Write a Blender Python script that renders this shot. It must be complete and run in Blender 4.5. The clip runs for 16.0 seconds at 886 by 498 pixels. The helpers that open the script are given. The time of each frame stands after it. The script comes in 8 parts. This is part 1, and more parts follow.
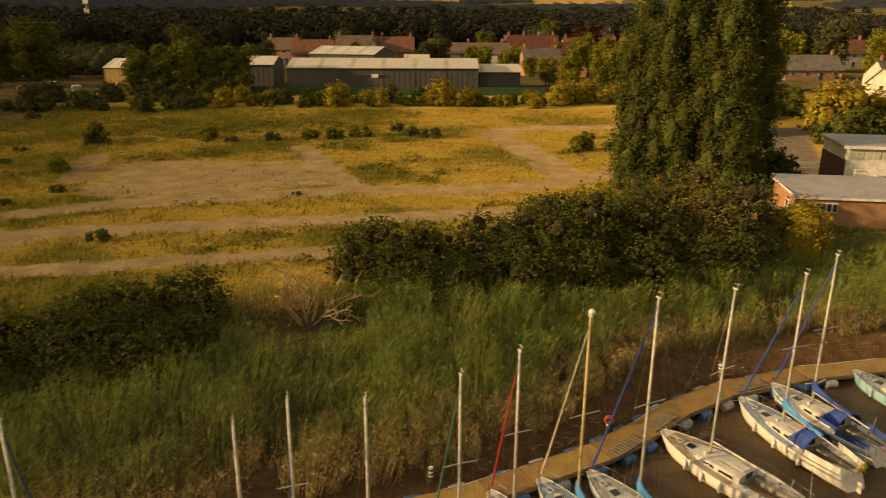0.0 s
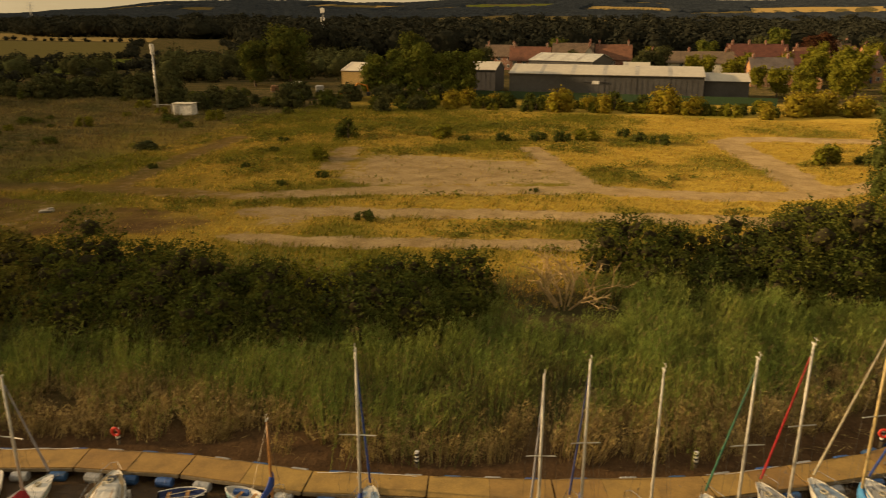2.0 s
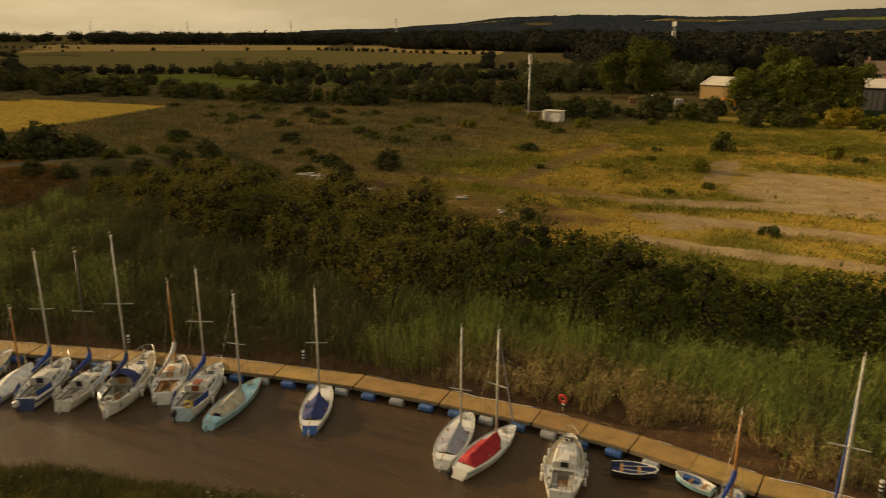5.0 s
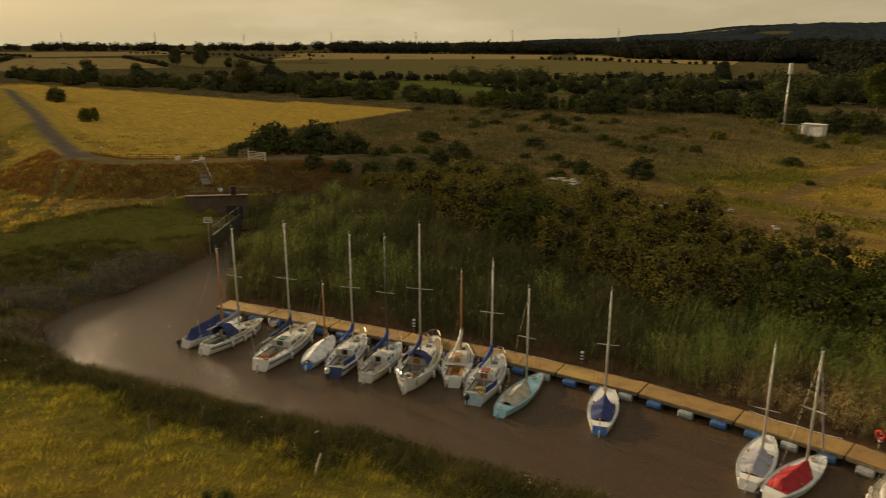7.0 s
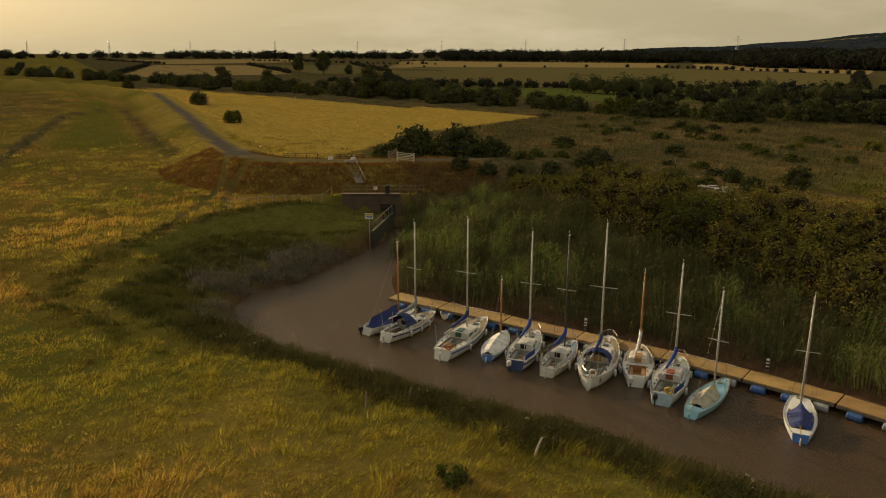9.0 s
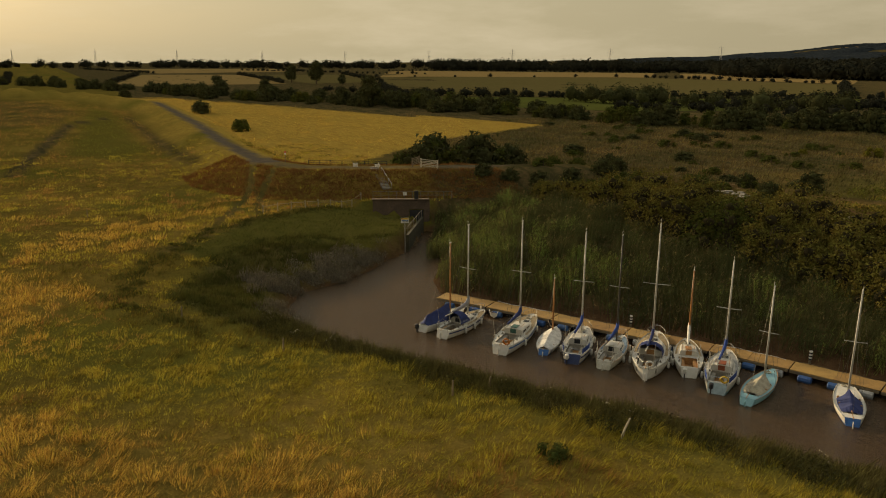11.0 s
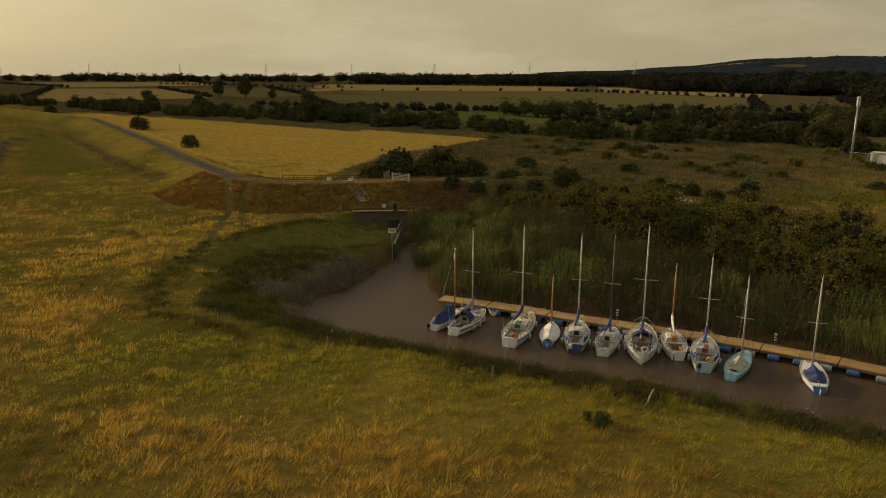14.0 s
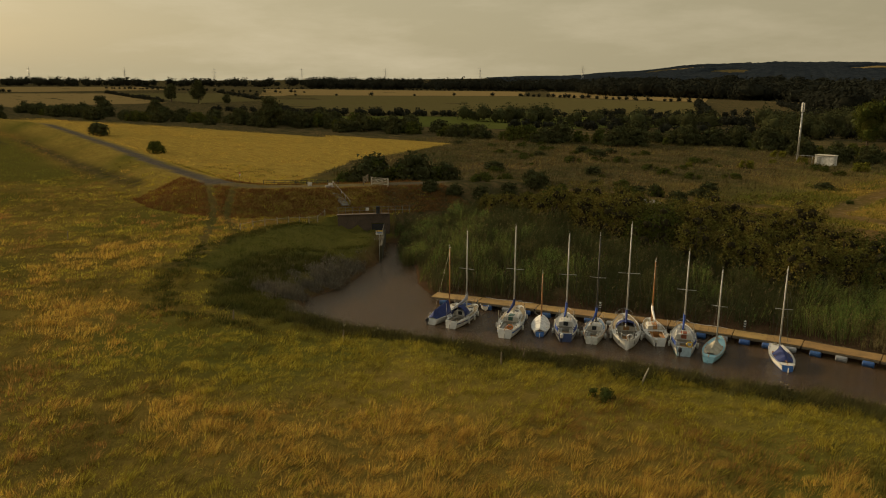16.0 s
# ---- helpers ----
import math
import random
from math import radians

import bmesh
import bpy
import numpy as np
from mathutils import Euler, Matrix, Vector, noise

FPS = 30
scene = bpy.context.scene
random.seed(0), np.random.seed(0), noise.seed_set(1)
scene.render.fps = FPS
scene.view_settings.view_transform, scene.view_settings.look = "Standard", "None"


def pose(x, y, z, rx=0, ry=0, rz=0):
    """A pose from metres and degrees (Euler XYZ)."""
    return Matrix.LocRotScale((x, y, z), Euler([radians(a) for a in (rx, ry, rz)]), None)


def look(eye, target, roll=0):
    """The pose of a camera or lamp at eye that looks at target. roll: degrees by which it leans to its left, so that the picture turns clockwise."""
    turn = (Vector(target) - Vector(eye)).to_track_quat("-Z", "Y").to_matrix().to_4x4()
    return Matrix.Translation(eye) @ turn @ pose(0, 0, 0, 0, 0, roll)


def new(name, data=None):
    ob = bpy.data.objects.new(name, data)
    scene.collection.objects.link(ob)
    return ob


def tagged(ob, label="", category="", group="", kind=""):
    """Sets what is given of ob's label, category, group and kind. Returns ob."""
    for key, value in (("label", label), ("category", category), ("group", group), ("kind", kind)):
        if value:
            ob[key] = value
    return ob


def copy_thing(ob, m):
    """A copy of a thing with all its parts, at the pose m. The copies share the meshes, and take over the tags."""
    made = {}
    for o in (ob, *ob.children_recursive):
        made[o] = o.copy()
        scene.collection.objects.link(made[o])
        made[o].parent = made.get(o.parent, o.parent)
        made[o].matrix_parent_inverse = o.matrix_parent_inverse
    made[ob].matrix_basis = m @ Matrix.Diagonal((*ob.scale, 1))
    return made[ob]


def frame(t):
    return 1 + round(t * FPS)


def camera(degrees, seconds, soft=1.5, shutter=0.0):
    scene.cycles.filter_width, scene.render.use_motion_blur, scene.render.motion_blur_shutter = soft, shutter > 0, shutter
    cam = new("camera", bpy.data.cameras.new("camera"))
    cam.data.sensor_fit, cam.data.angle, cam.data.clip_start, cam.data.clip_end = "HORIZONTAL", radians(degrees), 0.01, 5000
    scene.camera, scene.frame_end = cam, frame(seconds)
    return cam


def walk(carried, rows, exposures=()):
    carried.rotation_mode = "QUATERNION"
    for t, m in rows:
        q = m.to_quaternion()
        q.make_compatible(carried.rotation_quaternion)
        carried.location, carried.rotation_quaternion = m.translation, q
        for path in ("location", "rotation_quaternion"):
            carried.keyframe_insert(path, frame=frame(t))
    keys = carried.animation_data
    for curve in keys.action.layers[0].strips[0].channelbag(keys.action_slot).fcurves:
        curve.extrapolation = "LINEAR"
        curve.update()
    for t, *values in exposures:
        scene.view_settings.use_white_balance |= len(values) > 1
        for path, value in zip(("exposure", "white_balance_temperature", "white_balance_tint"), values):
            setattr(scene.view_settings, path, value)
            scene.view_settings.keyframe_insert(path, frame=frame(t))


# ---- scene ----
cam = camera(61.5, 16.0, 1.05, 0.4)
METRES, EYE, TILT, LEAN, TURN = 51.1, 21.0, 2.1, 0.0, 0.0
EXPOSURES = [(0.0, 0.32, 9300, 15.0), (2.0, 0.36, 9200, 15.5), (4.2, 0.33, 8700, 14.0), (7.5, 0.26, 7450, 10.5), (10.0, 0.2, 7250, 9.5), (12.5, 0.11, 7150, 9.0), (16.0, 0.07, 7100, 8.5)]
ROWS = [
    (0.0, 0.0, 0.0, 0.0, 0.08, -19.89, -0.22),
    (0.5, -0.0244, -0.0205, -0.0013, 3.77, -19.74, -0.06),
    (1.0, -0.0484, -0.04, -0.0033, 7.43, -19.57, 0.07),
    (1.5, -0.0719, -0.0585, -0.0056, 11.16, -19.4, 0.24),
    (2.0, -0.0964, -0.0777, -0.007, 14.96, -19.22, 0.38),
    (2.5, -0.1206, -0.0968, -0.0085, 18.87, -19.02, 0.51),
    (3.0, -0.1441, -0.1163, -0.0096, 22.86, -18.81, 0.71),
    (3.5, -0.168, -0.1365, -0.0099, 26.88, -18.61, 0.83),
    (4.0, -0.1913, -0.1566, -0.0111, 30.98, -18.36, 0.97),
    (6.5, -0.294, -0.2682, -0.0184, 51.16, -17.0, 1.57),
    (7.0, -0.3102, -0.2939, -0.0193, 55.14, -16.72, 1.68),
    (7.5, -0.3233, -0.3219, -0.0204, 58.54, -16.45, 1.72),
    (8.0, -0.3334, -0.3511, -0.0219, 60.99, -16.21, 1.81),
    (8.5, -0.3431, -0.3807, -0.0237, 62.42, -16.03, 1.81),
    (9.0, -0.3498, -0.4108, -0.025, 63.11, -15.87, 1.8),
    (9.5, -0.3536, -0.4413, -0.0253, 63.31, -15.71, 1.79),
    (10.0, -0.3546, -0.4729, -0.0244, 63.16, -15.55, 1.75),
    (12.5, -0.3346, -0.6312, -0.0092, 59.07, -14.76, 1.62),
    (13.0, -0.3292, -0.6632, -0.0049, 58.04, -14.62, 1.56),
    (13.5, -0.3237, -0.695, 0.0001, 57.04, -14.5, 1.53),
    (14.0, -0.3186, -0.7255, 0.0046, 56.05, -14.41, 1.51),
    (14.5, -0.3128, -0.7562, 0.0089, 55.06, -14.34, 1.48),
    (15.0, -0.3067, -0.7873, 0.0131, 54.08, -14.29, 1.44),
    (15.5, -0.2996, -0.8183, 0.0169, 53.14, -14.24, 1.41),
    (16.0, -0.2924, -0.8484, 0.0202, 52.28, -14.18, 1.36),
]
walk(cam, [(t, pose(0, 0, EYE, TILT, LEAN, TURN) @ pose(METRES * x, METRES * y, METRES * z, 90 + pitch, roll, yaw)) for t, x, y, z, yaw, pitch, roll in ROWS], EXPOSURES)

# ---------------- world, sun ----------------
SUN_YAW, SUN_ELEV = 104.0, 15.0          # where the sun stands, as the camera counts its yaw
sd = Vector((-math.sin(radians(SUN_YAW)) * math.cos(radians(SUN_ELEV)), math.cos(radians(SUN_YAW)) * math.cos(radians(SUN_ELEV)), math.sin(radians(SUN_ELEV))))
world = bpy.data.worlds.new("world")
scene.world = world
world.use_nodes = True
wt = world.node_tree
wt.nodes.clear()
w_out = wt.nodes.new("ShaderNodeOutputWorld")
w_bg = wt.nodes.new("ShaderNodeBackground")
w_sky = wt.nodes.new("ShaderNodeTexSky")
w_sky.sky_type = "NISHITA"
w_sky.sun_disc = False
w_sky.sun_elevation = radians(SUN_ELEV)
w_sky.sun_rotation = math.atan2(sd.x, sd.y)
w_sky.air_density, w_sky.dust_density, w_sky.ozone_density = 1.0, 4.0, 0.6
# a thin high haze with soft cloud streaks over the clear sky
w_tc = wt.nodes.new("ShaderNodeTexCoord")
w_map = wt.nodes.new("ShaderNodeMapping")
w_map.inputs["Scale"].default_value = (2.0, 2.0, 9.0)
w_no = wt.nodes.new("ShaderNodeTexNoise")
w_no.inputs["Scale"].default_value = 1.6
w_no.inputs["Detail"].default_value = 7
w_no.inputs["Roughness"].default_value = 0.6
w_rr = wt.nodes.new("ShaderNodeMapRange")
w_rr.inputs["From Min"].default_value, w_rr.inputs["From Max"].default_value = 0.42, 0.75
w_rr.inputs["To Min"].default_value, w_rr.inputs["To Max"].default_value = 0.86, 0.93
w_mix = wt.nodes.new("ShaderNodeMixRGB")
w_haze = wt.nodes.new("ShaderNodeMixRGB")
w_haze.inputs["Color1"].default_value, w_haze.inputs["Color2"].default_value = (7.3, 6.5, 4.4, 1), (8.8, 7.8, 5.55, 1)
w_r2 = wt.nodes.new("ShaderNodeMapRange")
w_r2.inputs["From Min"].default_value, w_r2.inputs["From Max"].default_value = 0.48, 0.7
wt.links.new(w_tc.outputs["Generated"], w_map.inputs["Vector"])
wt.links.new(w_map.outputs[0], w_no.inputs["Vector"])
wt.links.new(w_no.outputs["Fac"], w_rr.inputs["Value"])
wt.links.new(w_rr.outputs[0], w_mix.inputs["Fac"])
wt.links.new(w_no.outputs["Fac"], w_r2.inputs["Value"])
wt.links.new(w_r2.outputs[0], w_haze.inputs["Fac"])
# the haze is brighter towards the sun
w_dot = wt.nodes.new("ShaderNodeVectorMath")
w_dot.operation = "DOT_PRODUCT"
w_dot.inputs[1].default_value = (sd.x, sd.y, 0.0)
w_fall = wt.nodes.new("ShaderNodeMapRange")
w_fall.inputs["From Min"].default_value, w_fall.inputs["From Max"].default_value = -0.2, 1.0
w_fall.inputs["To Min"].default_value, w_fall.inputs["To Max"].default_value = 0.74, 1.12
# added brightness overhead, out of view, lifts the fill; cooler than the horizon haze
w_sep = wt.nodes.new("ShaderNodeSeparateXYZ")
w_up = wt.nodes.new("ShaderNodeMapRange")
w_up.inputs["From Min"].default_value, w_up.inputs["From Max"].default_value = 0.22, 0.75
w_high = wt.nodes.new("ShaderNodeMixRGB")
w_high.inputs["Color2"].default_value = (8.6, 9.0, 8.8, 1)
wt.links.new(w_tc.outputs["Generated"], w_sep.inputs[0])
wt.links.new(w_sep.outputs["Z"], w_up.inputs["Value"])
wt.links.new(w_up.outputs[0], w_high.inputs["Fac"])
wt.links.new(w_haze.outputs[0], w_high.inputs["Color1"])
w_mul = wt.nodes.new("ShaderNodeVectorMath")
w_mul.operation = "SCALE"
wt.links.new(w_tc.outputs["Generated"], w_dot.inputs[0])
wt.links.new(w_dot.outputs["Value"], w_fall.inputs["Value"])
wt.links.new(w_high.outputs[0], w_mul.inputs[0])
wt.links.new(w_fall.outputs[0], w_mul.inputs["Scale"])
wt.links.new(w_mul.outputs[0], w_mix.inputs["Color2"])
wt.links.new(w_sky.outputs[0], w_mix.inputs["Color1"])
wt.links.new(w_mix.outputs[0], w_bg.inputs["Color"])
w_bg.inputs["Strength"].default_value = 0.06
wt.links.new(w_bg.outputs[0], w_out.inputs["Surface"])
sun = new("sun", bpy.data.lights.new("sun", "SUN"))
sun.data.energy, sun.data.angle, sun.data.color = 4.6, radians(1.5), (1.0, 0.78, 0.5)
sun.matrix_world = look(sd * 100, (0, 0, 0))

# ---------------- materials ----------------
MATS = {}


def mat(name, colour, rough=0.7, metal=0.0, vary=0.25, scale=3.0, bump=0.0, second=None, island=0.0, objrand=0.0, fine=None, spec=0.4, trans=0.0, matte=0.0):
    """A principled surface whose colour wanders at two scales between colour and second."""
    if name in MATS:
        return MATS[name]
    m = bpy.data.materials.new(name)
    m.use_nodes = True
    nt = m.node_tree
    b = nt.nodes["Principled BSDF"]
    b.inputs["Roughness"].default_value = rough
    b.inputs["Metallic"].default_value = metal
    b.inputs["Specular IOR Level"].default_value = spec
    b.inputs["Diffuse Roughness"].default_value = matte
    tc = nt.nodes.new("ShaderNodeTexCoord")
    n1 = nt.nodes.new("ShaderNodeTexNoise")
    n1.inputs["Scale"].default_value = scale
    n1.inputs["Detail"].default_value = 6
    n1.inputs["Roughness"].default_value = 0.65
    n2 = nt.nodes.new("ShaderNodeTexNoise")
    n2.inputs["Scale"].default_value = fine or scale * 9
    n2.inputs["Detail"].default_value = 4
    nt.links.new(tc.outputs["Object"], n1.inputs["Vector"])
    nt.links.new(tc.outputs["Object"], n2.inputs["Vector"])
    second = second or tuple(c * 0.55 for c in colour)
    mix = nt.nodes.new("ShaderNodeMixRGB")
    mix.inputs["Color1"].default_value = (*colour, 1)
    mix.inputs["Color2"].default_value = (*second, 1)
    rr = nt.nodes.new("ShaderNodeMapRange")
    rr.inputs["From Min"].default_value, rr.inputs["From Max"].default_value = 0.4, 0.7
    nt.links.new(n1.outputs["Fac"], rr.inputs["Value"])
    nt.links.new(rr.outputs[0], mix.inputs["Fac"])
    hsv = nt.nodes.new("ShaderNodeHueSaturation")
    nt.links.new(mix.outputs[0], hsv.inputs["Color"])
    v = nt.nodes.new("ShaderNodeMapRange")
    v.inputs["From Min"].default_value, v.inputs["From Max"].default_value = 0.25, 0.75
    v.inputs["To Min"].default_value, v.inputs["To Max"].default_value = 1 - vary, 1 + vary
    nt.links.new(n2.outputs["Fac"], v.inputs["Value"])
    last = v.outputs[0]
    if island or objrand:
        if island:
            src = nt.nodes.new("ShaderNodeNewGeometry").outputs["Random Per Island"]
        else:
            src = nt.nodes.new("ShaderNodeObjectInfo").outputs["Random"]
        r = nt.nodes.new("ShaderNodeMapRange")
        k = island or objrand
        r.inputs["To Min"].default_value, r.inputs["To Max"].default_value = 1 - k, 1 + k
        nt.links.new(src, r.inputs["Value"])
        mu = nt.nodes.new("ShaderNodeMath")
        mu.operation = "MULTIPLY"
        nt.links.new(last, mu.inputs[0])
        nt.links.new(r.outputs[0], mu.inputs[1])
        last = mu.outputs[0]
        hu = nt.nodes.new("ShaderNodeMapRange")
        hu.inputs["To Min"].default_value, hu.inputs["To Max"].default_value = 0.5 - 0.05 * k, 0.5 + 0.05 * k
        nt.links.new(src, hu.inputs["Value"])
        nt.links.new(hu.outputs[0], hsv.inputs["Hue"])
    nt.links.new(last, hsv.inputs["Value"])
    nt.links.new(hsv.outputs[0], b.inputs["Base Color"])
    if bump:
        bp = nt.nodes.new("ShaderNodeBump")
        bp.inputs["Strength"].default_value = bump
        bp.inputs["Distance"].default_value = 0.05
        nt.links.new(n2.outputs["Fac"], bp.inputs["Height"])
        nt.links.new(bp.outputs[0], b.inputs["Normal"])
    if trans:
        # thin leaves let some light through
        t = nt.nodes.new("ShaderNodeBsdfTranslucent")
        nt.links.new(hsv.outputs[0], t.inputs["Color"])
        ms = nt.nodes.new("ShaderNodeMixShader")
        ms.inputs[0].default_value = trans
        nt.links.new(b.outputs[0], ms.inputs[1])
        nt.links.new(t.outputs[0], ms.inputs[2])
        nt.links.new(ms.outputs[0], nt.nodes["Material Output"].inputs["Surface"])
    MATS[name] = m
    return m


def leafmat(name, a, b, trans=0.08):
    return mat(name, a, 0.65, vary=0.3, scale=0.35, fine=2.0, second=b, island=0.35, trans=trans, spec=0.0, matte=1.0)


GEL = mat("gelcoat", (0.64, 0.62, 0.56), 0.35, vary=0.1, scale=1.2, second=(0.55, 0.52, 0.44), bump=0.02)
GELDECK = mat("gelcoat_deck", (0.58, 0.56, 0.5), 0.6, vary=0.15, scale=1.5, second=(0.44, 0.42, 0.36))
# cockpit mouldings coloured darker to carry the shade inside the well
WELL = mat("shaded_cockpit_moulding", (0.3, 0.28, 0.23), 0.8, vary=0.25, scale=2.5, second=(0.2, 0.18, 0.14))
NONSLIP_BLUE = mat("pale_blue_nonslip", (0.24, 0.33, 0.42), 0.9, vary=0.2, scale=3)
NONSLIP_TAN = mat("tan_nonslip", (0.34, 0.26, 0.15), 0.9, vary=0.2, scale=3)
NONSLIP_GREY = mat("grey_nonslip", (0.36, 0.36, 0.34), 0.9, vary=0.2, scale=3)
GRIME = mat("waterline_grime", (0.16, 0.12, 0.07), 0.9, vary=0.3, scale=2)
GELDIRTY = mat("weathered_gelcoat", (0.6, 0.58, 0.5), 0.6, vary=0.2, scale=1.1, second=(0.36, 0.33, 0.24))
NAVY = mat("navy_paint", (0.025, 0.045, 0.14), 0.4, vary=0.2, scale=2)
BLUE = mat("blue_paint", (0.03, 0.14, 0.42), 0.4, vary=0.2, scale=2)
TURQ = mat("turquoise_paint", (0.24, 0.46, 0.52), 0.5, vary=0.15, scale=1.5, second=(0.2, 0.38, 0.43))
PALEBLUE = mat("pale_blue_paint", (0.42, 0.54, 0.58), 0.5, vary=0.15, scale=1.5)
NAVYCANVAS = mat("navy_canvas", (0.03, 0.045, 0.15), 0.9, vary=0.3, scale=2, bump=0.3)
BLUECANVAS = mat("blue_canvas", (0.025, 0.065, 0.27), 0.9, vary=0.3, scale=2, bump=0.3)
SKYCANVAS = mat("bright_blue_canvas", (0.05, 0.27, 0.55), 0.9, vary=0.25, scale=2, bump=0.3)
REDCANVAS = mat("red_canvas", (0.36, 0.02, 0.025), 0.9, vary=0.25, scale=2, bump=0.3)
GREYCANVAS = mat("grey_canvas", (0.3, 0.3, 0.32), 0.9, vary=0.2, scale=2, bump=0.3, second=(0.2, 0.2, 0.24))
TANCANVAS = mat("tan_canvas", (0.42, 0.38, 0.28), 0.9, vary=0.2, scale=2, bump=0.3)
WHITECANVAS = mat("white_canvas", (0.68, 0.66, 0.6), 0.85, vary=0.12, scale=2, bump=0.3)
GREENCANVAS = mat("green_canvas", (0.03, 0.14, 0.09), 0.9, vary=0.25, scale=2)
ALU = mat("mast_aluminium", (0.56, 0.54, 0.47), 0.55, metal=0.15, vary=0.08, scale=2)
STEEL = mat("stainless_steel", (0.6, 0.6, 0.58), 0.25, metal=1.0, vary=0.05)
WIRE = mat("rigging_wire", (0.16, 0.15, 0.13), 0.5, metal=0.7, vary=0.1)
SPAR = mat("varnished_spar", (0.42, 0.19, 0.06), 0.4, vary=0.2, scale=3)
TEAK = mat("varnished_timber", (0.38, 0.2, 0.07), 0.5, vary=0.25, scale=4, second=(0.25, 0.12, 0.04))
RUBBER = mat("dark_rubber", (0.03, 0.03, 0.032), 0.7, vary=0.2)
WINDOW = mat("smoked_window", (0.02, 0.024, 0.03), 0.1, vary=0.1, spec=0.6)
FENDER = mat("fender_white", (0.68, 0.66, 0.6), 0.5, vary=0.1)
ORANGE = mat("lifebuoy_orange", (0.65, 0.2, 0.02), 0.6, vary=0.15)
YELLOW = mat("yellow_plastic", (0.65, 0.42, 0.03), 0.6, vary=0.15)
RED = mat("red_plastic", (0.55, 0.04, 0.025), 0.6, vary=0.15)
DECKING = mat("pontoon_board", (0.3, 0.18, 0.055), 0.9, vary=0.22, scale=0.9, fine=14, second=(0.2, 0.12, 0.04), objrand=0.14, bump=0.2)
OLDWOOD = mat("grey_timber", (0.2, 0.16, 0.1), 0.9, vary=0.3, scale=3, second=(0.12, 0.09, 0.06))
PALEWOOD = mat("pale_timber", (0.58, 0.52, 0.4), 0.8, vary=0.2, scale=3)
BARRELBLUE = mat("barrel_blue", (0.03, 0.1, 0.27), 0.5, vary=0.2, scale=2, objrand=0.2)
BARRELGREY = mat("barrel_grey", (0.3, 0.31, 0.31), 0.5, vary=0.2, scale=2, objrand=0.2)
WHITEPAINT = mat("white_paint", (0.75, 0.73, 0.68), 0.6, vary=0.1, scale=2)
BARK = mat("bark", (0.12, 0.085, 0.055), 0.9, vary=0.3, scale=2, bump=0.5)
SHADETWIGS = mat("shaded_twigs", (0.05, 0.043, 0.024), 1.0, vary=0.4, scale=2, spec=0.0, matte=1.0)
DEADBARK = mat("dead_wood", (0.44, 0.3, 0.14), 0.9, vary=0.25, scale=2)
CONCRETE = mat("concrete", (0.26, 0.24, 0.2), 0.9, vary=0.25, scale=1, second=(0.16, 0.145, 0.12), bump=0.2)
HEDGELEAF = leafmat("hawthorn_leaf", (0.066, 0.082, 0.02), (0.125, 0.118, 0.026))
POPLARLEAF = leafmat("poplar_leaf", (0.068, 0.085, 0.023), (0.11, 0.112, 0.03))
OLIVELEAF = leafmat("olive_leaf", (0.15, 0.15, 0.024), (0.22, 0.19, 0.03))
YELLOWLEAF = leafmat("yellowing_leaf", (0.25, 0.2, 0.03), (0.24, 0.165, 0.03))
# hedge leaf in a lighter olive brown, golden light put into its colour
HEDGELIT = leafmat("lit_hedge_leaf", (0.128, 0.122, 0.03), (0.225, 0.165, 0.042))
DARKLEAF = leafmat("dark_leaf", (0.06, 0.066, 0.028), (0.094, 0.092, 0.036))
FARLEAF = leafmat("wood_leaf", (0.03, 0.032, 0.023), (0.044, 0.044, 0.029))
REEDGREEN = leafmat("reed_green", (0.175, 0.235, 0.06), (0.275, 0.285, 0.075), 0.2)
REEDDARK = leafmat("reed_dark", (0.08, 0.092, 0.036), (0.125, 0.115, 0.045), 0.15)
REEDDRY = leafmat("reed_dry", (0.44, 0.32, 0.145), (0.32, 0.225, 0.09))
REEDBROWN = leafmat("reed_brown", (0.13, 0.09, 0.04), (0.2, 0.14, 0.06))
REEDFLOWER = leafmat("reed_plume", (0.25, 0.19, 0.09), (0.2, 0.155, 0.07), 0.2)
GRASSGOLD = leafmat("grass_golden", (0.51, 0.345, 0.08), (0.43, 0.265, 0.058), 0.3)
GRASSOLIVE = leafmat("grass_olive", (0.13, 0.112, 0.025), (0.21, 0.16, 0.036), 0.25)
GRASSRUSSET = leafmat("grass_russet", (0.36, 0.2, 0.06), (0.28, 0.15, 0.045), 0.35)
GRASSGREEN = leafmat("grass_green", (0.31, 0.26, 0.04), (0.42, 0.325, 0.054), 0.3)
WEEDS = leafmat("weed_leaf", (0.16, 0.16, 0.03), (0.24, 0.2, 0.04), 0.15)
SCRUBGREY = leafmat("saltmarsh_leaf", (0.18, 0.155, 0.11), (0.25, 0.215, 0.16))
ROUGHGRASS = mat("rough_grass", (0.1, 0.098, 0.034), 0.7, vary=0.3, scale=0.06, fine=1.5, second=(0.3, 0.205, 0.08), island=0.4, trans=0.08, spec=0.04, matte=1.0)
BANKWEED = leafmat("bank_weed", (0.105, 0.1, 0.034), (0.155, 0.13, 0.048))
SHORTGRASS = leafmat("short_grass", (0.085, 0.095, 0.022), (0.11, 0.11, 0.027), 0.15)
SCRUBGREEN = leafmat("nettle_leaf", (0.05, 0.05, 0.02), (0.09, 0.078, 0.032))

# ---------------- tools ----------------
rng = np.random.default_rng(7)


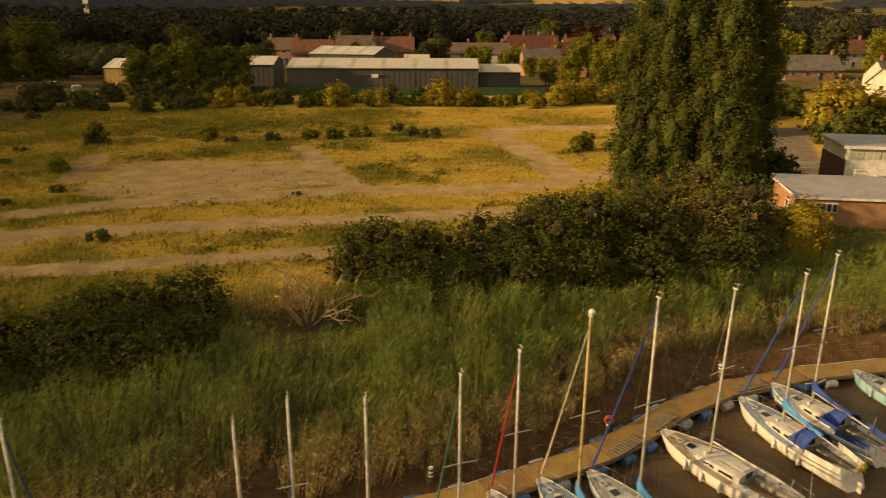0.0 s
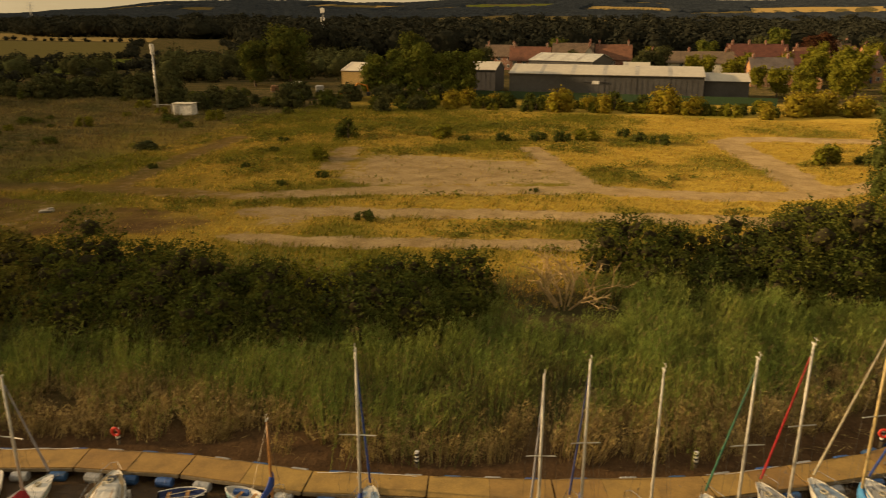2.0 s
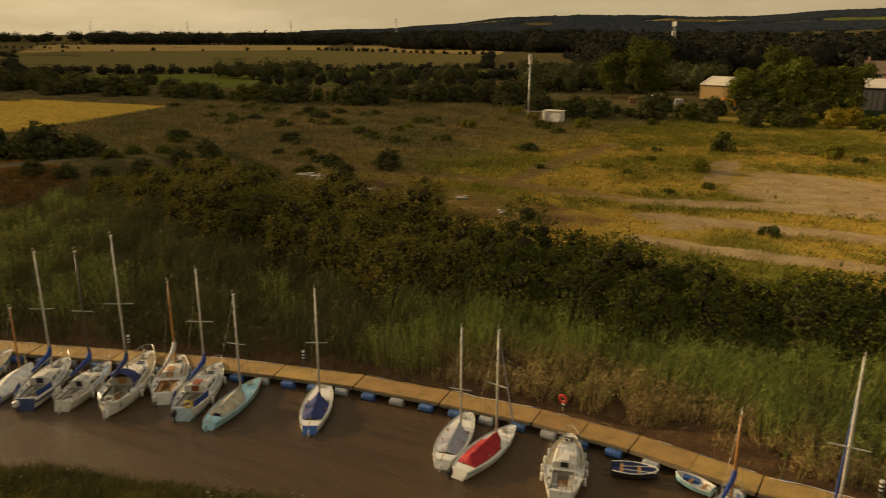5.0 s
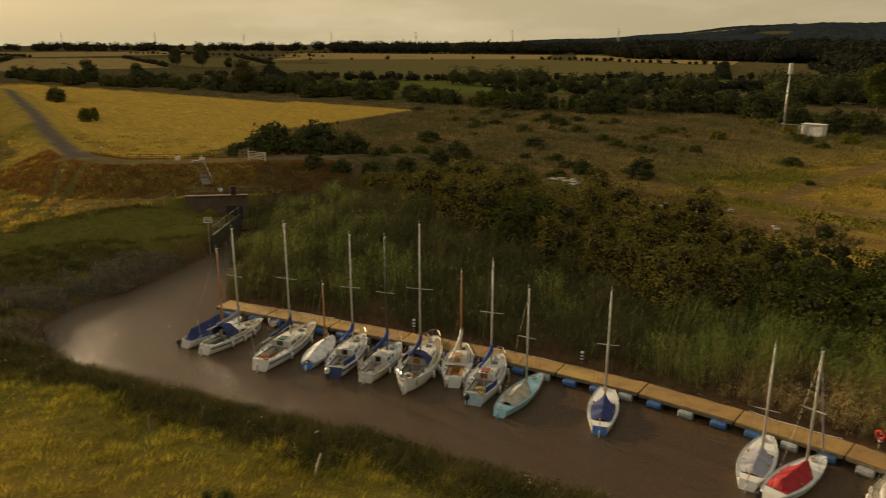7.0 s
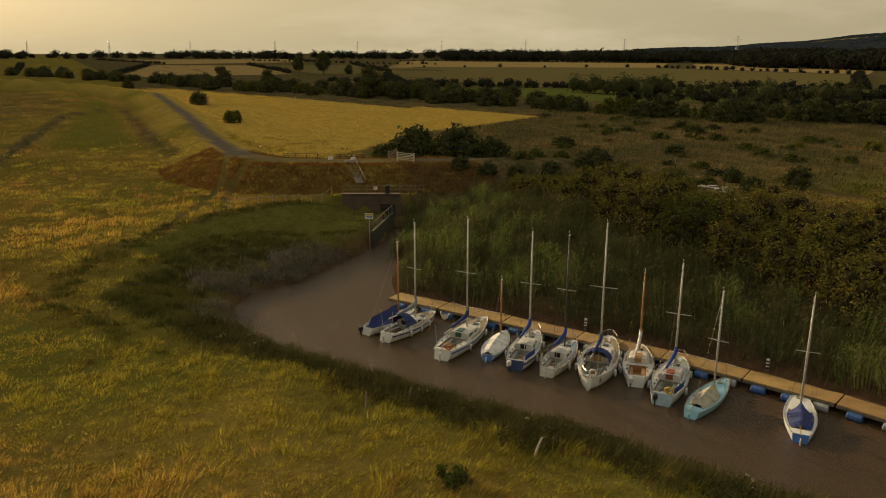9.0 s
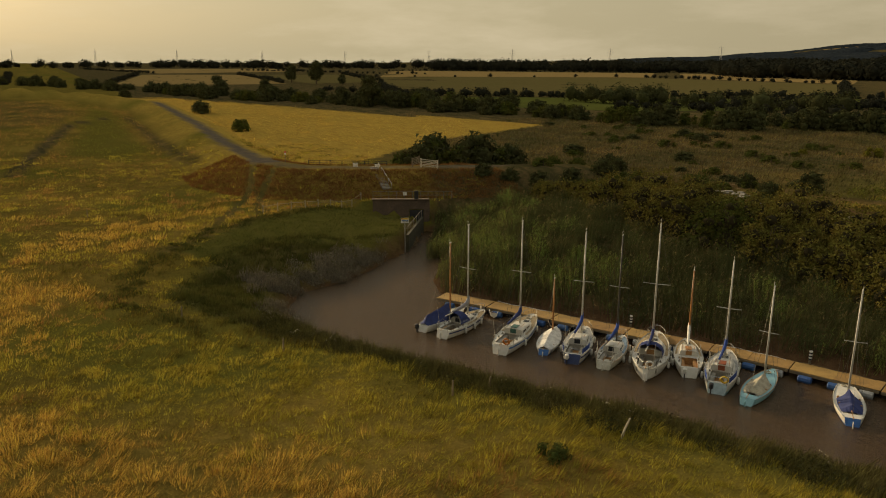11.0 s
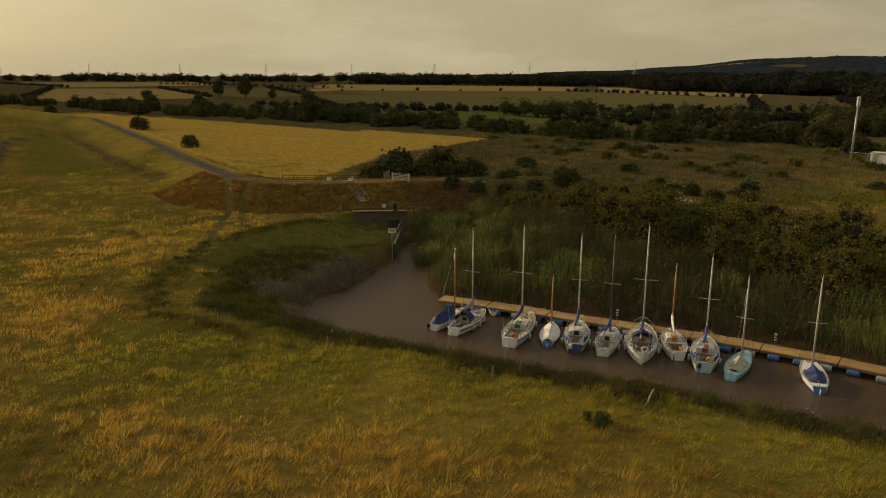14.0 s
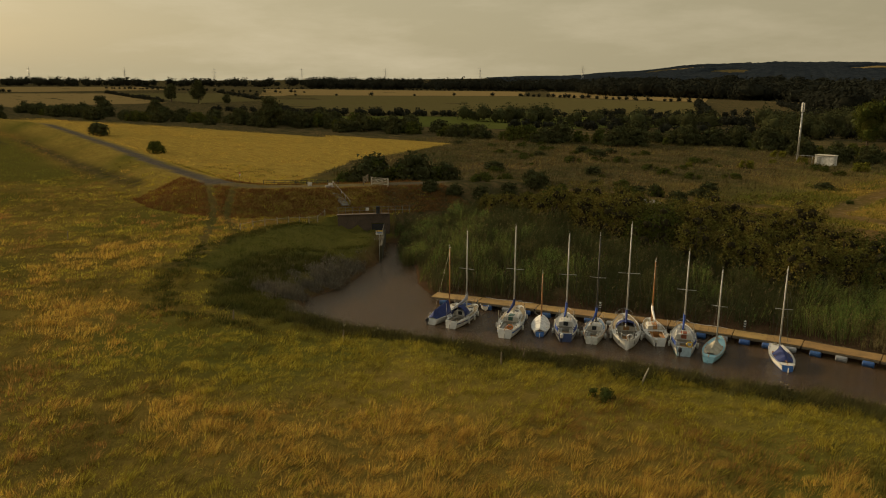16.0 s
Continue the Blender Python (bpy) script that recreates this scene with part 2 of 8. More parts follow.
def mesh_of(name, verts, faces, material, smooth=False):
    """A mesh from arrays; faces is an (n, 3) or (n, 4) array, or a list of tuples."""
    me = bpy.data.meshes.new(name)
    verts = np.asarray(verts, dtype=np.float32).reshape(-1, 3)
    if isinstance(faces, np.ndarray):
        n, k = faces.shape
        me.vertices.add(len(verts))
        me.vertices.foreach_set("co", verts.ravel())
        me.loops.add(n * k)
        me.loops.foreach_set("vertex_index", faces.astype(np.int32).ravel())
        me.polygons.add(n)
        me.polygons.foreach_set("loop_start", np.arange(0, n * k, k, dtype=np.int32))
        me.update(calc_edges=True)
    else:
        me.from_pydata([tuple(map(float, v)) for v in verts], [], faces)
        me.update()
    me.materials.append(material)
    if smooth:
        me.polygons.foreach_set("use_smooth", np.ones(len(me.polygons), dtype=bool))
    return me


class Geo:
    """Collects boxes, tubes and lofts into one mesh."""

    def __init__(self):
        self.v, self.f = [], []

    def add(self, verts, faces):
        o = len(self.v)
        self.v += [tuple(p) for p in verts]
        self.f += [tuple(i + o for i in f) for f in faces]
        return self

    def box(self, c, s, rz=0.0, bevel=0.0, m=None):
        x, y, z = s[0] / 2, s[1] / 2, s[2] / 2
        b = min(bevel, x * 0.9, y * 0.9, z * 0.9)
        if b > 0:
            ring = [(-x + b, -y), (x - b, -y), (x, -y + b), (x, y - b), (x - b, y), (-x + b, y), (-x, y - b), (-x, -y + b)]
            vs = [(px * (1 - b / x), py * (1 - b / y), -z) for px, py in ring] + [(px, py, -z + b) for px, py in ring]
            vs += [(px, py, z - b) for px, py in ring] + [(px * (1 - b / x), py * (1 - b / y), z) for px, py in ring]
            fs = [tuple(range(7, -1, -1)), tuple(range(24, 32))]
            for k in range(3):
                fs += [(k * 8 + i, k * 8 + (i + 1) % 8, k * 8 + 8 + (i + 1) % 8, k * 8 + 8 + i) for i in range(8)]
        else:
            vs = [(-x, -y, -z), (x, -y, -z), (x, y, -z), (-x, y, -z), (-x, -y, z), (x, -y, z), (x, y, z), (-x, y, z)]
            fs = [(3, 2, 1, 0), (4, 5, 6, 7), (0, 1, 5, 4), (1, 2, 6, 5), (2, 3, 7, 6), (3, 0, 4, 7)]
        ca, sa = math.cos(rz), math.sin(rz)
        vs = [(c[0] + p[0] * ca - p[1] * sa, c[1] + p[0] * sa + p[1] * ca, c[2] + p[2]) for p in vs]
        if m is not None:
            vs = [tuple(m @ Vector(p)) for p in vs]
        return self.add(vs, fs)

    def tube(self, pts, radii, sides=6, cap=True):
        pts = [Vector(p) for p in pts]
        if not hasattr(radii, "__len__"):
            radii = [radii] * len(pts)
        vs, fs = [], []
        n = len(pts)
        for i, p in enumerate(pts):
            d = (pts[min(i + 1, n - 1)] - pts[max(i - 1, 0)]).normalized()
            ref = Vector((0, 0, 1)) if abs(d.z) < 0.9 else Vector((1, 0, 0))
            u = d.cross(ref).normalized()
            w = d.cross(u)
            vs += [tuple(p + radii[i] * (math.cos(2 * math.pi * k / sides) * u + math.sin(2 * math.pi * k / sides) * w)) for k in range(sides)]
        for i in range(n - 1):
            fs += [(i * sides + k, i * sides + (k + 1) % sides, (i + 1) * sides + (k + 1) % sides, (i + 1) * sides + k) for k in range(sides)]
        if cap:
            fs += [tuple(range(sides - 1, -1, -1)), tuple(range((n - 1) * sides, n * sides))]
        return self.add(vs, fs)

    def loft(self, rows, closed=False, cap=False):
        k = len(rows[0])
        vs = [p for r in rows for p in r]
        fs = []
        for i in range(len(rows) - 1):
            for j in range(k if closed else k - 1):
                j2 = (j + 1) % k
                fs.append((i * k + j, i * k + j2, (i + 1) * k + j2, (i + 1) * k + j))
        if cap:
            fs += [tuple(range(k - 1, -1, -1)), tuple(range((len(rows) - 1) * k, len(rows) * k))]
        return self.add(vs, fs)

    def torus(self, c, r, r2, m=None, n=14, k=6):
        rows = []
        for i in range(n + 1):
            a = 2 * math.pi * i / n
            row = []
            for j in range(k):
                b = 2 * math.pi * j / k
                p = Vector(((r + r2 * math.cos(b)) * math.cos(a), (r + r2 * math.cos(b)) * math.sin(a), r2 * math.sin(b)))
                row.append(tuple(Vector(c) + (m @ p if m else p)))
            rows.append(row)
        return self.loft(rows, closed=True)

    def mesh(self, name, material, smooth=False):
        return mesh_of(name, self.v, self.f, material, smooth)


def thing(name, at, rz=0.0, label="", category="", group="", kind="", z=None):
    e = new(name)
    e.matrix_world = pose(at[0], at[1], at[2], 0, 0, rz)
    e.empty_display_size = 0.2
    return tagged(e, label, category, group, kind)


def part(name, geo, material, parent, label="", smooth=False):
    ob = new(name, geo if isinstance(geo, bpy.types.Mesh) else geo.mesh(name, material, smooth))
    ob.parent = parent
    return tagged(ob, label)


def seg_dist(px, py, line):
    """Distance of points to a polyline."""
    d = np.full(np.shape(px), 1e9)
    for (ax, ay), (bx, by) in zip(line[:-1], line[1:]):
        ux, uy = bx - ax, by - ay
        t = np.clip(((px - ax) * ux + (py - ay) * uy) / (ux * ux + uy * uy), 0, 1)
        d = np.minimum(d, np.hypot(px - ax - t * ux, py - ay - t * uy))
    return d


def inside(px, py, poly):
    r = np.zeros(np.shape(px), dtype=bool)
    for (ax, ay), (bx, by) in zip(poly, poly[1:] + poly[:1]):
        if ay == by:
            continue
        r ^= ((ay > py) != (by > py)) & (px < (bx - ax) * (py - ay) / (by - ay) + ax)
    return r


def wobble(x, y, s, seed=0.0):
    """Cheap smooth noise, about -1 to 1."""
    x, y = x / s, y / s
    return (np.sin(1.7 * x + 0.9 * y + seed) + np.sin(-1.1 * x + 1.9 * y + 2.1 * seed + 1) + np.sin(2.9 * x - 2.3 * y + 3.3 * seed + 2) * 0.6 + np.sin(4.1 * x + 3.7 * y + seed * 1.3) * 0.4) / 3


def uneven(x, y, s, seed=0, octaves=3):
    """Smooth noise that never repeats, about -1 to 1, with features of about s metres."""
    out, amp, tot = np.zeros(np.shape(x)), 1.0, 0.0
    for o in range(octaves):
        u, v = np.asarray(x, dtype=float) / s + 17.3 * o, np.asarray(y, dtype=float) / s - 9.1 * o
        iu, iv = np.floor(u), np.floor(v)
        fu, fv = u - iu, v - iv
        fu, fv = fu * fu * (3 - 2 * fu), fv * fv * (3 - 2 * fv)

        def corner(a, b):
            h = np.sin(a * 127.1 + b * 311.7 + seed * 74.7) * 43758.5453
            return (h - np.floor(h)) * 2 - 1

        top = corner(iu, iv) * (1 - fu) + corner(iu + 1, iv) * fu
        low = corner(iu, iv + 1) * (1 - fu) + corner(iu + 1, iv + 1) * fu
        out += amp * (top * (1 - fv) + low * fv)
        tot += amp
        amp *= 0.55
        s /= 2.1
    return out / tot * 1.5


def clumps(x, y, s, seed=0):
    """For each point the way to the middle of its clump, its distance from there (1 at about the edge) and the clump's own random number."""
    iu, iv = np.floor(x / s), np.floor(y / s)
    best, bx, by, br = np.full(np.shape(x), 1e9), np.zeros(np.shape(x)), np.zeros(np.shape(x)), np.zeros(np.shape(x))
    for a in (-1, 0, 1):
        for b in (-1, 0, 1):
            h = np.sin((iu + a) * 127.1 + (iv + b) * 311.7 + seed * 74.7) * 43758.5453
            h -= np.floor(h)
            g = np.sin((iu + a) * 269.5 + (iv + b) * 183.3 + seed * 41.3) * 24634.6345
            g -= np.floor(g)
            dx, dy = x - (iu + a + 0.1 + 0.8 * h) * s, y - (iv + b + 0.1 + 0.8 * g) * s
            d = np.hypot(dx, dy) * (0.8 + 0.5 * ((h * 7.3) % 1))
            m = d < best
            best, bx, by, br = np.where(m, d, best), np.where(m, dx, bx), np.where(m, dy, by), np.where(m, (h * 13.7 + g * 5.1) % 1, br)
    return bx / s, by / s, best / (0.62 * s), br


# ---------------- plan ----------------
GREENSTRIP = [(-113, 6), (-113.6, 13), (-106, 15.3), (-102, 12.9), (-96, 6.9), (-98.1, 0.2), (-97.7, -8.3), (-93, -14), (-97, -16), (-104, -11), (-110.2, -4)]
MARSH = [(-95.8, 7.2), (-98.1, 0.2), (-97.7, -8.3), (-90.6, -15.2), (-81.4, -20.1), (-73, -16), (-77, -9.4), (-80, -8.0), (-87.5, -5), (-91.4, 1)]
WATER_Z, DECK_Z = -3.7, -3.05
# far edge of the creek (back of the pontoon), then on to the culvert
PONTOON = [(-79.2, 5.6), (-74.6, 8.4), (-69.0, 11.6), (-63.2, 14.9), (-57.2, 18.3), (-51.8, 20.9), (-46.2, 23.3), (-40.1, 25.2), (-34.0, 26.9), (-27.8, 27.9),
           (-20.8, 28.2), (-14.6, 29.4), (-8.2, 30.8), (-0.4, 33.2), (4.2, 35.5), (8.6, 37.9), (11.6, 40.3), (14.5, 42.9), (18.4, 45.4), (24.8, 47.8), (32.4, 49.4), (40.0, 50.6), (48.0, 51.8)]
FAR_EDGE = [(-105.2, 19.6), (-98.4, 14.6), (-91.6, 11.2), (-85.6, 7.2), (-80.6, 5.4)] + [(x, y + 0.3) for x, y in PONTOON] + [(80.0, 56.0), (160.0, 66.0)]
NEAR_EDGE = [(160.0, 48.0), (80.0, 40.0), (40.0, 33.5), (20.0, 27.5), (0.0, 20.0), (-20.0, 15.6), (-36.0, 11.7), (-44.0, 7.9), (-50.0, 4.8), (-56.0, 0.9), (-62.0, -2.7), (-68.0, -6.3),
             (-73.0, -8.8), (-78.5, -9.6), (-83.4, -9.0), (-86.9, -6.6), (-88.8, -1.8), (-92.2, 3.6), (-95.4, 7.2), (-98.3, 10.6), (-102.2, 13.8), (-106.6, 16.6)]
CREEK = FAR_EDGE + NEAR_EDGE
CREST = [(-112.0, 46.0), (-118.0, 34.0), (-121.8, 25.0), (-125.6, 16.0), (-131.0, 7.0), (-140.0, 3.8), (-152.0, 4.0), (-176.0, 4.8), (-219.0, 8.0), (-333.0, 13.0), (-447.0, -8.0), (-560.0, -52.0), (-900.0, -220.0)]

OUTFALL = [(-111.9, 10.8), (-108.4, 17.9), (-110.5, 24.0), (-118.0, 30.0), (-126.0, 20.0), (-122.0, 8.0)]


def ground(x, y):
    """Height of the ground, metres."""
    x, y = np.asarray(x, dtype=float), np.asarray(y, dtype=float)
    wet = inside(x, y, CREEK)
    df, dn = seg_dist(x, y, FAR_EDGE), seg_dist(x, y, NEAR_EDGE)
    d = np.minimum(df, dn)
    near = np.interp(dn, [0, 1.2, 4, 7, 12], [-3.8, -2.7, -1.3, -0.6, -0.3]) + 0.12 * wobble(x, y, 5)
    head = np.interp(dn, [0, 1.2, 3, 6, 9, 13], [-3.8, -3.2, -2.4, -1.7, -1.0, -0.4]) + 0.15 * wobble(x, y, 4)
    k = np.clip((-80 - x) / 8, 0, 1)
    near = near * (1 - k) + head * k
    far = np.interp(df, [0, 1.2, 3.5, 8, 14, 22, 30], [-3.8, -3.35, -2.4, -1.5, -0.5, 0.3, 0.5])
    z = np.where(df < dn, far, near)
    z = np.where(wet, -3.85 - np.minimum(d * 0.4, 1.0), z)
    # flood bank
    dc = seg_dist(x, y, CREST)
    bank = np.interp(dc, [0, 2.4, 3.4, 10.5, 10.6], [2.8, 2.75, 2.5, -0.4, -50])
    z = np.where(wet | ((d < 2) & (dc > 5)), z, np.maximum(z, bank))
    z = np.where(inside(x, y, OUTFALL), np.maximum(z, -0.15), z)
    z = np.where(inside(x, y, GREENSTRIP), np.maximum(z, -1.75), z)
    r = np.hypot(x, y)
    z = z + np.interp(r, [60, 200, 400], [0, 0.5, 0.8]) * (y > 30) * (df < 1e9) * np.clip((y - 40) / 60, 0, 1)
    z = z + 0.06 * wobble(x, y, 2.2, 1.0) * (~wet)
    # hills far off
    az = np.degrees(np.arctan2(-x, y))
    ridge = np.interp(az, [-60, -30, -4.4, -2, 4, 10, 14, 18, 22, 26, 30, 34.5, 38, 43, 48, 58, 70], [90, 95, 78, 86, 95, 96, 87, 71, 73, 79, 79, 71, 50, 30, 21, 9, 0]) + 1.2 * np.sin(az * 1.1)
    return z + ridge * np.clip((r - 1500) / 1500, 0, 1) ** 1.2


def gz(x, y):
    return float(ground(np.array([x]), np.array([y]))[0])

# ---------------- the land ----------------
def graded(lo, a, b, hi, step):
    left, s, p = [], step, a
    while p > lo:
        s *= 1.13
        p -= s
        left.append(max(p, lo))
    right, s, p = [], step, b
    while p < hi:
        s *= 1.13
        p += s
        right.append(min(p, hi))
    return np.array(left[::-1] + list(np.arange(a, b + step / 2, step)) + right)


XS, YS = graded(-4600, -190, 62, 4600, 1.15), graded(-2500, -52, 140, 4600, 1.1)
GX, GY = np.meshgrid(XS, YS)
GZ = ground(GX, GY)
nx, ny = len(XS), len(YS)
idx = np.arange(nx * ny).reshape(ny, nx)
quads = np.stack([idx[:-1, :-1], idx[:-1, 1:], idx[1:, 1:], idx[1:, :-1]], -1).reshape(-1, 4)


def soft(d, a, b):
    return np.clip((b - d) / (b - a), 0, 1)


d_far, d_near, d_crest = seg_dist(GX, GY, FAR_EDGE), seg_dist(GX, GY, NEAR_EDGE), seg_dist(GX, GY, CREST)
is_wet = inside(GX, GY, CREEK)
far_side = (d_far < d_near) & ~is_wet & (GY > 0)
wob = wobble(GX, GY, 6, 2.0)
wob2 = wobble(GX, GY, 2.5, 4.0)
mud = np.maximum(is_wet * 1.0, np.where(far_side, soft(d_far + wob2, 2.0, 5.0), soft(d_near + wob2 * 0.5, 0.6, 2.0)))
TRACKS = [([(-117, 52.5), (-103, 61), (-96, 64.6), (-86, 67.5), (-75, 70.5), (-60, 71.5), (-48.8, 72.5), (-36.5, 79), (-11, 86.5), (5, 87), (14, 90), (24, 97.5), (36, 98.5)], 2.1),
          ([(16, 93), (14.5, 104), (11, 118), (9, 129), (12, 133), (20, 135), (34, 136)], 2.6), ([(-21.8, 114), (-10.5, 87)], 1.7),
          ([(-42, 57), (-30, 58.2), (-9, 63.5)], 1.5), ([(-45, 66), (-30, 70), (-8, 74), (8, 76.5)], 1.9), ([(-46, 91), (-50, 106)], 2.2), ([(-67, 71.5), (-69.9, 87.7), (-72.5, 112)], 2.0)]
PADS = [[(-46, 103), (-20, 104), (-10, 89), (-37, 81), (-44, 84)], [(-90, 58), (-76, 52), (-61, 52), (-49, 56), (-46, 61), (-52, 63.5), (-66, 64.5), (-80, 63.5)], [(-42.5, 60), (-37, 62), (-38.5, 67), (-43, 65)]]
dirt = np.zeros_like(GX)
for line, w in TRACKS:
    dirt = np.maximum(dirt, soft(seg_dist(GX, GY, line) + wob2 * 0.8, w * 0.75, w * 1.35))
for poly in PADS:
    e = seg_dist(GX, GY, poly + poly[:1])
    dirt = np.maximum(dirt, np.where(inside(GX, GY, poly), np.clip(0.35 + e / 6 + 0.25 * wob, 0, 0.9), soft(e + wob, 0, 2) * 0.3))
mud = np.maximum(mud, np.where(inside(GX, GY, PADS[1]), np.clip(0.62 + 0.5 * wob2 + 0.3 * wob, 0.2, 0.92), 0))
# the western tracks run over dark red-brown soil
mud = np.maximum(mud, np.interp(GX, [-110, -60, -36], [0.5, 0.62, 0.0]) * dirt * (GX > -118))
dirt *= np.interp(GX, [-110, -52, -25], [0.55, 0.8, 1.0])
brown = np.clip((d_far - 18) / 6, 0, 1) * far_side * (GX > -120) * (GX < 60) * (GY < 192)
lane = soft(d_crest + 0.4 * wob2, 1.0, 1.9) * (GX < -117) * (GX > -335) * np.where(GX > -138, 0.6, 1.0)
lane = np.maximum(lane, 0.9 * soft(np.hypot(GX + 141, (GY - 5.0)), 3.2, 5.0))
lane = np.maximum(lane, soft(seg_dist(GX, GY, [(36, 98), (46, 95), (53, 112), (60, 132), (110, 150)]), 3, 4.2))
lane = np.maximum(lane, soft(seg_dist(GX, GY, [(34, 76), (33, 86), (44, 94)]), 5, 6))
gully = np.maximum(soft(seg_dist(GX, GY, [(-165, -33), (-217, -27), (-275, -20), (-305, -4)]), 1.2, 2.2), 0)
RUTS = [[(-138, 2.0), (-130, -0.5), (-121, -4.5), (-110.3, -9.3), (-102.6, -13.1), (-97, -18)], [(-134, 5.0), (-123.9, -1.0), (-112.1, -3.9), (-106, -8.5)]]
ruts = np.maximum(soft(seg_dist(GX, GY, RUTS[0]) + 0.2 * wob2, 0.5, 1.1), soft(seg_dist(GX, GY, RUTS[1]), 0.5, 1.1))
dirt = dirt * (1 - mud)
lush = np.zeros_like(GX)
lush = np.maximum(lush, np.where(~far_side, soft(d_near + 2 * wob, 5, 13) * 0.85, 0))
lush = np.maximum(lush, np.clip(wobble(GX, GY, 14, 5.0) * 1.4 - 0.15, 0, 0.75) * (~far_side))
lush = np.maximum(lush, np.clip(wobble(GX, GY, 9, 8.0) * 1.6 - 0.1, 0, 0.7) * brown)
rough = np.clip((-(GX) - 70 + wob * 12) / 35, 0, 1) * far_side * (GY > 42) * (d_crest > 12) * (GX > -215) * (GY < 215)
rough = np.maximum(rough, np.where(far_side, soft(d_far + wob, 20, 26), 0))
rough = np.maximum(rough, soft(np.hypot((GX + 118) / 40, (GY - 38) / 12), 0.8, 1.2) * far_side)
FIELD_EDGE = [(-142, 6), (-150, 20), (-158, 31), (-173, 48), (-181, 70), (-195, 100), (-259, 83), (-343, 61), (-444, 28), (-452, -8), (-333, 13), (-219, 8)]
field = inside(GX, GY, FIELD_EDGE) * 1.0
lush = np.where(field > 0, lush * 0.12, lush)
lush = np.maximum(lush, np.where(inside(GX, GY, GREENSTRIP) | inside(GX, GY, MARSH), 0.9, 0))
# turf and marsh darkened, the banks' shade put into the ground colour
shaded_turf = np.where(inside(GX, GY, MARSH), 0.6, np.where(inside(GX, GY, GREENSTRIP), 0.3, 0.0))
rough = np.where((field > 0) | (GX > -76) & (GY < 192), 0, np.maximum(rough, (GY > 16) * np.clip((np.hypot(GX, GY) - 130) / 40, 0, 1) * (d_crest > 9)))
rough = np.maximum(rough, np.where(far_side, soft(d_far + wob, 20, 26), 0))
hilly = np.clip((np.hypot(GX, GY) - 700) / 300, 0, 1) * (np.degrees(np.arctan2(-GX, GY)) < 62)
rough = np.maximum(rough, hilly)
DARKPATCH = [(-262, -46), (-276, -23), (-313, -18), (-335, -15), (-420, -27), (-430, -60)]
e = seg_dist(GX, GY, DARKPATCH + DARKPATCH[:1])
rough = np.maximum(rough, np.where(inside(GX, GY, DARKPATCH), np.clip(0.2 + e / 14 + 0.2 * wob, 0, 0.5), 0))
# dark line at the bank's toe, its shadow put into the ground colour
rough = np.maximum(rough, 0.85 * soft(seg_dist(GX, GY, [(-300, -1.5), (-252, -2.4), (-207, -3.4), (-160, -3.6)]) + 0.6 * wob2, 0.5, 2.2))
GREENPATCH = [(-170, -12), (-194, -25), (-242, -19.5), (-300, -16), (-361, -10), (-335, -3.5), (-235, -6.5), (-190, -7)]
e = seg_dist(GX, GY, GREENPATCH + GREENPATCH[:1])
lush = np.maximum(lush, np.where(inside(GX, GY, GREENPATCH), np.clip(0.2 + e / 7 + 0.2 * wob, 0, 0.6), 0))
lush = np.maximum(lush, 0.3 * soft(GY + 0.18 * (GX + 165) + 36 + 3 * wob, -4, 0) * (GX < -140))
e = seg_dist(GX, GY, [(-87, 73), (-89, 91), (-70, 84), (-77, 74), (-87, 73)])
lush = np.maximum(lush, soft(e + wob, 2, 7) * 0.8)
rough = np.maximum(np.maximum(rough, shaded_turf), np.maximum(gully, 0.7 * ruts))
gold = np.clip(field * 0.9 + brown * np.interp(GX, [-95, -62, -40, -10], [0.1, 0.22, 0.6, 0.9]) + soft(d_crest, 6, 11) * np.where(GX > -142, 0.25, 0.7) + 0.35 * np.clip(wobble(GX, GY, 11, 11.0), 0, 1) * (~far_side), 0, 1)
gme = mesh_of("ground", np.stack([GX, GY, GZ], -1).reshape(-1, 3), quads, mat("placeholder", (0.2, 0.2, 0.1)), smooth=True)
for nm, chans in (("kind_a", (dirt, lush, mud)), ("kind_b", (lane, rough, gold))):
    at = gme.attributes.new(nm, "FLOAT_COLOR", "POINT")
    at.data.foreach_set("color", np.stack([*chans, np.ones_like(GX)], -1).astype(np.float32).ravel())


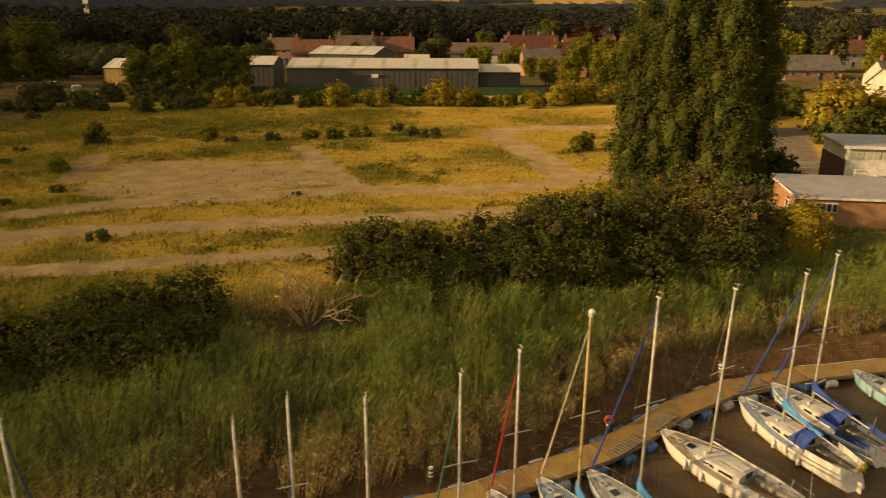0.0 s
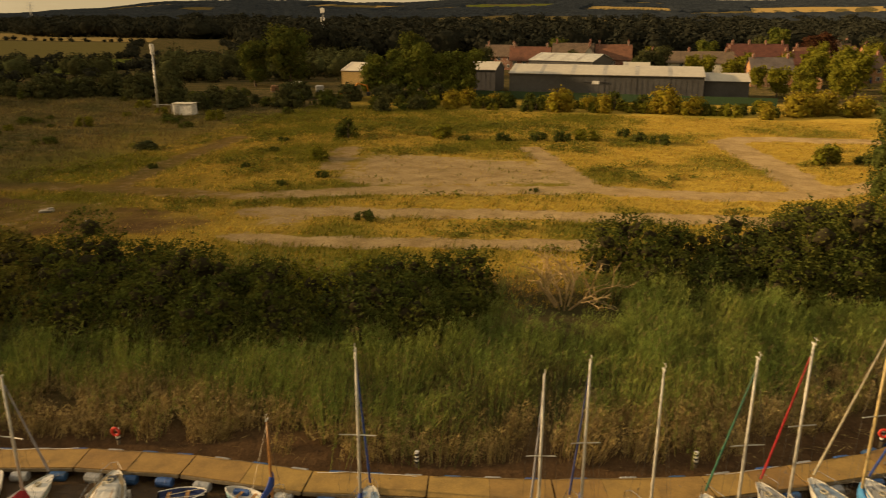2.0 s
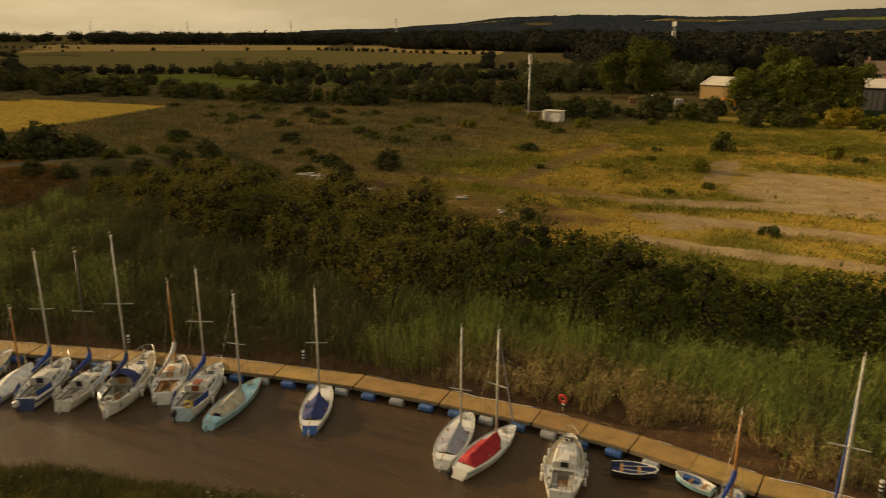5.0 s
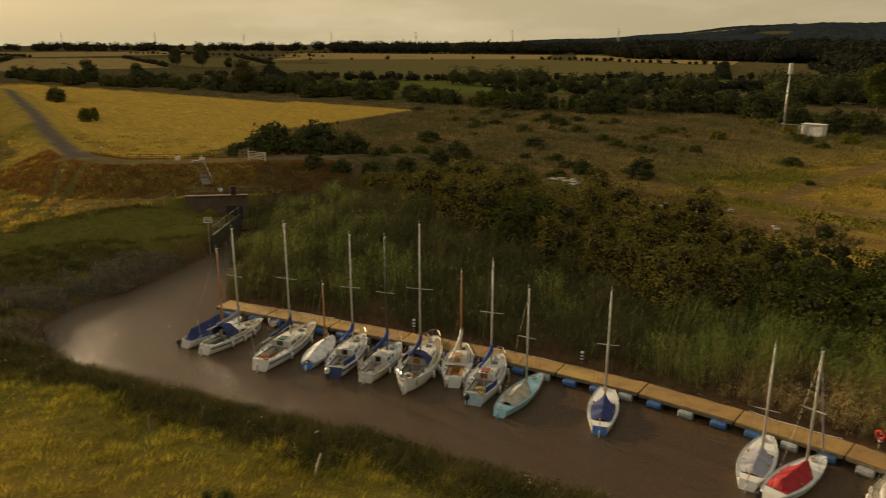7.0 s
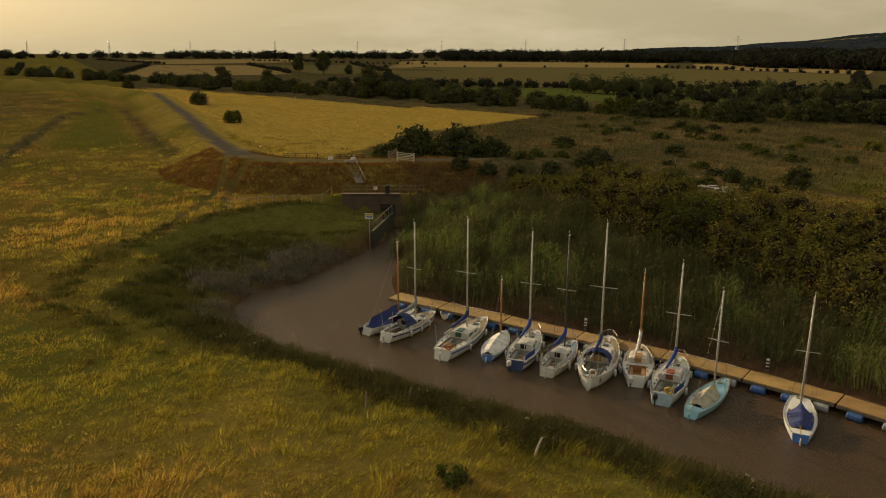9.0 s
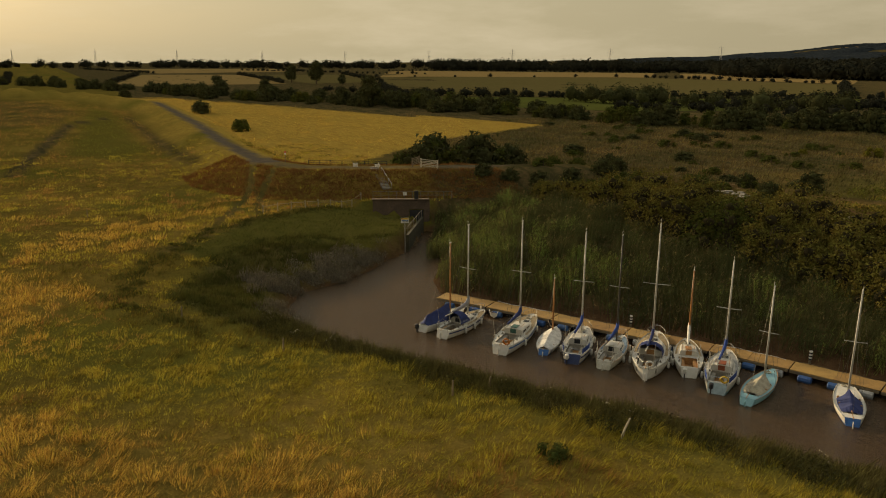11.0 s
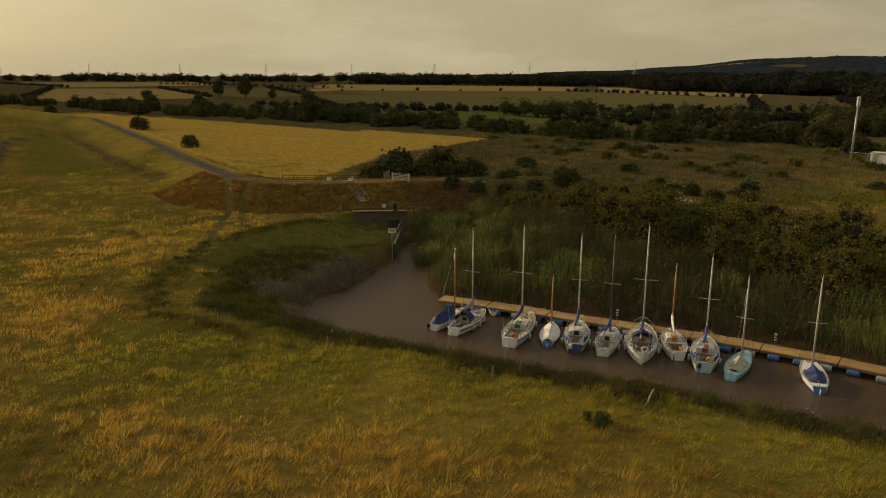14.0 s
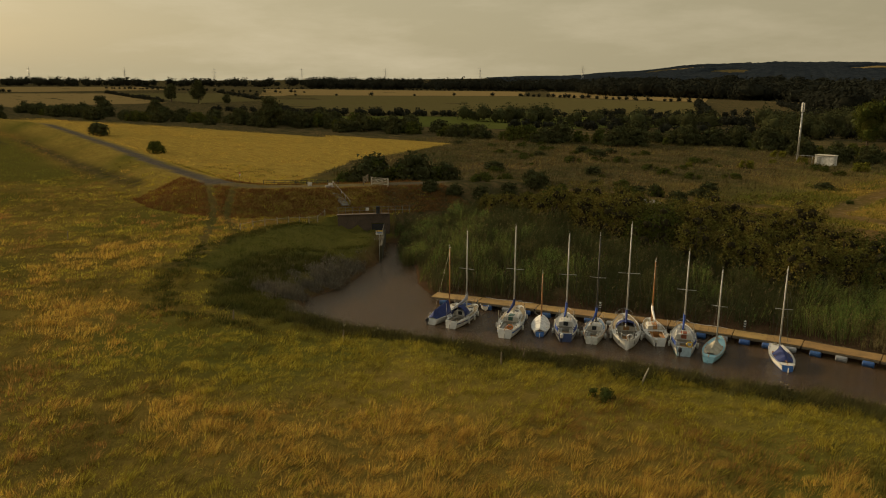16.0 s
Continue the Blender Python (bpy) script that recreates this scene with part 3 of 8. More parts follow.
def ground_material():
    m = bpy.data.materials.new("ground_cover")
    m.use_nodes = True
    nt = m.node_tree
    b = nt.nodes["Principled BSDF"]
    b.inputs["Roughness"].default_value = 0.95
    b.inputs["Specular IOR Level"].default_value = 0.0
    b.inputs["Diffuse Roughness"].default_value = 1.0
    tc = nt.nodes.new("ShaderNodeTexCoord")

    def noise_fac(scale, lo, hi, detail=6, stretch=None):
        n = nt.nodes.new("ShaderNodeTexNoise")
        n.inputs["Scale"].default_value = scale
        n.inputs["Detail"].default_value = detail
        n.inputs["Roughness"].default_value = 0.68
        src = tc.outputs["Object"]
        if stretch:
            mp = nt.nodes.new("ShaderNodeMapping")
            mp.inputs["Scale"].default_value = stretch
            nt.links.new(src, mp.inputs["Vector"])
            src = mp.outputs[0]
        nt.links.new(src, n.inputs["Vector"])
        r = nt.nodes.new("ShaderNodeMapRange")
        r.inputs["From Min"].default_value, r.inputs["From Max"].default_value = lo, hi
        nt.links.new(n.outputs["Fac"], r.inputs["Value"])
        return r.outputs[0]

    def mixed(a, c, fac):
        x = nt.nodes.new("ShaderNodeMixRGB")
        for sock, v in ((x.inputs["Color1"], a), (x.inputs["Color2"], c), (x.inputs["Fac"], fac)):
            if isinstance(v, bpy.types.NodeSocket):
                nt.links.new(v, sock)
            elif isinstance(v, tuple):
                sock.default_value = (*v, 1)
            else:
                sock.default_value = v
        return x.outputs[0]

    def times(a, c):
        x = nt.nodes.new("ShaderNodeMath")
        x.operation = "MULTIPLY"
        x.use_clamp = True
        nt.links.new(a, x.inputs[0])
        nt.links.new(c, x.inputs[1])
        return x.outputs[0]

    chan = []
    for nm in ("kind_a", "kind_b"):
        a = nt.nodes.new("ShaderNodeAttribute")
        a.attribute_name = nm
        s = nt.nodes.new("ShaderNodeSeparateColor")
        nt.links.new(a.outputs["Color"], s.inputs[0])
        chan += [s.outputs[0], s.outputs[1], s.outputs[2]]
    k_dirt, k_lush, k_mud, k_lane, k_rough, k_gold = chan
    patch = noise_fac(0.09, 0.4, 0.64)
    clump = noise_fac(0.9, 0.38, 0.66)
    fine = noise_fac(7.0, 0.3, 0.7, 4)
    dry = mixed((0.26, 0.175, 0.04), (0.19, 0.135, 0.032), patch)
    dry = mixed(dry, (0.145, 0.108, 0.025), clump)
    golden = mixed((0.5, 0.345, 0.075), (0.35, 0.235, 0.05), noise_fac(0.3, 0.35, 0.65, 7, (0.5, 2.0, 1)))
    golden = mixed(golden, (0.22, 0.15, 0.036), noise_fac(1.3, 0.5, 0.75, 8, (1.5, 0.6, 1)))
    c = mixed(dry, golden, k_gold)
    lushc = mixed((0.1, 0.108, 0.02), (0.155, 0.14, 0.026), clump)
    c = mixed(c, lushc, k_lush)
    roughc = mixed((0.066, 0.056, 0.027), (0.21, 0.14, 0.062), noise_fac(0.25, 0.4, 0.65, 7, (0.4, 1.6, 1)))
    roughc = mixed(roughc, (0.066, 0.063, 0.025), clump)
    c = mixed(c, roughc, k_rough)
    soil = mixed((0.42, 0.305, 0.165), (0.27, 0.185, 0.095), noise_fac(0.35, 0.35, 0.65, 8))
    broken = noise_fac(0.7, 0.25, 0.75, 9)
    ragged = nt.nodes.new("ShaderNodeMath")
    ragged.operation = "MULTIPLY_ADD"
    nt.links.new(broken, ragged.inputs[0])
    ragged.inputs[1].default_value = -0.9
    nt.links.new(k_dirt, ragged.inputs[2])
    worn = nt.nodes.new("ShaderNodeMapRange")
    worn.inputs["From Min"].default_value, worn.inputs["From Max"].default_value = -0.14, 0.12
    worn.inputs["To Max"].default_value = 0.92
    nt.links.new(ragged.outputs[0], worn.inputs["Value"])
    c = mixed(c, soil, worn.outputs[0])
    tar = mixed((0.17, 0.135, 0.1), (0.12, 0.1, 0.075), clump)
    c = mixed(c, tar, k_lane)
    mudc = mixed((0.13, 0.075, 0.038), (0.08, 0.048, 0.026), clump)
    c = mixed(c, mudc, k_mud)
    hsv = nt.nodes.new("ShaderNodeHueSaturation")
    nt.links.new(c, hsv.inputs["Color"])
    v = nt.nodes.new("ShaderNodeMapRange")
    v.inputs["To Min"].default_value, v.inputs["To Max"].default_value = 0.72, 1.25
    nt.links.new(fine, v.inputs["Value"])
    nt.links.new(v.outputs[0], hsv.inputs["Value"])
    nt.links.new(hsv.outputs[0], b.inputs["Base Color"])
    bp = nt.nodes.new("ShaderNodeBump")
    bp.inputs["Strength"].default_value = 0.45
    bp.inputs["Distance"].default_value = 0.25
    nt.links.new(clump, bp.inputs["Height"])
    bp2 = nt.nodes.new("ShaderNodeBump")
    bp2.inputs["Strength"].default_value = 0.25
    bp2.inputs["Distance"].default_value = 0.06
    nt.links.new(fine, bp2.inputs["Height"])
    nt.links.new(bp.outputs[0], bp2.inputs["Normal"])
    nt.links.new(bp2.outputs[0], b.inputs["Normal"])
    return m


gme.materials[0] = ground_material()
tagged(new("ground", gme), "rough meadow, waste ground and flood bank beside a muddy creek", "ground", kind="structure")


def water_material():
    m = bpy.data.materials.new("silty_water")
    m.use_nodes = True
    nt = m.node_tree
    b = nt.nodes["Principled BSDF"]
    b.inputs["Roughness"].default_value = 0.11
    b.inputs["IOR"].default_value = 1.33
    b.inputs["Specular IOR Level"].default_value = 0.5
    tc = nt.nodes.new("ShaderNodeTexCoord")
    big = nt.nodes.new("ShaderNodeTexNoise")
    big.inputs["Scale"].default_value = 0.12
    big.inputs["Detail"].default_value = 5
    nt.links.new(tc.outputs["Object"], big.inputs["Vector"])
    mx = nt.nodes.new("ShaderNodeMixRGB")
    mx.inputs["Color1"].default_value = (0.076, 0.045, 0.019, 1)
    mx.inputs["Color2"].default_value = (0.06, 0.035, 0.015, 1)
    nt.links.new(big.outputs["Fac"], mx.inputs["Fac"])
    nt.links.new(mx.outputs[0], b.inputs["Base Color"])
    rip = nt.nodes.new("ShaderNodeTexNoise")
    rip.inputs["Scale"].default_value = 2.2
    rip.inputs["Detail"].default_value = 7
    rip.inputs["Roughness"].default_value = 0.7
    mp = nt.nodes.new("ShaderNodeMapping")
    mp.inputs["Rotation"].default_value = (0, 0, radians(28))
    mp.inputs["Scale"].default_value = (0.55, 1.5, 1)
    nt.links.new(tc.outputs["Object"], mp.inputs["Vector"])
    nt.links.new(mp.outputs[0], rip.inputs["Vector"])
    bp = nt.nodes.new("ShaderNodeBump")
    bp.inputs["Strength"].default_value = 1.0
    bp.inputs["Distance"].default_value = 0.13
    nt.links.new(rip.outputs["Fac"], bp.inputs["Height"])
    nt.links.new(bp.outputs[0], b.inputs["Normal"])
    return m


wg = Geo()
wg.add([(-108.5, -12, WATER_Z), (165, -12, WATER_Z), (165, 70, WATER_Z), (-108.5, 70, WATER_Z)], [(0, 1, 2, 3)])
tagged(new("water", wg.mesh("water", water_material())), "still brown silty water of a tidal creek", "water", kind="structure")

# far fields, laid on the plain
FIELD_PALE = mat("stubble_field", (0.29, 0.2, 0.08), 0.95, vary=0.12, scale=0.01, fine=0.3, second=(0.28, 0.195, 0.075), spec=0.0, matte=1.0)
FIELD_OLIVE = mat("barley_field", (0.135, 0.11, 0.043), 0.95, vary=0.1, scale=0.008, fine=0.25, second=(0.13, 0.11, 0.04), spec=0.0, matte=1.0)
FIELD_GREEN = mat("pasture_field", (0.09, 0.105, 0.025), 0.95, vary=0.12, scale=0.01, fine=0.3, second=(0.11, 0.115, 0.03), spec=0.0, matte=1.0)
FIELDS = [(FIELD_OLIVE, [(-800, 300), (-640, 545), (-395, 525), (-265, 335), (-300, 240), (-375, 140), (-560, 205)]), (FIELD_PALE, [(-1250, 520), (-860, 770), (-645, 560), (-805, 310)]),
          (FIELD_GREEN, [(-372, 132), (-292, 232), (-255, 315), (-205, 330), (-200, 235), (-228, 160), (-290, 120)]), (FIELD_PALE, [(-1050, 90), (-1000, 200), (-620, 150), (-600, 40), (-700, 30)]),
          (FIELD_GREEN, [(-200, 345), (-330, 540), (-240, 620), (-130, 420)]), (FIELD_PALE, [(-600, 560), (-820, 780), (-560, 800), (-400, 545)]), (FIELD_PALE, [(-1700, 60), (-1650, 420), (-1250, 360), (-1120, 120)]),
          (FIELD_PALE, [(-1120, 2350), (-860, 2420), (-820, 2700), (-1150, 2640)]), (FIELD_GREEN, [(-560, 2300), (-330, 2380), (-300, 2600), (-600, 2560)]), (FIELD_PALE, [(250, 2200), (560, 2150), (640, 2500), (280, 2560)]), (FIELD_PALE, [(620, 1900), (900, 1800), (1000, 2150), (700, 2250)]),
          (FIELD_PALE, [(-1750, 2150), (-1500, 2250), (-1480, 2420), (-1780, 2330)]), (FIELD_PALE, [(-200, 2250), (60, 2250), (40, 2480), (-190, 2500)]), (FIELD_OLIVE, [(-1000, 210), (-960, 330), (-640, 240), (-600, 165)])]
for material, poly in FIELDS:
    n = 26
    c = np.mean(np.array(poly), axis=0)
    ring = []
    for (ax, ay), (bx, by) in zip(poly, poly[1:] + poly[:1]):
        ring += [(ax + (bx - ax) * t / n, ay + (by - ay) * t / n) for t in range(n)]
    rows = []
    for s in (1.0, 0.8, 0.6, 0.4, 0.2, 0.05):
        pts = [(c[0] + (x - c[0]) * s, c[1] + (y - c[1]) * s) for x, y in ring]
        rows.append([(x, y, z + 0.12) for (x, y), z in zip(pts, ground(np.array([p[0] for p in pts]), np.array([p[1] for p in pts])))])
    g = Geo().loft(rows, closed=True)
    lbl = {"stubble_field": "pale cut stubble field on the plain", "barley_field": "ripening olive crop field on the plain", "pasture_field": "green pasture field between hedges"}[material.name]
    tagged(new("field", g.mesh("field", material)), lbl, "field", kind="structure")

# ---------------- plants ----------------
def diamonds(c, nrm, size, aspect=0.6, r=None):
    """Leaf shapes at c facing nrm: three-cornered, with one long tip."""
    r = r or rng
    n = len(c)
    ref = r.normal(size=(n, 3))
    u = np.cross(nrm, ref)
    u /= np.linalg.norm(u, axis=1, keepdims=True) + 1e-9
    v = np.cross(nrm, u)
    s = np.asarray(size).reshape(-1, 1)
    vs = np.stack([c + u * s * 1.1, c - u * s * 0.6 + v * s * aspect, c - u * s * 0.6 - v * s * aspect], 1).reshape(-1, 3)
    return vs, np.arange(3 * n).reshape(n, 3)


def sphere_dirs(n, r, up=0.0):
    d = r.normal(size=(n, 3))
    d[:, 2] += up
    return d / np.linalg.norm(d, axis=1, keepdims=True)


BALLS = {}


def ico(level=2):
    """A round lattice to be pulled out of shape."""
    if level not in BALLS:
        bm = bmesh.new()
        bmesh.ops.create_icosphere(bm, subdivisions=level, radius=1)
        BALLS[level] = np.array([v.co[:] for v in bm.verts]), np.array([[v.index for v in f.verts] for f in bm.faces])
        bm.free()
    return BALLS[level]


def crown(lobes, n, size, r, up=0.25, core=0.72, depth=0.22, flat=0.95, sprays=0, shoot=0.9):
    """Leaves spread over overlapping lobes, round dark lumpy cores. Returns vertices and faces."""
    L = np.array(lobes, dtype=float)
    area = (L[:, 3] * L[:, 4] + L[:, 4] * L[:, 5] + L[:, 3] * L[:, 5])
    pick = r.choice(len(L), size=int(n * 1.5), p=area / area.sum())
    d = sphere_dirs(len(pick), r, up)
    lump = 1 + 0.2 * np.sin(d[:, 0] * 5 + pick * 1.7) * np.sin(d[:, 1] * 5 + pick) + 0.14 * np.sin(d[:, 2] * 7 + pick * 2.3) + 0.16 * np.sin(d[:, 0] * 13 + pick * 3.1) * np.sin(d[:, 1] * 11 + d[:, 2] * 9 + pick) + 0.09 * r.normal(size=len(pick))
    rad = lump * (1.02 - depth * r.random(len(pick)) ** 1.6)
    p = L[pick, :3] + d * L[pick, 3:6] * rad[:, None]
    q = (p[:, None, :] - L[None, :, :3]) / L[None, :, 3:6]
    buried = (np.linalg.norm(q, axis=2) < 0.74).any(axis=1)
    p, d = p[~buried][:n], d[~buried][:n]
    nrm = d * flat + r.normal(size=p.shape) * 0.55 + np.array([0, 0, 0.25])
    nrm /= np.linalg.norm(nrm, axis=1, keepdims=True)
    if sprays:
        # leafy shoots that stand out of the outline
        k = r.choice(len(p), sprays)
        d0 = d[k] + r.normal(size=(sprays, 3)) * 0.35 + np.array([0, 0, 0.35])
        d0 /= np.linalg.norm(d0, axis=1, keepdims=True)
        u = np.linspace(0.05, 1, 9)[None, :, None] * (shoot * (0.5 + 0.8 * r.random((sprays, 1, 1))))
        sp = (p[k][:, None] + d0[:, None] * u + np.array([0, 0, -0.18]) * u ** 2 + r.normal(size=(sprays, 9, 3)) * 0.07).reshape(-1, 3)
        sn = r.normal(size=sp.shape) + np.array([0, 0, 0.6])
        p, nrm = np.concatenate([p, sp]), np.concatenate([nrm, sn / np.linalg.norm(sn, axis=1, keepdims=True)])
    vs, fs = diamonds(p, nrm, size * (0.6 + 0.8 * r.random(len(p))), 0.62, r)
    fs = [fs]
    if core:
        iv, jf = ico(1)
        allv, o = [vs], len(vs)
        for k, l in enumerate(L):
            w = iv * (1 + 0.14 * np.sin(iv[:, [1, 2, 0]] * 6 + k)) * l[3:6] * core + l[:3]
            allv.append(w)
            fs.append(jf + o)
            o += len(iv)
        vs = np.concatenate(allv)
    return vs, fs


def leaf_mesh(name, vs, fs, material):
    return mesh_of(name, vs, np.concatenate(fs), material)


def bush_lobes(r, w, dpt, h, n, tight=1.0):
    out = []
    for _ in range(n):
        a, q = r.random() * 2 * math.pi, math.sqrt(r.random())
        x, y = math.cos(a) * q * w * 0.36, math.sin(a) * q * dpt * 0.36
        hh = h * (0.55 + 0.35 * r.random()) * (1 - 0.35 * q * q)
        rr = min(w, dpt, h) * (0.15 + 0.17 * r.random()) * tight
        out.append((x, y, max(hh, rr * 0.8), rr * 1.15, rr * 1.15, rr))
        out.append((x * 1.15, y * 1.15, hh * 0.42, rr * 1.2, rr * 1.2, max(hh * 0.45, 0.3)))
    return out


def limbs(r, base_r, height, lobes, stems=1, most=8):
    """Tapered trunk or stems with limbs that run into the lobes."""
    g = Geo()
    for s in range(stems):
        a = r.random() * 6.28
        off = 0 if stems == 1 else base_r * 2.5
        b = Vector((math.cos(a) * off, math.sin(a) * off, -0.3))
        t = Vector((b.x * 2 + r.normal() * height * 0.03, b.y * 2 + r.normal() * height * 0.03, height * 0.75))
        mid = (b + t) / 2 + Vector((r.normal(), r.normal(), 0)) * height * 0.02
        g.tube([b, mid, t], [base_r * 1.25, base_r * 0.75, base_r * 0.2], 7)
        for l in lobes[s::stems][:most]:
            k = min(0.85, max(0.15, l[2] / height * 0.6))
            p0 = b.lerp(t, k)
            p2 = Vector(l[:3])
            g.tube([p0, p0.lerp(p2, 0.5) + Vector((0, 0, -0.06 * height * (p2 - p0).length / height)), p2], [base_r * 0.4, base_r * 0.25, base_r * 0.08], 4, False)
    return g


def make_tree(name, at, lobes, n, size, material, base_r, height, label, category, group="", stems=1, r=None, rz=0.0, core=0.8, up=0.25, bark=None, sprays=0, shoot=0.9, depth=0.22, flat=0.95, inner=0.0):
    r = r or rng
    t = thing(name, (at[0], at[1], at[2]), rz, label, category, group)
    part("trunk", limbs(r, base_r, height, lobes, stems, 8 if n > 5000 else (3 if n > 2500 else 1)), bark or BARK, t)
    vs, fs = crown(lobes, n, size, r, up, core or inner, depth, flat, sprays=sprays, shoot=shoot)
    me = leaf_mesh("crown", vs, fs, material)
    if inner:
        # dense twigs inside the leaves, the crown's inner shade put into their dark colour
        me.materials.append(SHADETWIGS)
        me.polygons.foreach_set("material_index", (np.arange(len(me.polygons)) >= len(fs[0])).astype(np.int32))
    part("crown", me, None, t)
    return t


# prototypes of mid-distance bushes and trees, then copied along the lines of the plan
def bush_kind(seed, w, h, n, size, material, label, group, lob=7):
    r = np.random.default_rng(seed)
    lobes = bush_lobes(r, w, w, h, lob)
    return make_tree("bush", (0, 0, -900), lobes, n, size, material, h * 0.02, h, label, "bush", group, 2, r, core=0.66, depth=0.4, flat=0.75)


def tree_kind(seed, w, h, n, size, material, label, group, lob=16):
    r = np.random.default_rng(seed)
    lobes = []
    for k in range(lob):
        a, q = r.random() * 6.28, r.random() ** 0.5
        zz = h * (0.24 + 0.62 * r.random())
        rr = w * (0.13 + 0.09 * r.random())
        sp = w * 0.34 * q * (1 - abs(zz / h - 0.5) * 0.7)
        lobes.append((math.cos(a) * sp, math.sin(a) * sp, zz, rr, rr, rr * 0.95))
    lobes.append((0, 0, h * 0.5, w * 0.3, w * 0.3, h * 0.34))
    return make_tree("tree", (0, 0, -900), lobes, n, size, material, h * 0.025, h, label, "tree", group, 1, r, core=0.68, depth=0.4, flat=0.75)


def along(line, spacing, jitter, seed):
    """Points along a polyline, scattered sideways."""
    r = np.random.default_rng(seed)
    out = []
    for (ax, ay), (bx, by) in zip(line[:-1], line[1:]):
        L = math.hypot(bx - ax, by - ay)
        k = 0.0
        while k < L:
            out.append((ax + (bx - ax) * k / L + r.normal() * jitter, ay + (by - ay) * k / L + r.normal() * jitter))
            k += spacing * (0.7 + 0.6 * r.random())
    return out


placed = set()


def plant(kind, x, y, s=1.0, rz=0.0, sink=0.15):
    z = gz(x, y) - sink
    if kind in placed:
        o = copy_thing(kind, pose(x, y, z, 0, 0, rz))
        o.scale = (s, s, s * (0.9 + 0.2 * abs(math.sin(x * 3.1 + y))))
        return o
    placed.add(kind)
    kind.matrix_world = pose(x, y, z, 0, 0, rz)
    kind.scale = (s, s, s)
    return kind


# --- the hawthorn hedge behind the reeds: each bush its own shape
HEDGE = [(-92, 37.5, 5.5, 3.6), (-86, 38.0, 6, 4.4), (-79.5, 38.5, 7, 5.2), (-73, 39.0, 7, 5.0), (-66.5, 40.5, 7.5, 5.0), (-60.5, 40.0, 7, 5.2), (-55.5, 40.0, 7, 5.2), (-50.5, 39.5, 6.5, 4.8), (-45.8, 41.0, 6.5, 5.9),
         (-40.5, 41.2, 7, 5.0), (-35.5, 41.2, 7, 5.2), (-30.5, 41.6, 7, 5.5), (-26, 43.2, 7, 5.5), (-21.5, 44.8, 6.5, 5.2), (-17.2, 46.5, 5.5, 4.6), (-5.6, 56.0, 6, 5.2), (-1.0, 57.0, 6, 4.6), (3.5, 58.0, 6.5, 5.2), (8, 59.0, 7, 6.0),
         (13, 60.5, 7.5, 6.3), (18, 61.5, 7.5, 6.2), (23, 63.0, 7.5, 6.5), (27.5, 65.5, 7, 6.2), (10, 64.5, 7, 5.4), (17, 66.5, 7, 5.8), (24, 69, 7, 6.0), (-70, 43.5, 6.5, 5.0), (-83, 42.5, 6.5, 4.8), (-58, 43.5, 6, 5.0)]
FRONT = [(-63, 35.8, 6, 3.9), (-57.5, 35.4, 6, 4.2), (-52.5, 35.8, 6, 4.0), (-47.5, 36.6, 6, 4.4), (-42.5, 37.4, 6, 4.2), (-37.5, 37.6, 6, 4.6), (-32.5, 38.0, 6, 4.6), (-28, 39.4, 6, 4.6), (-23.5, 41.0, 6, 4.4), (-19.4, 42.6, 5.5, 4.2), (-74, 35.6, 6, 3.6), (-68.5, 36.4, 6, 3.8),
         (-3.4, 52.8, 5.5, 4.0), (1.2, 53.8, 5.5, 4.0), (6, 55.0, 5.5, 4.2), (11, 56.2, 6, 4.6), (15.8, 57.2, 6, 4.8), (20.6, 58.6, 6, 4.8), (25.2, 60.6, 6, 4.8), (-16.4, 44.2, 4, 3.2), (-95, 34.5, 5.5, 4.2), (-101, 34.5, 5.5, 4.0),
         (-88, 33.5, 6, 4.6), (-82, 32.4, 6.5, 4.8), (-76, 32.2, 6.5, 4.8), (-70, 32.8, 6.5, 4.8), (-64, 33.0, 6.5, 4.6), (-58, 33.0, 6.5, 4.6), (-52.5, 33.2, 6, 4.4)]
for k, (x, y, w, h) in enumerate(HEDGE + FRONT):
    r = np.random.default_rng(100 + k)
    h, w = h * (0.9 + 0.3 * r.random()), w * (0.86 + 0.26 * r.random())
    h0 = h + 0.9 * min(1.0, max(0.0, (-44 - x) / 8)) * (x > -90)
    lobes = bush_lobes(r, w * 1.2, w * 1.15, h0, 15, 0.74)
    # western bushes get the lighter leaf, whose colour carries the light on them
    material = OLIVELEAF if k == 12 else (HEDGELIT if x < -46 and k % 9 or k in (21, 25) else (POPLARLEAF if k % 5 == 2 else HEDGELEAF))
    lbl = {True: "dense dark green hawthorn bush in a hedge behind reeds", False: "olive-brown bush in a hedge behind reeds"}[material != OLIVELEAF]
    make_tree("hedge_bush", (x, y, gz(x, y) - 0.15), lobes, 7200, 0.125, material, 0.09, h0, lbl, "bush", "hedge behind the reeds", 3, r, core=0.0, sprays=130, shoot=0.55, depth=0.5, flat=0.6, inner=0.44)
r = np.random.default_rng(77)
make_tree("round_bush", (31.6, 64.4, gz(31.6, 64.4) - 0.1), bush_lobes(r, 6.6, 6.2, 5.4, 14, 0.85), 9000, 0.13, YELLOWLEAF, 0.1, 5.4, "rounded yellow-brown bush beside a brick hut", "bush", stems=3, r=r)

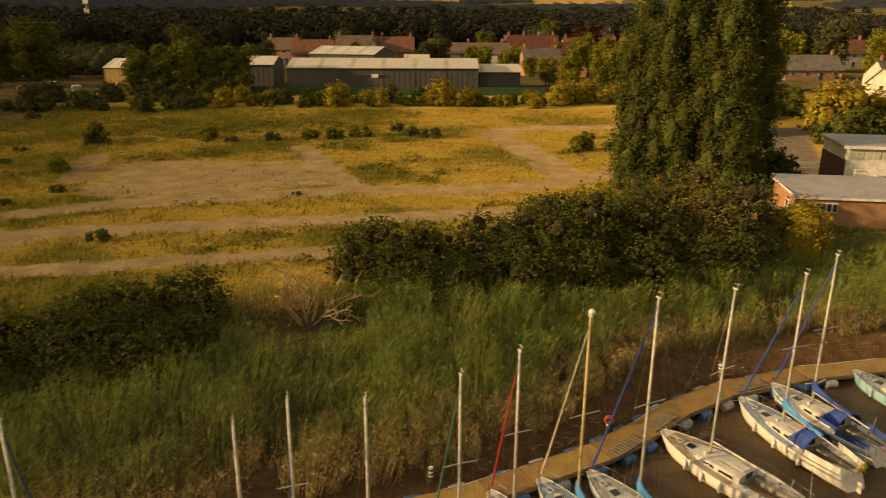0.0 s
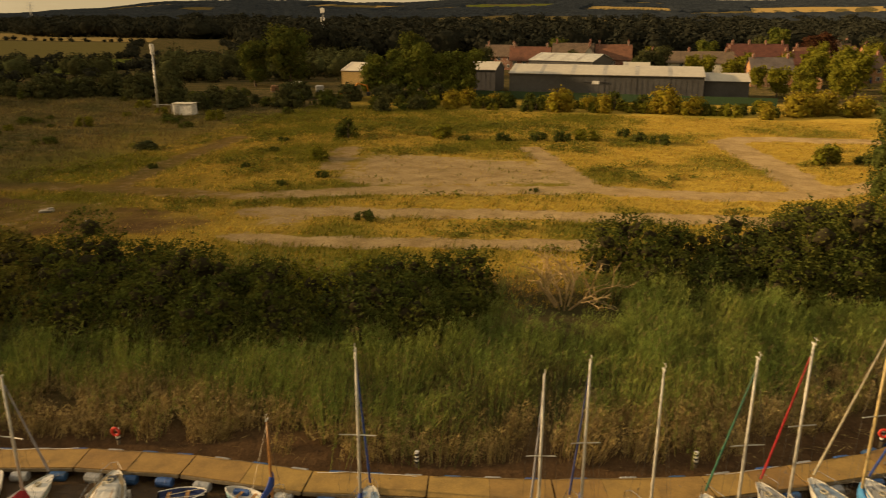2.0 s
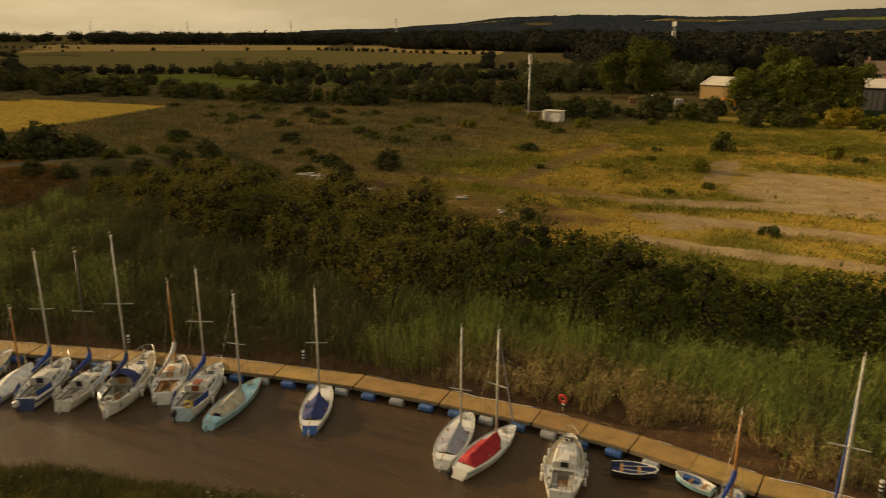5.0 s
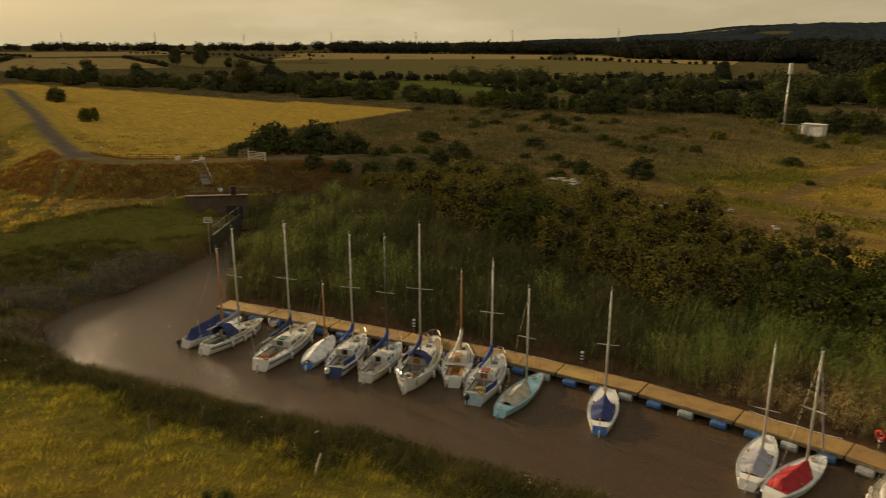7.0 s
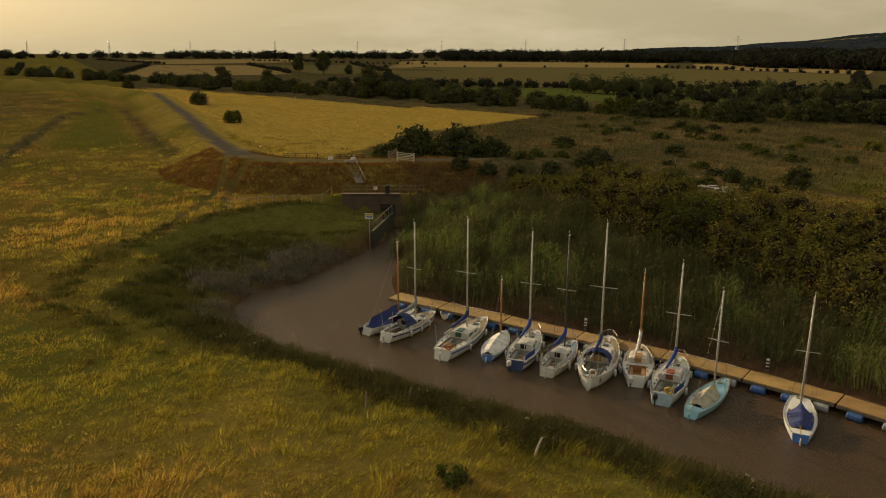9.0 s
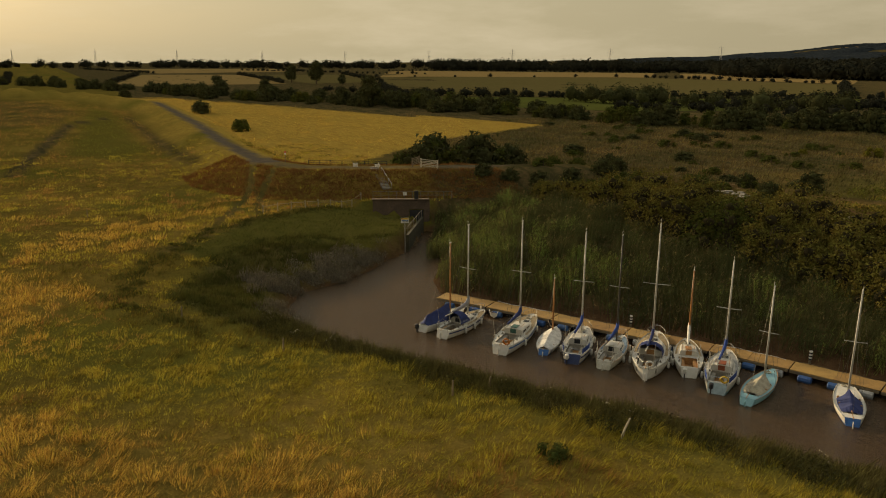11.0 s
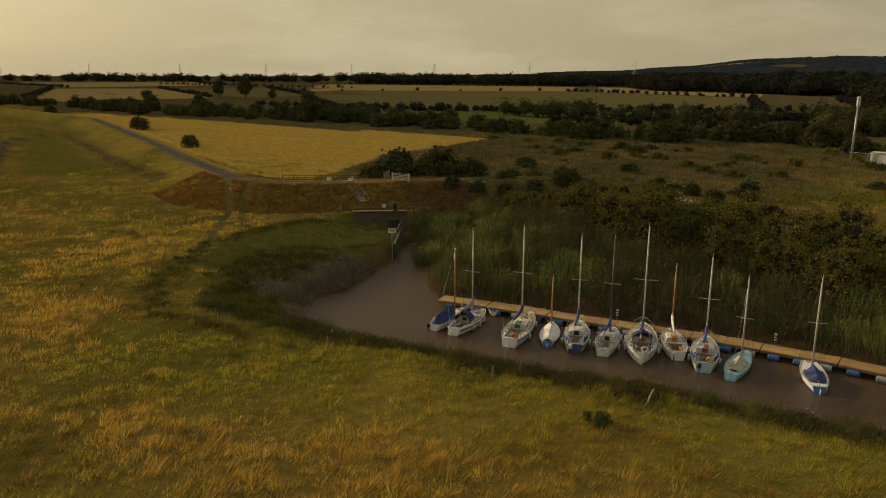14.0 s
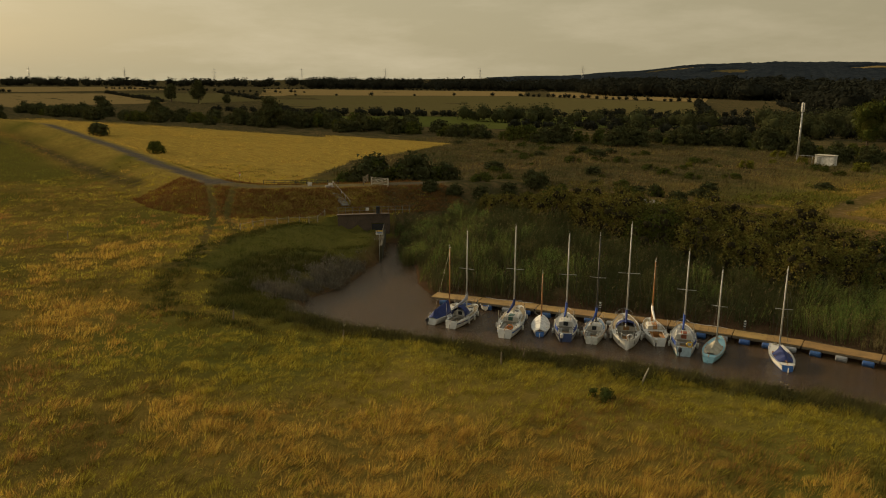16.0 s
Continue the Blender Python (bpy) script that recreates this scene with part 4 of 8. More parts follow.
# --- poplars
for k, (x, y, h, w) in enumerate([(22.6, 86.0, 22.0, 7.5), (25.5, 84.5, 26.5, 8.0), (29.0, 87.0, 28.5, 8.5), (33.0, 85.0, 29.5, 8.5), (36.4, 88.0, 27.0, 7.6), (30.5, 82.0, 24.0, 8.0)]):
    r = np.random.default_rng(300 + k)
    lobes = []
    for j in range(32):
        u = (j + 0.5) / 32
        wid = w * 0.36 * math.sin(math.pi * min(1, 0.15 + 0.85 * u) ** 0.9) ** 0.6 * (1.0 if u < 0.75 else (1.15 - u) / 0.4)
        wid *= 0.55 + 0.75 * r.random()
        a = j * 2.4 + r.random()
        lobes.append((math.cos(a) * wid * 0.75, math.sin(a) * wid * 0.75, h * (0.08 + 0.88 * u), w * (0.12 + 0.07 * r.random()), w * (0.12 + 0.07 * r.random()), h * (0.075 + 0.04 * r.random())))
    make_tree("poplar", (x, y, gz(x, y) - 0.2), lobes, 19000, 0.14, POPLARLEAF, 0.38, h, "tall columnar poplar with rustling grey-green leaves", "tree", "row of poplars", 1, r, up=0.1, core=0.66, sprays=420, shoot=1.5, depth=0.42, flat=0.7)

# --- the dead tree in the gap of the hedge
def dead_tree(at, h):
    r = np.random.default_rng(9)
    t = thing("dead_tree", (at[0], at[1], gz(*at) - 0.1), 0, "bare bleached dead tree with spreading branches in a hedge gap", "tree")

    def grow(g, p, d, L, rad, depth):
        n = 4
        pts = [p]
        for _ in range(n):
            d = (d + Vector(r.normal(size=3)) * 0.13 + Vector((0, 0, 0.02))).normalized()
            pts.append(pts[-1] + d * L / n)
        g.tube(pts, [rad * (1 - 0.4 * k / n) for k in range(n + 1)], 5 if depth < 2 else 3, False)
        if depth < 3:
            for k in range(3 if depth < 2 else 2):
                nd = (d + Vector(r.normal(size=3)) * 0.5).normalized()
                grow(g, pts[-1 - k % 3], nd, L * (0.58 + 0.2 * r.random()), max(rad * 0.66, 0.018), depth + 1)

    for k in range(8):
        g = Geo()
        a = k * 0.8 + 0.2
        lean = 0.55 + 0.6 * r.random()
        grow(g, Vector((0.5 * math.cos(a), 0.4 * math.sin(a), 0)), Vector((math.cos(a) * lean, math.sin(a) * lean * 0.7, 0.9)).normalized(), h * 0.42, 0.085, 0)
        part("branch", g, DEADBARK, t)


dead_tree((-9.6, 48.6), 6.0)

# ---------------- reeds, grass, bank plants ----------------


def blades(px, py, pz, h, w, lean, r):
    """One upright three-cornered blade for each point."""
    n = len(px)
    a = r.random(n) * 2 * np.pi
    base = np.stack([px, py, pz], -1)
    side = np.stack([np.cos(a), np.sin(a), np.zeros(n)], -1) * (np.asarray(w) / 2)[:, None]
    tip = base + np.stack([lean[0], lean[1], np.asarray(h)], -1)
    vs = np.stack([base - side, base + side, tip], 1).reshape(-1, 3)
    return vs, np.arange(3 * n).reshape(n, 3)


def join(parts):
    o, V, F = 0, [], []
    for v, f in parts:
        V.append(v)
        F.append(f + o)
        o += len(v)
    return np.concatenate(V), np.concatenate(F)


def scatter(n, x0, x1, y0, y1, r):
    return x0 + (x1 - x0) * r.random(n), y0 + (y1 - y0) * r.random(n)


def reed_points(n, seed):
    r = np.random.default_rng(seed)
    x, y = scatter(n, -108, 64, 5, 66, r)
    df = seg_dist(x, y, FAR_EDGE)
    ok = (~inside(x, y, CREEK) | (x < -93) & (df < 1.3)) & (df < seg_dist(x, y, NEAR_EDGE)) & (df > np.where(x < -93, -0.1, np.where(x < -79, 0.5, np.interp(x, [0, 14], [0.9, 3.2]) + 0.7 * wobble(x, y, 2.2, 3)))) & (df < 18.5 + 3 * wobble(x, y, 8, 3) - 4 * wobble(x, y, 3, 5) * (x < -80)) & (y > 5.5) & (np.hypot((x + 9.6) / 1.3, y - 46.8) > 3.4) & (seg_dist(x, y, CREST) > 10)
    return x[ok], y[ok], df[ok], r


def reed_bed(name, x, y, hmin, hmax, material, label, r, low=0.4, leaves=6, leafw=0.042, droop=0.5):
    z = ground(x, y) - 0.05
    n = len(x)
    ox, oy, off, own = clumps(x, y, 2.5, 3)
    hs = (hmin + (hmax - hmin) * r.random(n)) * (0.6 + 0.66 * own) * (1.12 - 0.42 * np.clip(off, 0, 1.3) ** 2) * (1 + 0.16 * uneven(x, y, 7.0, 9))
    wx, wy = hs * (0.07 + 0.42 * ox + 0.16 * np.sin(own * 40)), hs * (0.04 + 0.42 * oy + 0.16 * np.cos(own * 40))
    out = [blades(x, y, z, hs, np.full(n, 0.035), (wx + r.normal(size=n) * 0.1, wy + r.normal(size=n) * 0.1), r)]
    for k in range(leaves):
        f = low + (0.95 - low) * r.random(n) ** 0.7
        a = 0.5 + 1.5 * r.normal(size=n)
        ll = 0.22 + 0.24 * r.random(n)
        out.append(blades(x + wx * f, y + wy * f, z + hs * f, ll * (0.9 - droop * r.random(n)), leafw * (0.7 + 0.6 * r.random(n)), (np.cos(a) * ll * 0.75, np.sin(a) * ll * 0.75), r))
    vs, fs = join(out)
    tagged(new(name, mesh_of(name, vs, fs, material)), label, "reeds", kind="stuff")


x, y, df, r = reed_points(310000, 21)
_, _, off, own = clumps(x, y, 2.5, 3)
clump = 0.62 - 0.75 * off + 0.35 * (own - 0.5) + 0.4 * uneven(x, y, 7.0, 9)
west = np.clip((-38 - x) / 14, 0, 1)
edge = df + 2.2 * uneven(x, y, 4.5, 9) + 2.6 * west
fill = r.random(len(x))
front = np.clip(1 - (df - 3) / 6, 0, 1)
gappy = clump > -0.22 + 0.38 * front * (1 - 0.6 * west) - 0.2 * west + 0.15 * r.normal(size=len(x))
green = gappy & ((edge > 3.8 - 1.8 * west) & (fill < 0.95) | (edge > 1.4) & (fill < 0.3))
# gaps between clumps get darker reeds, their shade put into the colour
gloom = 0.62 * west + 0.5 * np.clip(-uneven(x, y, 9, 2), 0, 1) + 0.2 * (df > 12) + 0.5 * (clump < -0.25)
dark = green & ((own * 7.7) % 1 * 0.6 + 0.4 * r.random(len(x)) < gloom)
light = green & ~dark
dryk = ~green & (df > 1.1) & (edge < 6) & (clump + 0.08 * df > 0.16)
brownk = dryk & (r.random(len(x)) < 0.2 + 0.72 * west)
dryk &= ~brownk
reed_bed("reed_bed", x[light], y[light], 1.9, 2.7, REEDGREEN, "dense green common reeds on the creek's far bank", r, low=0.3)
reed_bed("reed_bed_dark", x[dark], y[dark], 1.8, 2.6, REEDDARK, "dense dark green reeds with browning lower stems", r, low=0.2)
mixed_in = light & (df < 9) & (r.random(len(x)) < 0.2)
xd, yd = np.concatenate([x[dryk], x[dryk] + 0.14, x[dryk] - 0.12, x[mixed_in]]), np.concatenate([y[dryk], y[dryk] + 0.1, y[dryk] + 0.13, y[mixed_in]])
reed_bed("dry_reed", xd, yd, 0.9, 2.0, REEDDRY, "straw-coloured dry reeds at the muddy margin", r, low=0.1, leaves=4, leafw=0.06, droop=1.5)
xd, yd = np.concatenate([x[brownk], x[brownk] + 0.13]), np.concatenate([y[brownk], y[brownk] + 0.12])
reed_bed("brown_reed", xd, yd, 1.0, 2.1, REEDBROWN, "brown dead reeds at the muddy margin", r, low=0.1, leaves=3, leafw=0.06, droop=1.3)
plume = green & (r.random(len(x)) < 0.06)
xp, yp = x[plume], y[plume]
reed_bed("reed_plume", xp, yp, 2.3, 2.9, REEDFLOWER, "brown seed plumes over the reeds", r, low=0.85, leaves=3, leafw=0.045)
mx_, my_ = [np.array(c) for c in zip(*(along([(-109.5, 22.5), (-107.4, 19.4), (-103, 16.6), (-98, 13.6), (-93.5, 11.2)], 0.05, 0.9, 85)))]
keep = ~inside(mx_, my_, NEAR_EDGE + [(-106.6, 16.6), (-100, 30), (160, 90)]) | (seg_dist(mx_, my_, NEAR_EDGE) > 2.0)
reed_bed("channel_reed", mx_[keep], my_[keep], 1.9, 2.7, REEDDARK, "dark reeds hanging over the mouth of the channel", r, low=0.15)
# fallen stems on the mud
x, y = scatter(16000, -80, 60, 5, 60, r)
df = seg_dist(x, y, FAR_EDGE)
ok = ~inside(x, y, CREEK) & (df < 5) & (df > 0.8) & (df < seg_dist(x, y, NEAR_EDGE)) & (wobble(x, y, 4, 2) > -0.1)
x, y = x[ok], y[ok]
a = r.random(len(x)) * 6.28
vs, fs = blades(x, y, ground(x, y) + 0.04, 0.05 + 0.15 * r.random(len(x)), np.full(len(x), 0.05), (np.cos(a) * 0.9, np.sin(a) * 0.5), r)
tagged(new("reed_litter", mesh_of("reed_litter", vs, fs, REEDDRY)), "fallen dry reed stems on the mud", "reeds", kind="stuff")


def tufts(name, x, y, hmin, hmax, spread, k, material, label, r, wind=(0.25, 0.1), w=0.04):
    z = ground(x, y) - 0.02
    n = len(x)
    hs = (hmin + (hmax - hmin) * r.random(n) ** 1.5) * (1 + 0.5 * wobble(x, y, 1.3, 1.5))
    tl = r.normal(size=(2, n)) * 0.1 + 0.45 * np.stack([wobble(x, y, 0.9, 3.0), wobble(x, y, 0.9, 8.0)])
    out = []
    for _ in range(k):
        bx, by = x + r.normal(size=n) * spread, y + r.normal(size=n) * spread
        h = hs * (0.6 + 0.5 * r.random(n))
        out.append(blades(bx, by, z, h, w * (0.7 + 0.7 * r.random(n)), (h * (wind[0] + tl[0] + 0.22 * r.normal(size=n)), h * (wind[1] + tl[1] + 0.22 * r.normal(size=n))), r))
    vs, fs = join(out)
    return tagged(new(name, mesh_of(name, vs, fs, material)), label, "grass", kind="stuff")


def tussocks(name, x, y, hs, rad, k, material, label, r, wind, w):
    """Domed grass clumps whose blades splay from the middle and bow with the wind."""
    n = len(x)
    z = ground(x, y) - 0.03
    ox_, oy_, off_, own_ = clumps(x, y, 1.15, 5)
    hs = hs * (0.65 + 0.75 * own_) * (1.15 - 0.5 * np.clip(off_, 0, 1.3) ** 2)
    tx, ty = wind[0] + 0.45 * ox_ + 0.3 * np.sin(own_ * 50), wind[1] + 0.45 * oy_ + 0.3 * np.cos(own_ * 50)
    out = []
    for _ in range(k):
        a, q = r.random(n) * 6.28, np.sqrt(r.random(n))
        ox, oy = np.cos(a) * q, np.sin(a) * q
        h = hs * (1.0 - 0.35 * q ** 2) * (0.7 + 0.5 * r.random(n))
        out.append(blades(x + ox * rad, y + oy * rad, z, h, w * (0.7 + 0.7 * r.random(n)), (h * (tx + 0.36 * ox + 0.2 * r.normal(size=n)), h * (ty + 0.36 * oy + 0.2 * r.normal(size=n))), r))
    vs, fs = join(out)
    return tagged(new(name, mesh_of(name, vs, fs, material)), label, "grass", kind="stuff")


r = np.random.default_rng(31)
x, y = scatter(150000, -190, 62, -88, 30, r)
d = np.minimum(np.hypot(x + 15, y + 43), np.hypot(x + 17, y + 18))
dn = seg_dist(x, y, NEAR_EDGE)
view = (np.degrees(np.arctan2(-(x + 15), y + 35)) < 100) & (x < -12)
ok = (r.random(len(x)) < np.where(view, 1.0, 0.32) * np.clip((44 / d) ** 1.9, 0, 1) * (d < np.where(view, 400, 62))) & ~inside(x, y, CREEK) & (dn > 5.2 + uneven(x, y, 6, 7)) & (dn < seg_dist(x, y, FAR_EDGE) + 2) & (seg_dist(x, y, CREST) > 3) & ~inside(x, y, GREENSTRIP) & ~inside(x, y, MARSH)
for line in RUTS:
    ok &= seg_dist(x, y, line) > 0.55
x, y, dn, d = x[ok], y[ok], dn[ok], d[ok]
# tall golden stands, mid-height bleached tussocks, low green turf
stand = -0.45 * np.clip((-62 - x) / 12, 0, 1) + np.interp(dn, [7, 15, 20, 26, 33, 50], [-1.2, -0.55, 0.4, 0.4, -0.3, -0.25]) + 0.5 * uneven(x, y, 22, 11) + 0.6 * uneven(x, y, 5, 12)
grow = 1 + 0.45 * uneven(x, y, 3.0, 13)
big = np.clip(d / 46, 1, 2.2)
golden = stand + 0.25 * r.normal(size=len(x)) > 0.12
russet = ~golden & (uneven(x, y, 13, 15) + 0.3 * r.normal(size=len(x)) > 0.62) & (dn > 12)
olive = ~golden & ~russet & (uneven(x, y, 4.5, 16) + 0.35 * uneven(x, y, 17, 20) + 0.25 * r.normal(size=len(x)) + 0.45 * np.clip((-62 - x) / 12, 0, 1) > 0.45)
green = ~golden & ~russet & ~olive
for nm, kk, h0, h1, material, label, kb, wb in (("meadow_grass_golden", golden, 0.36, 0.72, GRASSGOLD, "tall golden seeding grass bowed by wind", 22, 0.031), ("meadow_grass_russet", russet, 0.3, 0.6, GRASSRUSSET, "russet seeding dock and grass in the meadow", 20, 0.031), ("meadow_grass_olive", olive, 0.26, 0.55, GRASSOLIVE, "dull olive grass in the meadow's hollows", 19, 0.032), ("meadow_grass_green", green, 0.22, 0.5, GRASSGREEN, "yellow-green meadow grass in loose tussocks", 19, 0.034)):
    hs = (h0 + (h1 - h0) * r.random(kk.sum())) * np.clip(grow[kk], 0.4, 1.7)
    tussocks(nm, x[kk], y[kk], hs, (0.3 + 0.16 * r.random(kk.sum())) * big[kk], kb, material, label, r, (0.3, 0.26), wb * big[kk])
# thin tall tufts over the far meadow and the uncut field on the land side of the bank
x, y = scatter(13000, -430, -150, -75, 4, r)
ok = (seg_dist(x, y, CREST) > 10.5) & (wobble(x, y, 9, 2.0) + 0.6 * r.normal(size=len(x)) > 0.0) & (seg_dist(x, y, [(-165, -33), (-217, -27), (-275, -20), (-305, -4)]) > 2)
lushk = inside(x, y, GREENPATCH) | (r.random(len(x)) < 0.3)
tufts("far_meadow_grass", x[ok & lushk], y[ok & lushk], 0.3, 0.7, 1.1, 5, WEEDS, "rough green meadow grass", r, w=0.08)
tufts("far_golden_grass", x[ok & ~lushk], y[ok & ~lushk], 0.3, 0.7, 1.1, 5, GRASSRUSSET, "bleached brown seeding meadow grass", r, w=0.08)
x, y = scatter(15000, -450, -140, -10, 102, r)
ok = inside(x, y, FIELD_EDGE) & (seg_dist(x, y, CREST) > 5)
tufts("field_grass", x[ok], y[ok], 0.12, 0.34, 1.6, 6, GRASSGOLD, "ripe golden grass of an uncut field", r, w=0.14)
# waste ground beyond the hedge
x, y = scatter(60000, -80, 48, 42, 160, r)
df = seg_dist(x, y, FAR_EDGE)
bare = np.zeros(len(x), dtype=bool)
for line, w in TRACKS:
    bare |= seg_dist(x, y, line) < w
for poly in PADS:
    bare |= inside(x, y, poly) & (r.random(len(x)) < 0.9)
ok = ~bare & (df > 17) & (df < 140)
x, y = x[ok], y[ok]
patch = wobble(x, y, 9, 8.0) + 0.5 * r.normal(size=len(x))
g1 = patch < 0.3 - 0.25 * np.clip((-20 - x) / 40, 0, 1) - 0.5 * (y > 128) * (x < -12) + 0.5 * (x > -5)
tufts("waste_grass_golden", x[g1], y[g1], 0.15, 0.42, 0.35, 4, GRASSGOLD, "dry golden grass on waste ground", r, w=0.07)
tufts("waste_weeds", x[~g1], y[~g1], 0.25, 0.75, 0.4, 6, WEEDS, "green weeds and rough grass on waste ground", r, w=0.09)
# rough dark ground towards the flood bank
x, y = scatter(40000, -215, -56, 36, 160, r)
df = seg_dist(x, y, FAR_EDGE)
ok = (df > 16) & (seg_dist(x, y, CREST) > 4) & ~inside(x, y, FIELD_EDGE) & (r.random(len(x)) < np.clip((-x - 70) / 25, 0, 1))
for line, w in TRACKS:
    ok &= seg_dist(x, y, line) > w
for poly in PADS:
    ok &= ~inside(x, y, poly)
x, y = x[ok], y[ok]
tufts("rough_grass", x, y, 0.4, 1.0, 0.4, 3, ROUGHGRASS, "dark rank grass and dead stalks on rough ground", r, w=0.1)
x, y = scatter(95000, -152, -96, -34, 34, r)
dc = seg_dist(x, y, CREST)
ok = (dc > 2.4) & (dc < 11.5) & (x > -150) & ~inside(x, y, FIELD_EDGE) & (seg_dist(x, y, NEAR_EDGE) > 4)
for line in RUTS:
    ok &= seg_dist(x, y, line) > 0.7
x, y = x[ok], y[ok]
tufts("bank_grass", x, y, 0.2, 0.5, 0.25, 5, leafmat("russet_grass", (0.23, 0.115, 0.042), (0.28, 0.155, 0.052)), "russet dry grass on the flood bank's slope", r, w=0.06)


def mounds(name, pts, rad, n, size, material, label, category, seed):
    """Low leafy mounds, joined."""
    r = np.random.default_rng(seed)
    V, F, o = [], [], 0
    zz = ground(pts[:, 0], pts[:, 1])
    for (x, y), z, rad_ in zip(pts, zz, np.broadcast_to(rad, len(pts))):
        q = rad_ * (0.6 + 0.8 * r.random())
        d_ = sphere_dirs(n, r, 0.5)
        d_[:, 2] = np.abs(d_[:, 2])
        p = d_ * q * np.array([1.25, 1.25, 0.95]) * (1.0 - 0.5 * r.random(n) ** 2)[:, None] + np.array([x, y, z - 0.08])
        nr = d_ + r.normal(size=d_.shape) * 0.5
        nr /= np.linalg.norm(nr, axis=1, keepdims=True)
        v, f = diamonds(p, nr, size * (0.6 + 0.8 * r.random(n)), 0.5, r)
        V.append(v)
        F.append(f + o)
        o += len(v)
    return tagged(new(name, mesh_of(name, np.concatenate(V), np.concatenate(F), material)), label, category, kind="stuff")


x, y = scatter(15000, -135, -88, -24, 16, r)
ok = inside(x, y, GREENSTRIP) & (seg_dist(x, y, NEAR_EDGE) > 1.5)
tufts("short_grass", x[ok], y[ok], 0.1, 0.26, 0.3, 6, SHORTGRASS, "short dark green grass below the flood bank", r, w=0.05)
x, y = scatter(30000, -112, 40, -26, 40, r)
dn = seg_dist(x, y, NEAR_EDGE)
ok = ~inside(x, y, CREEK) & (dn > 0.3) & (dn < np.where(x < -79, 3.0, 7.0) + 1.4 * uneven(x, y, 7, 3)) & (dn < seg_dist(x, y, FAR_EDGE)) & (x < 30)
ok = (ok & ~inside(x, y, GREENSTRIP)) | inside(x, y, MARSH) & (dn > 0.3)
ok &= r.random(len(x)) < 0.62
head2 = ok & ((x < -82) | inside(x, y, MARSH))
# clumps of grey scrub near the water, dark rank grass behind them
thick = uneven(x, y, 4.2, 17) + 0.35 * uneven(x, y, 1.5, 18)
grey = head2 & (dn < 5.2 + 2.2 * uneven(x, y, 9, 19)) & (thick > -0.22)
rank = head2 & ~grey & (dn > 2.2)
tufts("rank_grass", np.repeat(x[rank], 9) + r.normal(size=9 * rank.sum()) * 0.45, np.repeat(y[rank], 9) + r.normal(size=9 * rank.sum()) * 0.45, 0.3, 0.7, 0.25, 6, leafmat("rank_grass_leaf", (0.08, 0.086, 0.023), (0.12, 0.11, 0.03), 0.15), "dark rank grass behind the salt-marsh scrub", r, w=0.05)
stems = grey & (r.random(len(x)) < 0.6)
tufts("marsh_weeds", np.repeat(x[stems], 7) + r.normal(size=7 * stems.sum()) * 0.4, np.repeat(y[stems], 7) + r.normal(size=7 * stems.sum()) * 0.4, 0.6, 1.4, 0.22, 6, SCRUBGREY, "grey-brown stems standing among salt-marsh scrub", r, w=0.045)
sizes = 0.55 + 0.55 * np.clip(thick[grey], 0, 1.2)
mounds("bank_scrub_grey", np.stack([x[grey], y[grey]], -1), sizes, 95, 0.085, SCRUBGREY, "grey-green salt-marsh scrub on the creek bank", "scrub", 41)
# the broken edge of the turf over the marsh, its shade drawn as dark grass
scarp = [(-113.5, 8), (-111, -3), (-105, -11.5), (-97.5, -17), (-90, -21.5), (-81, -23.5), (-72, -18.5)]
ex, ey = [np.array(c) for c in zip(*(along(scarp, 0.22, 0.7, 81) + along([(-99, 9), (-99.6, 0), (-99, -8), (-92.5, -15.5)], 0.3, 0.35, 82)))]
tufts("scarp_grass", np.repeat(ex, 5) + r.normal(size=5 * len(ex)) * 0.3, np.repeat(ey, 5) + r.normal(size=5 * len(ex)) * 0.3, 0.25, 0.6, 0.2, 6, MATS["rank_grass_leaf"], "dark grass drawn for the shade along the broken edge of the turf", r, w=0.05)
low = ok & ~head2
wk = low & (r.random(len(x)) < 0.95)
tufts("bank_weeds", np.repeat(x[wk], 13) + r.normal(size=13 * wk.sum()) * 0.6, np.repeat(y[wk], 13) + r.normal(size=13 * wk.sum()) * 0.6, 0.5, 1.1, 0.3, 6, BANKWEED, "rank brown-green weeds and grass on the creek bank", r, wind=(0.25, 0.1), w=0.04)
low &= r.random(len(x)) < 0.4
mounds("bank_scrub_green", np.stack([x[low], y[low]], -1), 0.7, 120, 0.085, SCRUBGREEN, "dark nettles and rank weeds on the creek bank", "scrub", 42)
# pale flower heads among the bank weeds
x2, y2 = x[low], y[low]
k2 = r.random(len(x2)) < 0.12
V = np.stack([x2[k2], y2[k2], ground(x2[k2], y2[k2]) + 0.75], -1)
V = np.repeat(V, 6, 0) + r.normal(size=(6 * len(V), 3)) * np.array([0.35, 0.35, 0.1])
nn = sphere_dirs(len(V), r, 2.0)
vs, fs = diamonds(V, nn, np.full(len(V), 0.045), 0.9, r)
tagged(new("flower_heads", mesh_of("flower_heads", vs, fs, mat("pale_flower", (0.5, 0.45, 0.3), 0.9))), "pale seed heads over the bank weeds", "flowers", kind="stuff")

